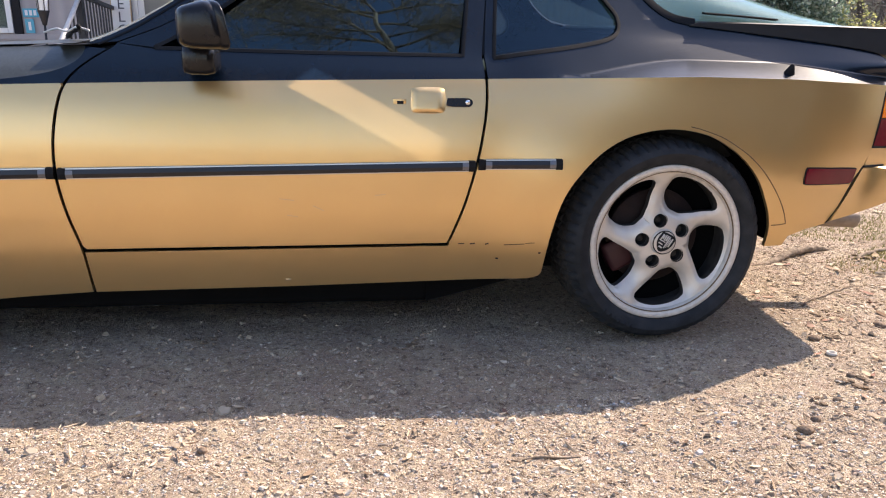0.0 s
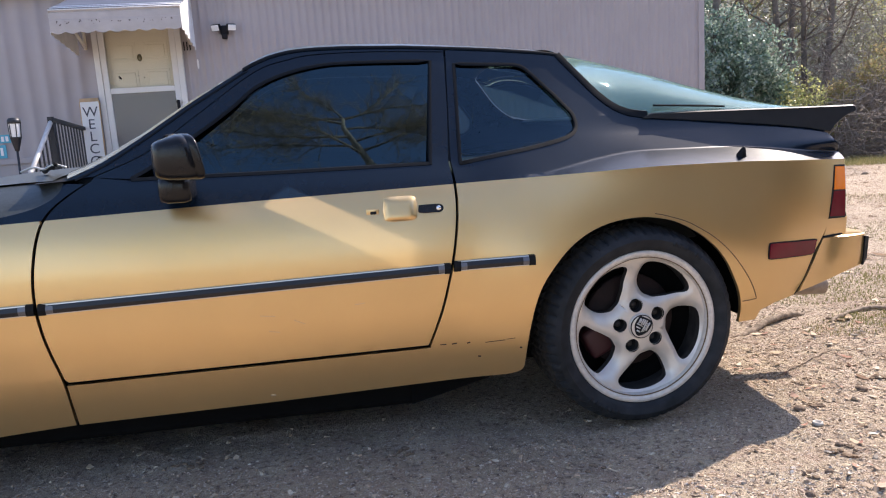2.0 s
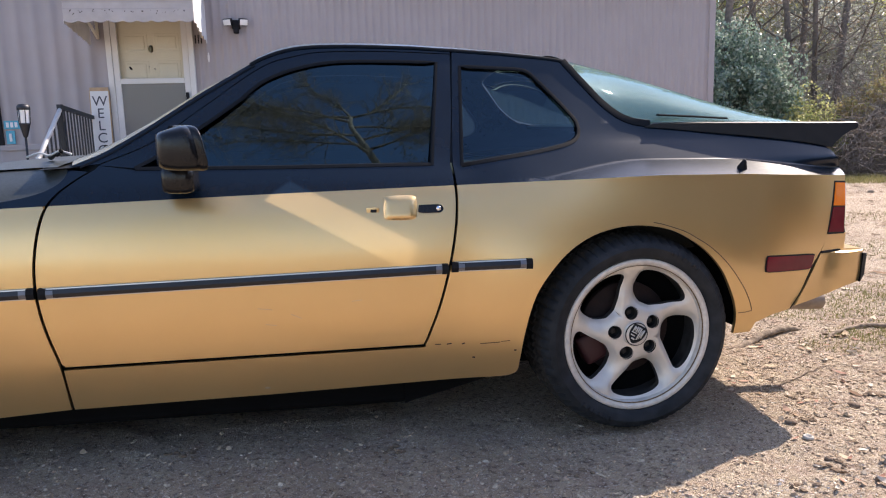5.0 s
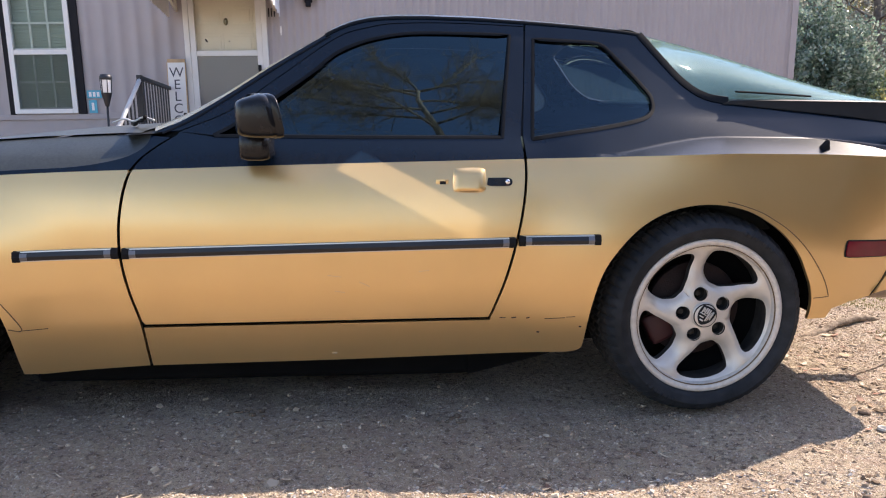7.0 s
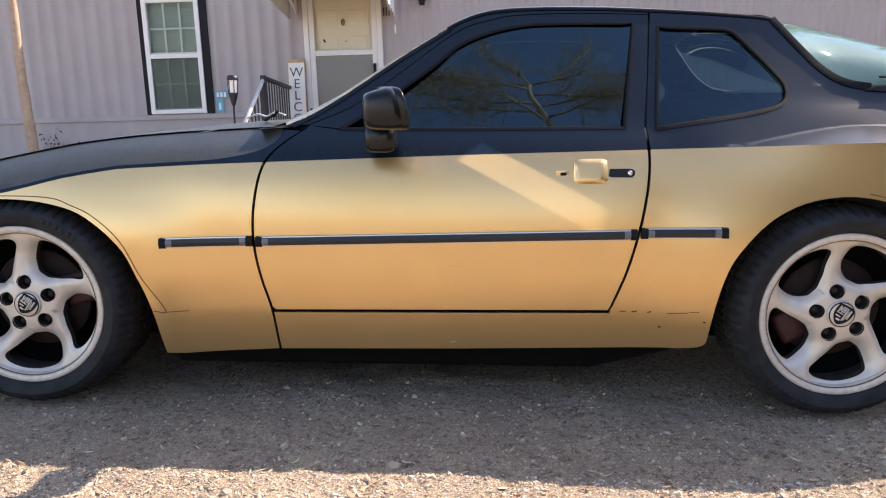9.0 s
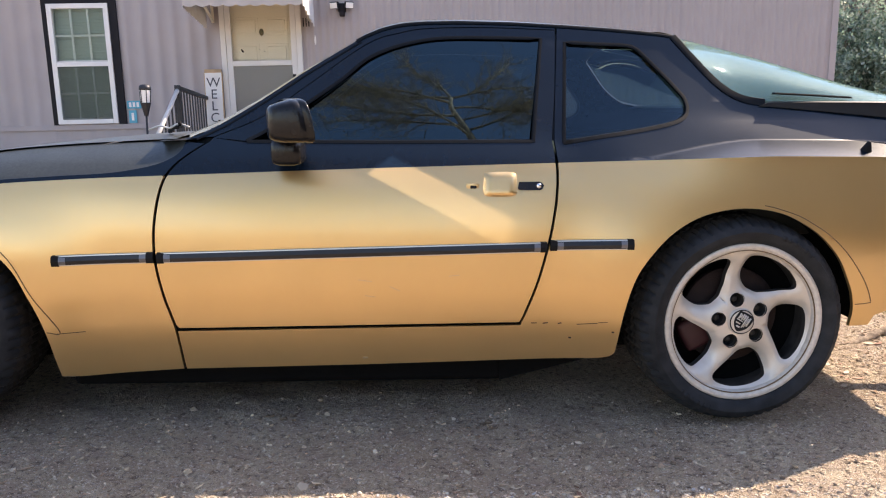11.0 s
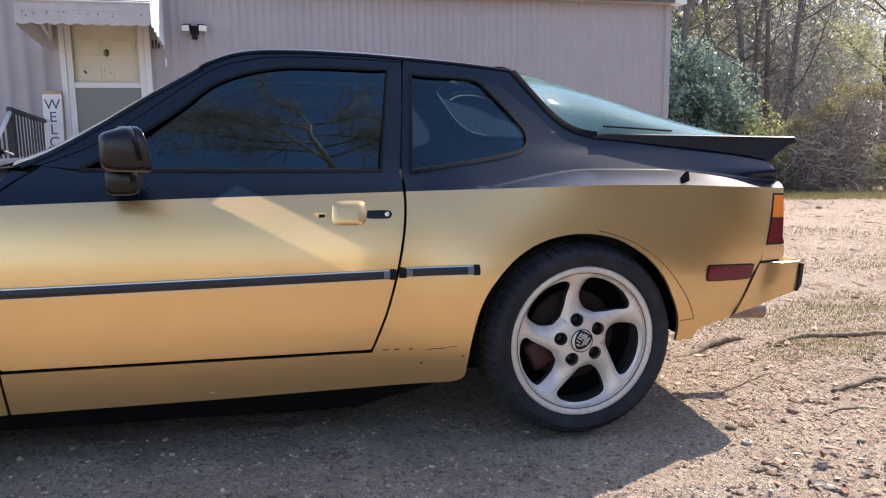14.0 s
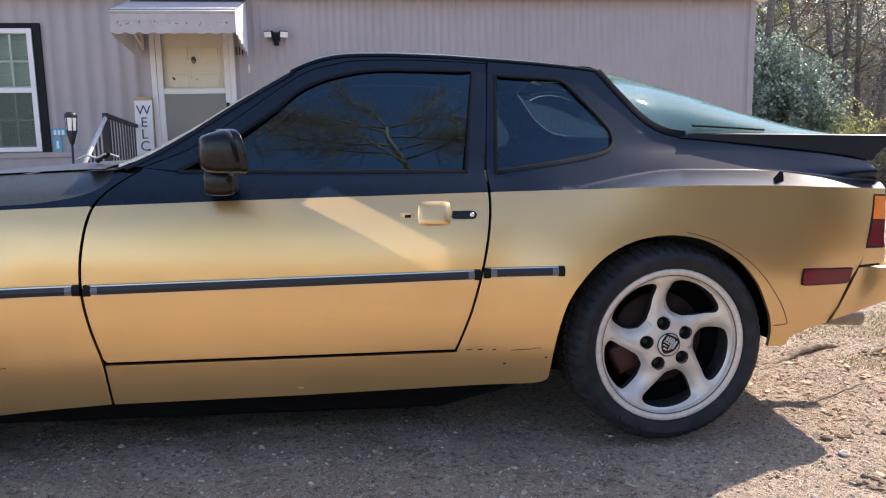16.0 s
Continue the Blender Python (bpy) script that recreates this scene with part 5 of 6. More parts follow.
for u in (-0.19, 1.12):
    rail = new("railing")
    rail.parent = porch
    bm = bmesh.new()
    box(bm, (u - 0.025, -1.225, -0.02), (u + 0.025, -1.175, 1.175), 0.004)
    box(bm, (-0.02, 0, -0.02), (0.02, 1.14, 0.02), 0.004, pose(u, -1.19, 1.15, -4.5, 0, 0))
    box(bm, (u - 0.015, -1.18, 0.40), (u + 0.015, -0.06, 0.43), 0.004)
    part("rail_frame", bm, IRON, rail, "", False)
    for k in range(10):
        boxpart("baluster", (u - 0.007, -1.10 + 0.10 * k, 0.43), (u + 0.007, -1.086 + 0.10 * k, 1.13 - 0.0079 * (k + 1)), IRON, rail, 0)
    bm = bmesh.new()
    tube(bm, [(u, -1.20, 1.13), (u, -1.98, 0.66)], 0.022, 8)
    tube(bm, [(u, -1.95, 0.70), (u, -1.95, -0.05)], 0.02, 8)
    tube(bm, [(u, -1.20, 0.46), (u, -1.95, 0.02)], 0.014, 8)
    part("stair_rail", bm, PALE_RAIL if u < 0 else IRON, rail)
    for k in range(5):
        y = -1.32 - 0.12 * k
        boxpart("baluster", (u - 0.007, y - 0.007, 0.38 + (y + 1.2) * 0.6), (u + 0.007, y + 0.007, 1.12 + (y + 1.2) * 0.6), IRON, rail, 0)

# welcome board
WOODP = mat("raw_pine", (0.55, 0.38, 0.22), 0.7, 0, 0.3, 14)
board = thing("welcome_sign", "tall white wooden porch sign lettered in grey", "sign", HOME @ pose(-0.10, -0.16, 0.325, -4, 0, 0))
boxpart("board", (-0.10, -0.012, 0), (0.10, 0.012, 1.036), WHITE, board, 0.003)
for x0, x1, z0, z1 in ((-0.104, -0.096, 0, 1.036), (0.096, 0.104, 0, 1.036), (-0.096, 0.096, 1.029, 1.068)):
    boxpart("edge_strip", (x0, -0.015, z0), (x1, 0.013, z1), WOODP, board, 0.001)
INK = mat("grey_lettering", (0.07, 0.07, 0.085), 0.6)


def letter(ch, size, m, parent, material):
    cu = bpy.data.curves.new("letter", "FONT")
    cu.body, cu.size, cu.extrude, cu.align_x = ch, size, 0.001, "CENTER"
    tmp = new("letter", cu)
    me = bpy.data.meshes.new_from_object(tmp.evaluated_get(bpy.context.evaluated_depsgraph_get()))
    bpy.data.objects.remove(tmp)
    me.materials.append(material)
    ob = new("letter", me)
    ob.parent, ob.matrix_basis = parent, m
    return ob


for k, ch in enumerate("WELCOME"):
    letter(ch, 0.155, pose(0, -0.0135, 0.868 - 0.135 * k, 90, 0, 0), board, INK)

# flood lamp, number bars, plates, path lamp
flood = thing("flood_lamp", "black twin-head security floodlight on the siding", "lamp", HOME @ pose(1.42, -0.013, 2.06))
bm = bmesh.new()
box(bm, (-0.045, -0.05, -0.05), (0.045, 0.0, 0.05), 0.01)
box(bm, (-0.03, -0.09, -0.10), (0.03, -0.02, -0.04), 0.012)
part("lamp_body", bm, BLACK_TRIM, flood)
LENS = mat("frosted_lens", (0.80, 0.80, 0.78), 0.3, coat=0.3)
for s in (-1, 1):
    m = pose(s * 0.085, -0.075, 0.02, 15, 0, s * 22)
    bm = bmesh.new()
    box(bm, (-0.05, -0.02, -0.035), (0.05, 0.03, 0.04), 0.01)
    head = part("lamp_head", bm, BLACK_TRIM, flood)
    head.matrix_basis = m
    bm = bmesh.new()
    box(bm, (-0.044, -0.024, -0.03), (0.044, -0.018, 0.034), 0.004)
    part("lamp_lens", bm, LENS, head, "pale frosted lens")
part("paint_mark", flat_panel(S2([(1.085, 1.655), (1.080, 1.70), (1.086, 1.755), (1.098, 1.752), (1.102, 1.70), (1.096, 1.655), (1.085, 1.655)], 2), [], [], lambda x, z: -0.019, 0.003), WHITE, house, "small pale paint mark")
digits = thing("number_marks", "small black number bars fixed to the siding", "house number", HOME)
for k in range(3):
    boxpart("bar", (0.955 + 0.032 * k, -0.02, 1.86), (0.967 + 0.032 * k, -0.012, 1.955), BLACK_TRIM, digits, 0.001)
BLUEP = mat("blue_plate", (0.06, 0.36, 0.50), 0.4, 0, 0.1, 20)
for u0, h0, u1, h1 in ((-1.14, 0.965, -0.98, 1.055), (-1.13, 0.80, -1.04, 0.945)):
    plate_t = thing("number_plate_sign", "small blue plate with white bars on the siding", "sign", HOME @ pose((u0 + u1) / 2, -0.02, (h0 + h1) / 2))
    w, h = (u1 - u0) / 2, (h1 - h0) / 2
    boxpart("plate", (-w, -0.004, -h), (w, 0.004, h), BLUEP, plate_t, 0.001)
    for k in range(3 if w > h else 1):
        c = (k - 1) * w * 0.55 if w > h else 0
        boxpart("bar", (c - 0.014, -0.007, -h * 0.6), (c + 0.014, -0.003, h * 0.6), WHITE, plate_t, 0.001)
lamp = thing("path_lamp", "black solar torch lamp on a thin post in the yard", "lamp", Matrix.Translation((-3.458, 5.45, 0.012)) @ Matrix.Diagonal((0.86, 0.86, 1.0, 1.0)))
bm = bmesh.new()
tube(bm, [(0, 0, -0.05), (0, 0, 0.86)], 0.012, 10)
part("post", bm, IRON, lamp)
bm = lathe([(0.0, 0.84), (0.022, 0.85), (0.03, 0.88), (0.052, 0.955), (0.058, 0.965), (0.056, 0.975)], 24, "z")
part("lower_cup", bm, IRON, lamp)
part("lamp_lens", lathe([(0.048, 0.97), (0.056, 1.10)], 20, "z"), LENS, lamp, "frosted lens")
bm = lathe([(0.060, 1.095), (0.066, 1.10), (0.064, 1.125), (0.05, 1.145), (0.0, 1.15)], 24, "z")
part("lamp_cap", bm, IRON, lamp)
for k in range(6):
    a = math.pi * k / 3
    bm = bmesh.new()
    tube(bm, [(0.054 * math.cos(a), 0.054 * math.sin(a), 0.965), (0.062 * math.cos(a), 0.062 * math.sin(a), 1.10)], 0.005, 5)
    part("cage_bar", bm, IRON, lamp)


# Vegetation and litter
def soup(name, verts, faces, material, parent=None, kind="", label="", category=""):
    me = bpy.data.meshes.new(name)
    me.from_pydata(verts, [], faces)
    for m in (material if isinstance(material, (list, tuple)) else [material]):
        me.materials.append(m)
    ob = new(name, me)
    if parent is not None:
        ob.parent = parent
    return tagged(ob, label, category, kind=kind)


def varied(name, colours, rough=0.6, spec=0.5, through=0.0, bump=0.0):
    """A material whose colour changes from island to island."""
    m = bpy.data.materials.new(name)
    m.use_nodes = True
    nt = m.node_tree
    b = nt.nodes["Principled BSDF"]
    b.inputs["Roughness"].default_value = rough
    b.inputs["Specular IOR Level"].default_value = spec
    geo = nt.nodes.new("ShaderNodeNewGeometry")
    ramp = nt.nodes.new("ShaderNodeValToRGB")
    el = ramp.color_ramp.elements
    while len(el) < len(colours):
        el.new(0.5)
    for k, c in enumerate(colours):
        el[k].position = k / (len(colours) - 1)
        el[k].color = (*c, 1)
    nt.links.new(geo.outputs["Random Per Island"], ramp.inputs[0])
    nt.links.new(ramp.outputs[0], b.inputs["Base Color"])
    if through:
        tl = nt.nodes.new("ShaderNodeBsdfTranslucent")
        nt.links.new(ramp.outputs[0], tl.inputs[0])
        mx = nt.nodes.new("ShaderNodeMixShader")
        mx.inputs[0].default_value = through
        nt.links.new(b.outputs[0], mx.inputs[1])
        nt.links.new(tl.outputs[0], mx.inputs[2])
        nt.links.new(mx.outputs[0], nt.nodes["Material Output"].inputs[0])
    return m


rng = np.random.default_rng(7)


def leaves(points, size, droop=0.3):
    """Pointed leaves of four corners, folded along the middle, at points."""
    n = len(points)
    d = rng.normal(size=(n, 3))
    d[:, 2] -= droop
    d /= np.linalg.norm(d, axis=1)[:, None]
    e = np.cross(d, rng.normal(size=(n, 3)))
    e /= np.linalg.norm(e, axis=1)[:, None]
    s = (size * rng.uniform(0.6, 1.4, n))[:, None]
    v = np.stack([points - d * s * 0.5, points + e * s * 0.3, points + d * s * 0.5, points - e * s * 0.3], 1).reshape(-1, 3)
    f = np.arange(4 * n).reshape(-1, 4)
    return v, f


def cloud(centre, radii, n, lumps=14, hollow=0.55):
    """Points in an uneven, lumpy crown."""
    c = rng.normal(size=(lumps, 3))
    c /= np.linalg.norm(c, axis=1)[:, None]
    c *= rng.uniform(0.45, 0.85, lumps)[:, None]
    k = rng.integers(0, lumps, n)
    p = rng.normal(size=(n, 3))
    p /= np.linalg.norm(p, axis=1)[:, None]
    p = c[k] + p * (rng.uniform(hollow, 1, n) ** 0.6 * rng.uniform(0.22, 0.42, lumps)[k])[:, None]
    return np.array(centre) + p * np.array(radii)


def limb_points(start, direction, length, n, sag=0.0, wobble=0.12):
    p, d = Vector(start), Vector(direction).normalized()
    out = [p.copy()]
    for k in range(n):
        d = (d + Vector(rng.normal(size=3)) * wobble + Vector((0, 0, -sag))).normalized()
        p = p + d * (length / n)
        out.append(p.copy())
    return out


BARK = mat("bark", (0.26, 0.215, 0.175), 0.9, 0, 0.5, 14, 0.5, 30, blotch=0.4)
BARK_PALE = mat("pale_bark", (0.70, 0.56, 0.43), 0.85, 0, 0.9, 9, 0.5, 30, dark=(0.16, 0.12, 0.09), blotch=0.5)
# glossy leaf colours are raised to stand in for haze over the wood
GLOSSY_LEAF = varied("glossy_leaf", [(0.13, 0.20, 0.15), (0.22, 0.31, 0.22), (0.50, 0.56, 0.46), (0.17, 0.25, 0.18)], 0.22, 1.0, 0.55)
SUN_LEAF = varied("sunlit_leaf", [(0.30, 0.34, 0.12), (0.44, 0.43, 0.18), (0.22, 0.26, 0.10), (0.50, 0.44, 0.22)], 0.45, 0.5, 0.6)
DRY_LEAF = varied("dry_leaf", [(0.22, 0.175, 0.13), (0.16, 0.125, 0.095), (0.30, 0.25, 0.17), (0.22, 0.23, 0.12)], 0.6, 0.4, 0.5)
PALE_LEAF = varied("pale_dry_leaf", [(0.42, 0.30, 0.17), (0.52, 0.40, 0.24), (0.30, 0.21, 0.12), (0.46, 0.38, 0.16)], 0.6, 0.4, 0.3)
VINE = varied("dry_vine", [(0.20, 0.165, 0.14), (0.28, 0.24, 0.20), (0.11, 0.09, 0.075)], 0.8)


def tree(m, height, girth, lean, crown_from, spread, limbs, leaf_mat, leaf_n, leaf_size, label, bark=BARK, twigs=10):
    """Tapered trunk, limbs that fork into twigs, and a crown of small leaves."""
    t = thing("tree", label, "tree", m)
    bm = bmesh.new()
    pts = limb_points((0, 0, -0.1), (lean[0], lean[1], 1), height, 14, 0, 0.05)
    rad = [girth * (1 - 0.9 * k / 14) for k in range(15)]
    tube(bm, pts, rad, 10)
    part("trunk", bm, bark, t)
    tips = []
    for k in range(limbs):
        u = crown_from + (1 - crown_from) * (k + 0.5) / limbs
        i = min(13, int(u * 14))
        a = 2.4 * k + rng.uniform(-0.4, 0.4)
        length = spread * (1.15 - 0.7 * (u - crown_from) / (1 - crown_from)) * rng.uniform(0.75, 1.2)
        bm = bmesh.new()
        q = limb_points(pts[i], (math.cos(a), math.sin(a), 0.55), length, 7, -0.03, 0.14)
        tube(bm, q, [rad[i] * 0.34 * (1 - 0.85 * j / 7) + 0.004 for j in range(8)], 6)
        for j in range(2, 8):
            for _ in range(twigs // 5):
                w = limb_points(q[j], Vector(rng.normal(size=3)) + (q[j] - q[j - 1]).normalized() * 1.2, length * rng.uniform(0.2, 0.5), 4, 0, 0.25)
                tube(bm, w, [0.007 * girth / 0.15 * (1 - 0.8 * i2 / 4) + 0.002 for i2 in range(5)], 4, False)
                tips += w[1:]
        part("limb", bm, bark, t)
    if leaf_n:
        base = np.array([tuple(p) for p in tips])
        p = base[rng.integers(0, len(base), leaf_n)] + rng.normal(size=(leaf_n, 3)) * spread * 0.06
        v, f = leaves(p, leaf_size)
        soup("crown", v.tolist(), f.tolist(), leaf_mat, t)
    return t


def spot(x, y, turn=0, s=1.0):
    return Matrix.Translation((x, y, -0.1)) @ Euler((0, 0, radians(turn))).to_matrix().to_4x4() @ Matrix.Scale(s, 4)


# woodland edge beside and behind the home
bare = tree(spot(8.3, 15.0), 11, 0.13, (0.03, 0), 0.25, 3.0, 12, DRY_LEAF, 1500, 0.07, "thin bare tree with a few dry leaves")
bare2 = tree(spot(10.2, 14.0), 12, 0.10, (-0.06, 0.02), 0.2, 2.4, 13, DRY_LEAF, 900, 0.07, "slender leaning bare tree", BARK)
green = tree(spot(9.6, 19.0), 10, 0.16, (0, 0), 0.12, 3.2, 16, SUN_LEAF, 12000, 0.10, "sunlit evergreen tree at the wood's edge")
ivy = tree(spot(7.6, 12.9), 3.6, 0.12, (0.05, 0), 0.05, 1.2, 14, GLOSSY_LEAF, 9000, 0.08, "dark glossy evergreen tree covered in ivy")
for k, (base, x, y, turn, s) in enumerate(((bare, 6.9, 16.5, 40, 1.1), (bare, 12.2, 16.0, 150, 0.9), (bare2, 9.2, 17.5, 80, 1.2), (bare2, 13.5, 17.0, 200, 1.0), (bare2, 7.6, 14.0, 290, 0.95), (green, 13.2, 22.0, 60, 1.1), (green, 6.4, 21.5, 130, 1.15), (green, 16.5, 20.0, 220, 1.0), (ivy, 8.9, 13.4, 100, 0.8), (ivy, 6.2, 14.5, 30, 1.0), (bare, 15.8, 15.0, 20, 1.0), (green, 11.0, 25.0, 10, 1.3), (bare2, 11.4, 19.5, 45, 1.25), (bare, 8.06, 12.7, 120, 0.9), (bare2, 10.32, 13.0, 10, 0.9), (bare2, 10.62, 13.2, 75, 0.8), (bare2, 11.87, 14.0, 260, 1.0), (bare, 3.0, 17.0, 75, 1.0), (bare2, 0.0, 18.0, 15, 1.1), (green, -3.0, 19.0, 33, 0.9), (bare, -6.0, 17.0, 205, 1.0), (bare2, -9.0, 18.0, 100, 1.1), (green, 1.0, 24.0, 250, 1.1), (green, -8.0, 25.0, 300, 1.2), (green, 19.0, 26.0, 140, 1.4), (bare, 18.5, 17.5, 320, 1.1),
                                                 # unseen trees round the yard, added to be mirrored in paint and glass
                                                 (bare, -9.0, -14.0, 100, 1.1), (green, -4.0, -19.0, 10, 1.2), (bare2, 3.0, -15.0, 60, 1.2), (green, 8.0, -20.0, 200, 1.3), (bare, 13.0, -13.0, 250, 1.0), (green, 18.0, -4.0, 90, 1.2), (green, -15.0, -8.0, 190, 1.2), (bare2, -16.0, 2.0, 30, 1.2))):
    copy_thing(base, spot(x, y, turn, s))
# the tall tree over the yard that the windows mirror, and the thin one by the home
def yard_tree(label):
    """A tall leaning trunk that forks high up into long spreading limbs with fine bare twigs."""
    t = thing("tree", label, "tree")
    trunk = spline([(1.5, -6.5, -0.1), (1.35, -6.4, 3.0), (0.85, -6.2, 6.0), (0.42, -6.05, 8.2), (0.20, -6.0, 9.2), (0.02, -6.0, 10.0), (0.04, -6.0, 10.5)], 4)
    bm = bmesh.new()
    tube(bm, trunk, [0.115 - 0.075 * k / (len(trunk) - 1) for k in range(len(trunk))], 10)
    part("trunk", bm, BARK_PALE, t)
    tips = []
    fork = trunk[-1]
    for start, way, length, r in ((fork, (0.75, -0.2, 0.75), 2.9, 0.030), (fork, (0.95, 0.2, 0.35), 2.6, 0.030), (fork, (-0.25, 0.1, 0.9), 1.7, 0.028), (fork, (-0.9, -0.1, 0.30), 2.8, 0.036), (trunk[-3], (-1.0, 0.2, 0.12), 3.0, 0.034), (trunk[-5], (1.0, -0.2, 0.22), 2.4, 0.030),
                                  (trunk[-7], (-1.0, 0.1, 0.2), 3.2, 0.032), (trunk[-8], (0.9, 0.3, 0.3), 2.6, 0.028), (trunk[-9], (-0.9, -0.3, 0.45), 3.4, 0.030), (trunk[-10], (1.0, 0.1, 0.35), 3.2, 0.03), (trunk[-11], (-0.8, 0.3, 0.5), 3.4, 0.03), (trunk[-12], (0.6, -0.6, 0.5), 3.0, 0.028)):
        bm = bmesh.new()
        q = limb_points(start, way, length, 9, -0.01, 0.13)
        tube(bm, q, [r * (1 - 0.85 * j / 9) + 0.004 for j in range(10)], 6)
        for j in range(2, 10):
            for _ in range(9):
                w = limb_points(q[j], Vector(rng.normal(size=3)) * 0.8 + (q[j] - q[j - 1]).normalized() * 1.3, rng.uniform(0.4, 1.2), 5, 0, 0.2)
                tube(bm, w, [0.010, 0.008, 0.007, 0.005, 0.004, 0.003], 4, False)
                tips += w[2:]
                for _ in range(2):
                    x = limb_points(w[3], Vector(rng.normal(size=3)), rng.uniform(0.15, 0.45), 3, 0, 0.2)
                    tube(bm, x, [0.005, 0.004, 0.003, 0.002], 3, False)
                    tips += x[1:]
        part("limb", bm, BARK_PALE, t)
    base = np.array([tuple(p) for p in tips if p.z < 10.6])
    p = base[rng.integers(0, len(base), 16000)] + rng.normal(size=(16000, 3)) * 0.12
    v, f = leaves(p, 0.035)
    soup("crown", v.tolist(), f.tolist(), PALE_LEAF, t)
    return t


yard_tree("tall leaning bare yard tree with a few dry leaves")
THIN_BARK = mat("patchy_tan_bark", (0.50, 0.37, 0.26), 0.85, 0, 0.5, 22, 0.5, 40, dark=(0.24, 0.16, 0.11), blotch=0.4)
thin = thing("tree", "thin young tree trunk, sunlit above, beside the home", "tree", Matrix.Translation((-6.16, 6.35, 0)))
bm = bmesh.new()
tube(bm, spline([(0.07, 0, -0.05), (0.055, 0, 0.4), (0.02, 0.01, 0.85), (0.005, 0, 1.25), (0.0, 0, 1.7), (-0.012, 0, 2.2), (-0.03, 0, 2.9), (0.0, 0, 3.8)], 3), [0.065 - 0.04 * k / 21 + 0.004 * math.sin(k * 2.1) for k in range(22)], 12)
part("trunk", bm, THIN_BARK, thin)
bm = bmesh.new()
tube(bm, [(-0.01, 0, 2.0), (-0.25, 0.03, 2.2), (-0.65, 0.06, 2.5)], [0.03, 0.02, 0.01], 8)
tube(bm, [(0.0, 0, 2.28), (0.12, -0.05, 2.24), (0.24, 0, 2.12)], [0.010, 0.006, 0.003], 6)
part("limb", bm, THIN_BARK, thin)


def mound(name, parts_, n, size, material, label):
    """Leafy undergrowth over several humps, joined."""
    p = np.concatenate([cloud(c, r, int(n * w), 22, 0.75) for c, r, w in parts_])
    p = p[p[:, 2] > 0.02]
    v, f = leaves(p, size)
    return soup(name, v.tolist(), f.tolist(), material, None, "stuff", label, "undergrowth")


def tangle(name, parts_, n, material, label):
    """Bare vines and stems over humps, joined."""
    bm = bmesh.new()
    for c, r, w in parts_:
        p = cloud(c, r, int(n * w), 20, 0.6)
        for q in p:
            if q[2] < 0.05:
                continue
            d = Vector(rng.normal(size=3)) + Vector((0.5, 0, 0.3))
            tube(bm, limb_points(q, d, rng.uniform(0.4, 1.3), 5, 0.12, 0.3), [0.007, 0.006, 0.006, 0.005, 0.004, 0.003], 3, False)
    return link_mesh(name, bm, material)


HUMPS = (((10.2, 11.2, 0.4), (1.25, 0.9, 1.15), 0.3), ((12.6, 11.7, 0.8), (2.2, 1.2, 1.5), 0.35), ((9.2, 11.0, 0.1), (1.1, 0.6, 0.55), 0.1), ((14.8, 11.6, 1.0), (2.0, 1.2, 1.9), 0.25))
# warm leaf colour stands in for the rim light along the bank's top
RIM_LEAF = varied("rim_lit_vine_leaf", [(0.30, 0.22, 0.12), (0.36, 0.30, 0.15), (0.26, 0.27, 0.11), (0.22, 0.16, 0.09)], 0.6, 0.3, 0.5)
mound("undergrowth", (((8.2, 10.9, 0.6), (1.6, 0.5, 0.65), 0.35), ((9.3, 11.2, 0.9), (0.7, 0.5, 0.95), 0.2), ((6.8, 11.2, 0.5), (1.2, 0.5, 0.6), 0.2), ((13.9, 14.2, 3.0), (1.7, 0.8, 1.1), 0.15), ((11.6, 10.7, 0.5), (0.4, 0.3, 0.6), 0.06)), 17000, 0.06, SUN_LEAF, "sunlit green undergrowth along the wood's edge")
mound("ivy_bank", (((8.1, 12.0, 1.5), (1.3, 0.8, 1.4), 0.5), ((7.0, 12.3, 1.4), (1.1, 0.8, 1.5), 0.35), ((8.9, 12.1, 1.1), (0.7, 0.6, 0.9), 0.15), ((7.7, 12.1, 2.6), (0.8, 0.5, 0.8), 0.08), ((8.6, 11.7, 2.0), (0.6, 0.5, 0.7), 0.06)), 22000, 0.075, GLOSSY_LEAF, "dark glossy evergreen bank beside the home")
mound("brush", HUMPS, 9000, 0.05, DRY_LEAF, "brown dry brush bank")
mound("rim_lit_vines", (((9.9, 11.2, 1.3), (0.55, 0.4, 0.3), 0.3), ((10.7, 11.4, 1.75), (0.6, 0.4, 0.3), 0.3), ((11.8, 11.6, 2.15), (0.9, 0.4, 0.3), 0.4)), 3200, 0.05, RIM_LEAF, "rusty vine leaves over the brush bank, coloured as rim-lit")
tagged(tangle("vine_tangle", HUMPS + (((11.0, 12.6, 1.8), (2.4, 0.6, 1.6), 0.2),), 4000, VINE, ""), "tangled bare grey vines over the brush bank", "vines", kind="stuff")
# leaves paled towards grey, so the haze is in their colour
GREY_LEAF = varied("haze_coloured_leaf", [(0.42, 0.42, 0.37), (0.50, 0.51, 0.45), (0.32, 0.32, 0.28), (0.45, 0.48, 0.38)], 0.4, 0.5, 0.6)
mound("thicket", (((10.5, 15.6, 2.0), (2.6, 0.8, 2.4), 0.4), ((14.8, 16.2, 2.6), (2.8, 0.9, 3.0), 0.4), ((6.5, 15.5, 2.2), (2.0, 0.8, 2.6), 0.2)), 30000, 0.085, GREY_LEAF, "grey-green thicket inside the wood, coloured for haze")
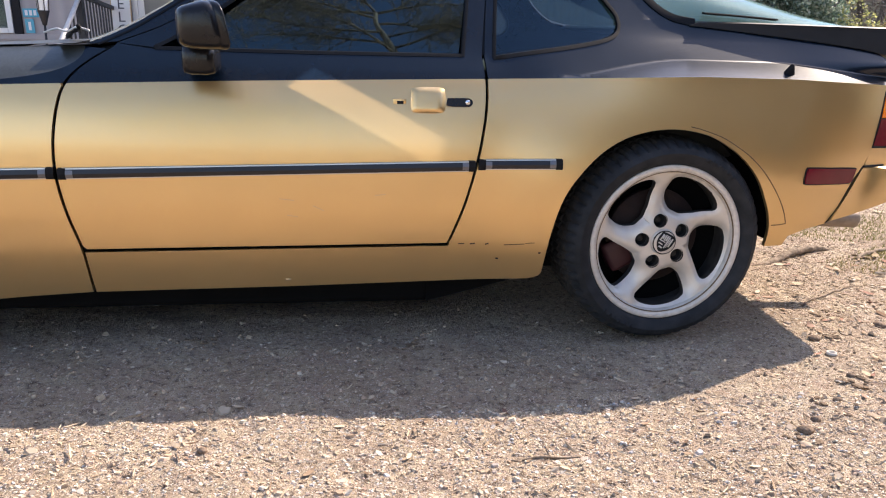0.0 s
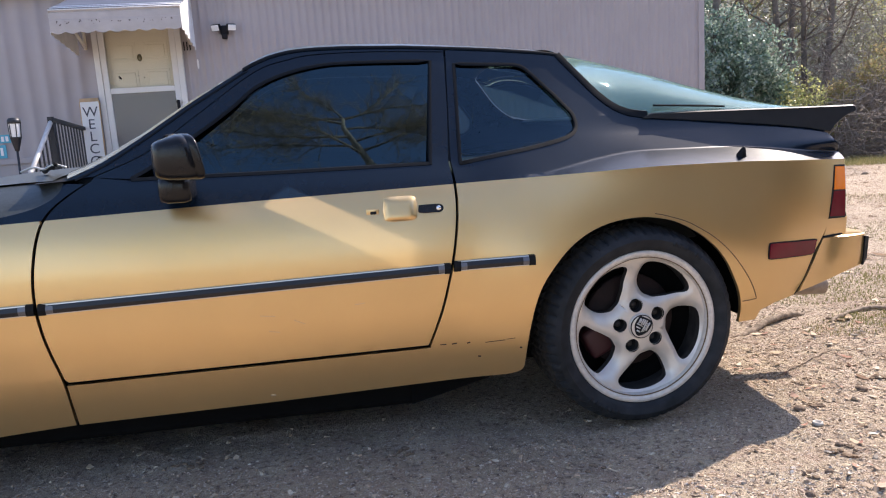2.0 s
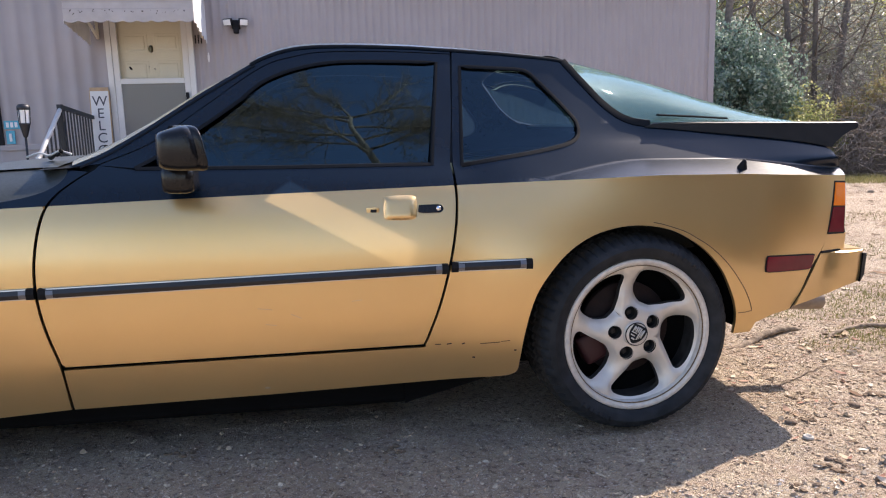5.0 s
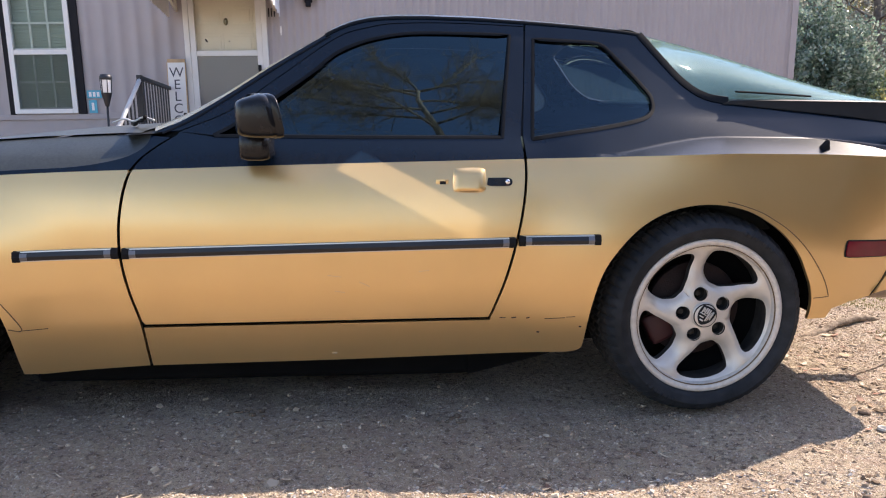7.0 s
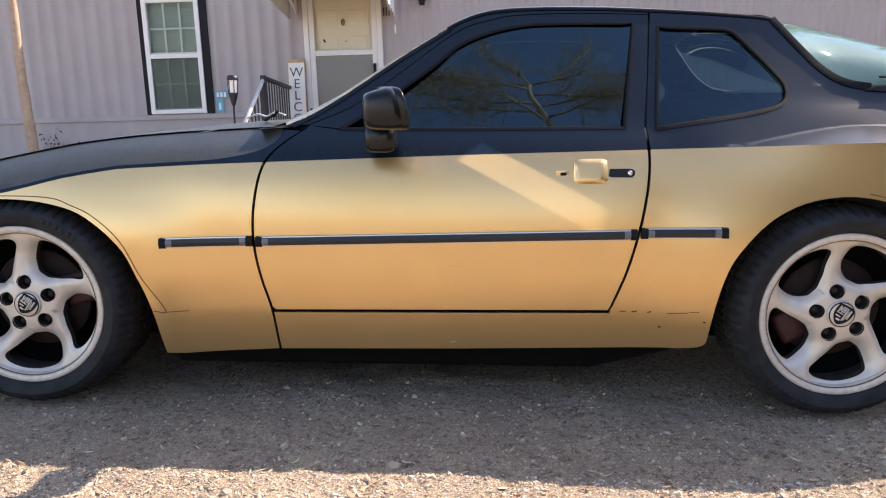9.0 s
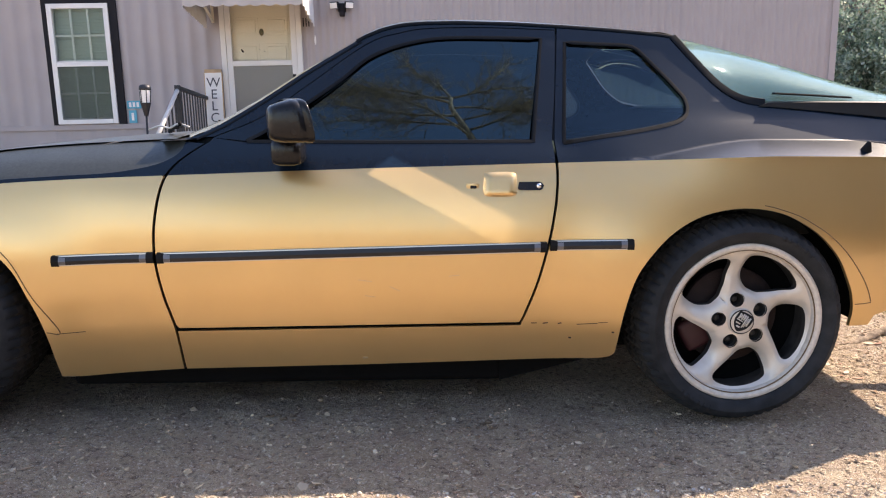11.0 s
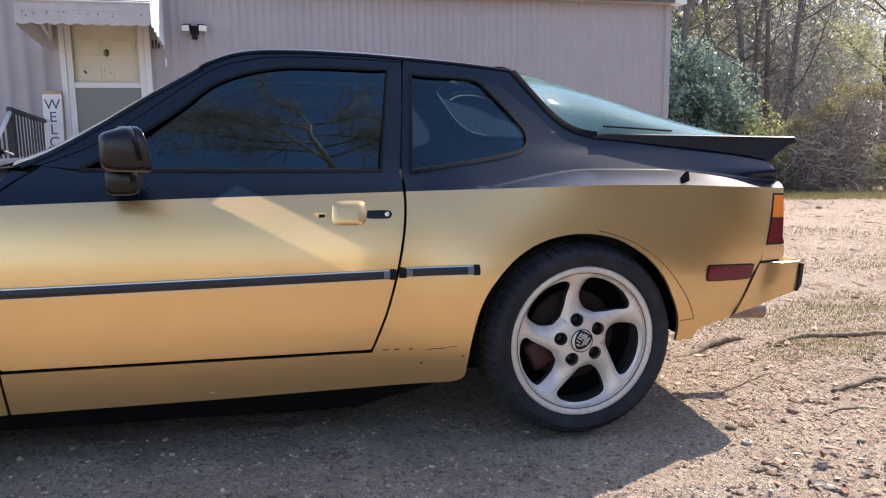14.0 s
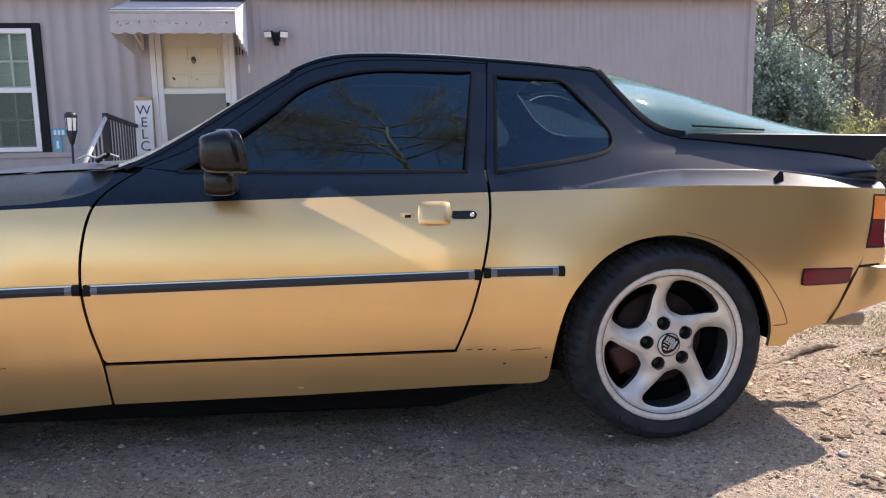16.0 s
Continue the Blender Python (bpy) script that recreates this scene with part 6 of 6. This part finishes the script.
mound("deep_wood", (((11, 22, 5.0), (6, 1.6, 5.0), 0.4), ((19, 23, 5.0), (6, 1.6, 5.2), 0.35), ((3, 22.5, 5.0), (6, 1.6, 5.0), 0.3)), 42000, 0.15, GREY_LEAF, "grey-green foliage deep in the wood, coloured for haze")
mound("far_wood", (((9, 27, 4.6), (7, 2.5, 5.6), 0.35), ((21, 27, 4.6), (7, 2.5, 5.8), 0.3), ((-5, 27, 5.0), (11, 2.5, 5.6), 0.25), ((16, 19, 3.5), (5, 2.0, 4.0), 0.2), ((17, 33, 3), (13, 2, 4.5), 0.4), ((27, 25, 3), (6, 2, 5), 0.15)), 50000, 0.17, GREY_LEAF, "far woodland foliage, coloured for haze")

YARD_LEAF = varied("dull_winter_leaf", [(0.10, 0.072, 0.045), (0.14, 0.10, 0.06), (0.07, 0.06, 0.035), (0.16, 0.12, 0.075)], 0.8, 0.2, 0.2)
# unseen woods added so the car's rear paint mirrors something dark brown
mound("unseen_yard_wood", (((8.0, -3.2, 2.0), (2.4, 2.0, 3.6), 0.3), ((12, -5.5, 2.4), (3.0, 2.5, 4.6), 0.25), ((7.5, -10, 2.2), (3.6, 2.6, 4.4), 0.25), ((14, 1.0, 2.4), (2.5, 2.5, 4.4), 0.2), ((9.6, -0.2, 1.2), (1.7, 1.9, 2.3), 0.2), ((9.6, -7.2, 2.0), (2.0, 1.8, 4.0), 0.2)), 38000, 0.2, YARD_LEAF, "unseen dull brown winter woodland, added to darken reflections")

mound("unseen_wood_edge", (((6.0, -11.0, 2.6), (4.5, 1.6, 4.8), 0.3), ((4.0, -13.5, 2.4), (3.0, 1.8, 4.6), 0.25), ((8.8, -11.5, 2.4), (3.0, 2.0, 5.0), 0.3), ((13.0, -8.5, 2.4), (3.0, 2.2, 5.0), 0.25), ((6.4, -12.5, 1.4), (4.5, 1.2, 2.6), 0.2)), 34000, 0.24, YARD_LEAF, "unseen dense dull winter woodland edge, added to darken reflections")

# litter on the dirt
def chips(n, area, size, material, name, label, category):
    """Flat uneven stone chips that lie on the ground, joined."""
    x = rng.uniform(area[0], area[1], n)
    y = rng.uniform(area[2], area[3], n)
    verts, faces = [], []
    keep = rng.uniform(0, 1, n)
    for k in range(n):
        if x[k] < 0.45 and keep[k] > float(smooth(0.45, -0.35, y[k])):
            continue
        s = size * rng.lognormal(0, 0.45)
        a0 = rng.uniform(0, 6.28)
        z = ground_z(x[k], y[k])
        flat = rng.uniform(0.25, 0.7)
        b = len(verts)
        tx, ty = rng.normal(0, 0.22, 2)
        for j in range(5):
            a = a0 + j * 1.2566 + rng.uniform(-0.3, 0.3)
            r = s * rng.uniform(0.65, 1.1)
            cx, cy = r * math.cos(a), r * math.sin(a) * 0.75
            verts.append((x[k] + cx, y[k] + cy, z - 0.15 * s + cx * tx + cy * ty))
            verts.append((x[k] + cx * 0.7, y[k] + cy * 0.7, z + s * flat * 0.6 + cx * tx + cy * ty))
        faces.append([b + 2 * j + 1 for j in range(5)])
        for j in range(5):
            i = (j + 1) % 5
            faces.append([b + 2 * j, b + 2 * i, b + 2 * i + 1, b + 2 * j + 1])
    return soup(name, verts, faces, material, None, "stuff", label, category)


CHIP = varied("stone_chip", [(0.40, 0.31, 0.21), (0.26, 0.19, 0.135), (0.56, 0.47, 0.35), (0.15, 0.11, 0.08), (0.48, 0.37, 0.25), (0.30, 0.22, 0.155)], 0.95, 0.05)
PEBBLE = varied("mixed_pebble", [(0.66, 0.56, 0.41), (0.50, 0.42, 0.31), (0.46, 0.45, 0.44), (0.30, 0.23, 0.17), (0.66, 0.58, 0.46), (0.52, 0.38, 0.29), (0.20, 0.16, 0.13), (0.60, 0.50, 0.36)], 0.95, 0.05)
chips(30000, (-2.45, 0.45, -1.25, -0.37), 0.0034, PEBBLE, "pebbles", "cream, grey and pinkish fine pebbles over the dirt", "gravel")
chips(38000, (-2.7, 2.4, -1.2, 1.2), 0.0040, CHIP, "gravel", "fine pale gravel scattered over the dirt", "gravel")
chips(900, (-2.7, 3.2, -1.2, 3.0), 0.0075, CHIP, "stones", "small loose stones scattered over the dirt", "stones")


def litter(n, area, size, material, name, label, narrow=0.35):
    x = rng.uniform(area[0], area[1], n)
    y = rng.uniform(area[2], area[3], n)
    verts, faces = [], []
    keep = rng.uniform(0, 1, n)
    for k in range(n):
        if x[k] < 0.45 and keep[k] > float(smooth(0.0, -0.55, y[k])):
            continue
        s = size * rng.lognormal(0, 0.4)
        a = rng.uniform(0, 6.28)
        d, e = np.array((math.cos(a), math.sin(a))), np.array((-math.sin(a), math.cos(a)))
        z = ground_z(x[k], y[k]) + 0.004
        curl = rng.uniform(0.05, 0.4) * s
        b = len(verts)
        for u, w, h in ((-1, 0, curl), (-0.4, narrow, curl * 0.3), (-0.4, -narrow, curl * 0.6), (0.4, narrow * 0.9, curl * 0.2), (0.4, -narrow * 0.9, curl * 0.7), (1, 0, curl * 1.1)):
            q = np.array((x[k], y[k])) + (d * u + e * w) * s
            verts.append((q[0], q[1], z + h))
        faces += [[b, b + 1, b + 2], [b + 1, b + 3, b + 4, b + 2], [b + 3, b + 5, b + 4]]
    return soup(name, verts, faces, material, None, "stuff", label, "litter")


LITTER = varied("leaf_litter", [(0.34, 0.25, 0.16), (0.58, 0.48, 0.34), (0.14, 0.09, 0.06), (0.36, 0.26, 0.17), (0.52, 0.43, 0.31), (0.24, 0.15, 0.10)], 0.9, 0.04)
FAR_LITTER = varied("dull_leaf_litter", [(0.20, 0.13, 0.08), (0.26, 0.18, 0.115), (0.12, 0.08, 0.05), (0.34, 0.25, 0.17)], 0.9, 0.08)
litter(6000, (-2.7, 3.0, -1.2, 2.0), 0.006, LITTER, "leaf_litter", "small dry leaf scraps on the dirt")
litter(15000, (2.6, 13, 0.5, 9.5), 0.020, FAR_LITTER, "far_leaf_litter", "dry leaf litter over the far yard")
litter(900, (0.3, 4.2, -1.0, 3.5), 0.015, LITTER, "fallen_leaves", "curled dry fallen leaves on the dirt")
CLOD = mat("dark_clod", (0.24, 0.175, 0.12), 0.95, 0, 0.5, 50, 0.8, 80, spec=0.08)
BLEACHED = varied("bleached_leaf", [(0.54, 0.46, 0.37), (0.45, 0.37, 0.28), (0.26, 0.14, 0.10), (0.34, 0.20, 0.14), (0.56, 0.47, 0.36)], 0.85, 0.1)
litter(420, (0.35, 2.4, -0.95, 0.9), 0.013, BLEACHED, "curled_leaves", "bleached curled leaves scattered over sunlit dirt")
litter(24000, (-2.5, 3.0, -1.2, 1.9), 0.010, LITTER, "straw_bits", "straw and needle bits on the dirt", 0.06)
GRASS = varied("short_grass", [(0.16, 0.17, 0.05), (0.26, 0.24, 0.09), (0.36, 0.30, 0.15)], 0.6, 0.3, 0.3)


def grass(spots, n, name, label):
    verts, faces = [], []
    for cx, cy, rx, ry, w, tall_ in spots:
        for _ in range(int(n * w)):
            a, r = rng.uniform(0, 6.28), math.sqrt(rng.uniform(0, 1))
            x, y = cx + rx * r * math.cos(a), cy + ry * r * math.sin(a)
            h, b = tall_ * rng.uniform(0.4, 1.2), rng.uniform(0, 6.28)
            z = ground_z(x, y)
            dx, dy = 0.003 * math.cos(b), 0.003 * math.sin(b)
            lx, ly = rng.normal(0, 0.5 * h, 2)
            i = len(verts)
            verts += [(x - dx, y - dy, z - 0.003), (x + dx, y + dy, z - 0.003), (x + lx, y + ly, z + h)]
            faces.append([i, i + 1, i + 2])
    return soup(name, verts, faces, GRASS, None, "stuff", label, "grass")


grass(((1.75, 1.40, 0.9, 0.26, 0.30, 0.020), (3.0, 1.6, 0.9, 0.3, 0.20, 0.024), (2.1, 0.85, 0.7, 0.25, 0.22, 0.020), (1.5, 0.75, 0.35, 0.15, 0.07, 0.018), (3.4, 3.0, 1.2, 0.4, 0.2, 0.03), (9.5, 9.7, 4.5, 0.5, 1.1, 0.13), (5.5, 5.0, 1.5, 0.5, 0.1, 0.04)), 8000, "grass_patches", "thin patches of short yellow-green grass")


def pebble(x, y, size, material, label, flat=0.6, name="stone"):
    bm = bmesh.new()
    bmesh.ops.create_icosphere(bm, subdivisions=2, radius=1)
    for v in bm.verts:
        k = 1 + 0.45 * noise.noise(v.co * 1.7 + Vector((x * 9, y * 9, 0))) + 0.2 * noise.noise(v.co * 4.1)
        v.co = Vector((v.co.x * size * k, v.co.y * size * 0.8 * k, v.co.z * size * flat * k))
    ob = link_mesh(name, bm, material)
    ob.location = (x, y, ground_z(x, y) + size * flat * 0.45)
    return tagged(ob, label, "stone", "loose stones")


PALE_STONE = mat("pale_stone", (0.42, 0.34, 0.26), 0.9, 0, 0.4, 40, 0.5, 60, spec=0.1)
DARK_STONE = mat("dark_stone", (0.25, 0.185, 0.135), 0.95, 0, 0.5, 60, 0.8, 90, spec=0.1)
ROOT = mat("weathered_root", (0.42, 0.33, 0.24), 0.95, 0, 0.6, 50, 0.8, 60, spec=0.1, blotch=0.3)
cap_bm = lathe([(0.0, 0.003), (0.009, 0.003), (0.0105, 0.008), (0.0145, 0.0085), (0.016, 0.004), (0.0165, 0.0), (0.0, 0.0)], 28, "z")
cap_ob = tagged(link_mesh("bottle_cap", cap_bm, mat("pale_cap", (0.46, 0.43, 0.38), 0.8, spec=0.1)), "small pale round cap lying on sunlit dirt", "cap")
cap_ob.location = (0.507, -0.151, ground_z(0.507, -0.151) + 0.002)
for x, y, s, f in ((0.535, -0.03, 0.02, 0.4), (0.47, -0.29, 0.014, 0.6), (0.21, -0.50, 0.014, 0.7), (0.14, -0.56, 0.020, 0.6), (-1.29, -0.52, 0.011, 0.8), (0.33, -0.42, 0.012, 0.6), (0.86, 0.08, 0.022, 0.45), (0.30, -0.50, 0.010, 0.6)):
    pebble(x, y, s, DARK_STONE, "dark lump of stone on sunlit dirt", f)
for x, y, s in ((0.53, 0.11, 0.013), (0.62, -0.35, 0.018), (0.72, -0.28, 0.012), (0.10, -0.62, 0.016), (0.9, -0.2, 0.014), (7.58, 7.77, 0.055), (7.9, 9.2, 0.07)):
    pebble(x, y, s, PALE_STONE, "pale stone lying on the dirt", 0.5)


def stick(points, r, label):
    """A crooked stick or a half-buried root, thin at both ends."""
    path = spline([(x, y, h) for x, y, h in points], 4)
    n = len(path) - 1
    bm = bmesh.new()
    tube(bm, [Vector((p.x, p.y + 0.3 * r * noise.noise((p.x * 19, p.y * 19, 1)), ground_z(p.x, p.y) + r * 0.3 + p.z)) for p in path], [r * (0.45 + 0.55 * math.sin(math.pi * (k + 0.6) / (n + 1.2)) ** 0.6) * rng.uniform(0.75, 1.15) for k in range(n + 1)], 7)
    return tagged(link_mesh("stick", bm, ROOT), label, "stick", "sticks")


stick([(1.18, 0.245, 0), (1.27, 0.275, 0.008), (1.36, 0.296, 0.004), (1.46, 0.318, 0.008), (1.60, 0.335, 0)], 0.012, "weathered broken stick lying on dirt")
stick([(0.80, 0.76, -0.012), (0.92, 0.82, -0.004), (1.00, 0.868, 0.006), (1.08, 0.915, 0.012), (1.162, 0.951, 0.014), (1.25, 0.985, 0.008), (1.35, 1.012, -0.008)], 0.017, "thick pale root breaking through the dirt")
stick([(1.36, 0.84, -0.010), (1.402, 0.868, 0.004), (1.52, 0.92, 0.008), (1.644, 0.952, 0.010), (1.77, 0.945, 0.006), (1.90, 0.931, 0.010), (2.02, 0.938, 0.006), (2.14, 0.935, 0.004), (2.4, 0.95, -0.004), (2.7, 0.98, -0.012)], 0.013, "long dry root running over the dirt")
stick([(0.70, 0.30, 0), (0.84, 0.37, 0.004), (0.98, 0.45, 0.002), (1.10, 0.50, 0)], 0.004, "thin twig on the dirt")
stick([(0.92, 0.02, 0), (1.05, 0.06, 0.004), (1.18, 0.07, 0)], 0.004, "thin twig on the dirt")


def clods(piles):
    """Low heaps of crumbled earth and bark bits, joined."""
    bm = bmesh.new()
    for cx, cy, rx, ry, n, size in piles:
        for _ in range(n):
            a, r = rng.uniform(0, 6.28), math.sqrt(rng.uniform(0, 1))
            x, y = cx + rx * r * math.cos(a), cy + ry * r * math.sin(a)
            tmp = bmesh.new()
            bmesh.ops.create_icosphere(tmp, subdivisions=1, radius=size * rng.uniform(0.4, 1.1))
            off = Vector(rng.uniform(0, 50, 3))
            for v in tmp.verts:
                v.co *= 1 + 0.5 * noise.noise(v.co.normalized() * 1.6 + off)
                v.co.z *= 0.55
            merge(bm, tmp, Matrix.Translation((x, y, ground_z(x, y) + size * 0.2)) @ Euler((0, 0, rng.uniform(0, 6.28))).to_matrix().to_4x4())
    return tagged(link_mesh("clods", bm, CLOD, None, "", False), "dark crumbled clods of earth and bark on the dirt", "clods", kind="stuff")


clods(((1.02, 0.16, 0.055, 0.03, 16, 0.015), (0.60, -0.02, 0.025, 0.016, 8, 0.013), (0.45, -0.33, 0.05, 0.03, 14, 0.011), (1.40, 0.87, 0.06, 0.03, 12, 0.018), (1.50, 0.30, 0.12, 0.04, 22, 0.014), (0.10, -0.60, 0.05, 0.03, 14, 0.011), (0.75, 0.20, 0.07, 0.05, 12, 0.009), (0.80, -0.40, 0.09, 0.05, 22, 0.009), (1.75, 0.55, 0.14, 0.05, 20, 0.014), (-0.25, -0.22, 0.05, 0.03, 9, 0.009), (-0.75, 0.02, 0.08, 0.03, 10, 0.011), (-1.35, 0.10, 0.08, 0.03, 10, 0.011), (0.28, -0.42, 0.03, 0.02, 8, 0.010)))


def big_leaf(x, y, size, turn, curl, material, label):
    """A curled fallen leaf with a rib, of two thin curved halves."""
    d, e = Vector((math.cos(turn), math.sin(turn), 0)), Vector((-math.sin(turn), math.cos(turn), 0))
    z = ground_z(x, y) + 0.006
    bm = grid_sheet(np.linspace(-1, 1, 9), np.linspace(-1, 1, 5), lambda u, v: Vector((x, y, z)) + d * (u * size) + e * (v * size * 0.42 * (1 - abs(u) ** 2.2)) + Vector((0, 0, size * (curl * (v * v + 0.6 * u * u) + 0.06 * math.sin(u * 5 + v * 3)))))
    return tagged(link_mesh("fallen_leaf", bm, material), label, "leaf", "large fallen leaves")


PALE_LEAF_DRY = mat("pale_dead_leaf", (0.66, 0.58, 0.47), 0.8, 0, 0.4, 60, 0.3, 90, spec=0.15)
BROWN_LEAF_DRY = mat("brown_dead_leaf", (0.30, 0.17, 0.12), 0.8, 0, 0.4, 60, 0.3, 90, spec=0.15)
for k, (x, y, size) in enumerate(((0.61, -0.26, 0.022), (0.62, -0.345, 0.020), (0.51, -0.452, 0.028), (0.569, -0.492, 0.030), (0.71, -0.42, 0.026), (0.41, -0.32, 0.014), (0.55, -0.47, 0.026), (0.66, -0.30, 0.020), (0.78, -0.33, 0.022), (0.59, 0.14, 0.013), (0.85, -0.10, 0.018), (1.0, 0.30, 0.016), (1.12, 0.55, 0.02), (1.30, 0.62, 0.024), (1.36, 0.66, 0.02), (1.42, 0.55, 0.022), (0.92, -0.36, 0.026), (0.48, -0.55, 0.022), (1.20, 0.78, 0.02), (0.70, -0.52, 0.028), (0.36, -0.46, 0.014), (-0.02, -0.47, 0.013), (-0.95, -0.46, 0.011), (-0.58, -0.40, 0.014))):
    big_leaf(x, y, size, 2.4 * k, (0.15, 0.35, 0.25)[k % 3], BROWN_LEAF_DRY if k % 4 == 3 else PALE_LEAF_DRY, "curled brown dead leaf on the dirt" if k % 4 == 3 else "curled pale dead leaf on the dirt")
stick([(-0.62, -0.62, 0), (-0.55, -0.615, 0.003), (-0.46, -0.62, 0)], 0.003, "thin twig on the dirt")
stick([(0.45, -0.60, 0), (0.56, -0.62, 0.003), (0.70, -0.66, 0)], 0.005, "thin pale twig on the dirt")
bush = thing("wall_plant", "small bare twiggy plant growing against the skirting", "plant", HOME @ pose(-3.2, -0.12, 0.0))
bm = bmesh.new()
for k in range(14):
    tube(bm, limb_points((rng.normal(0, 0.03), 0, -0.05), (rng.normal(0, 0.5), rng.normal(0, 0.2), 1), rng.uniform(0.3, 0.62), 5, 0, 0.2), [0.005, 0.004, 0.004, 0.003, 0.002, 0.002], 4, False)
part("stems", bm, BARK, bush)
p = rng.normal(size=(48, 3)) * np.array((0.11, 0.05, 0.08)) + np.array((0, 0, 0.48))
v, f = leaves(p, 0.04)
soup("leaves", v.tolist(), f.tolist(), YARD_LEAF, bush)
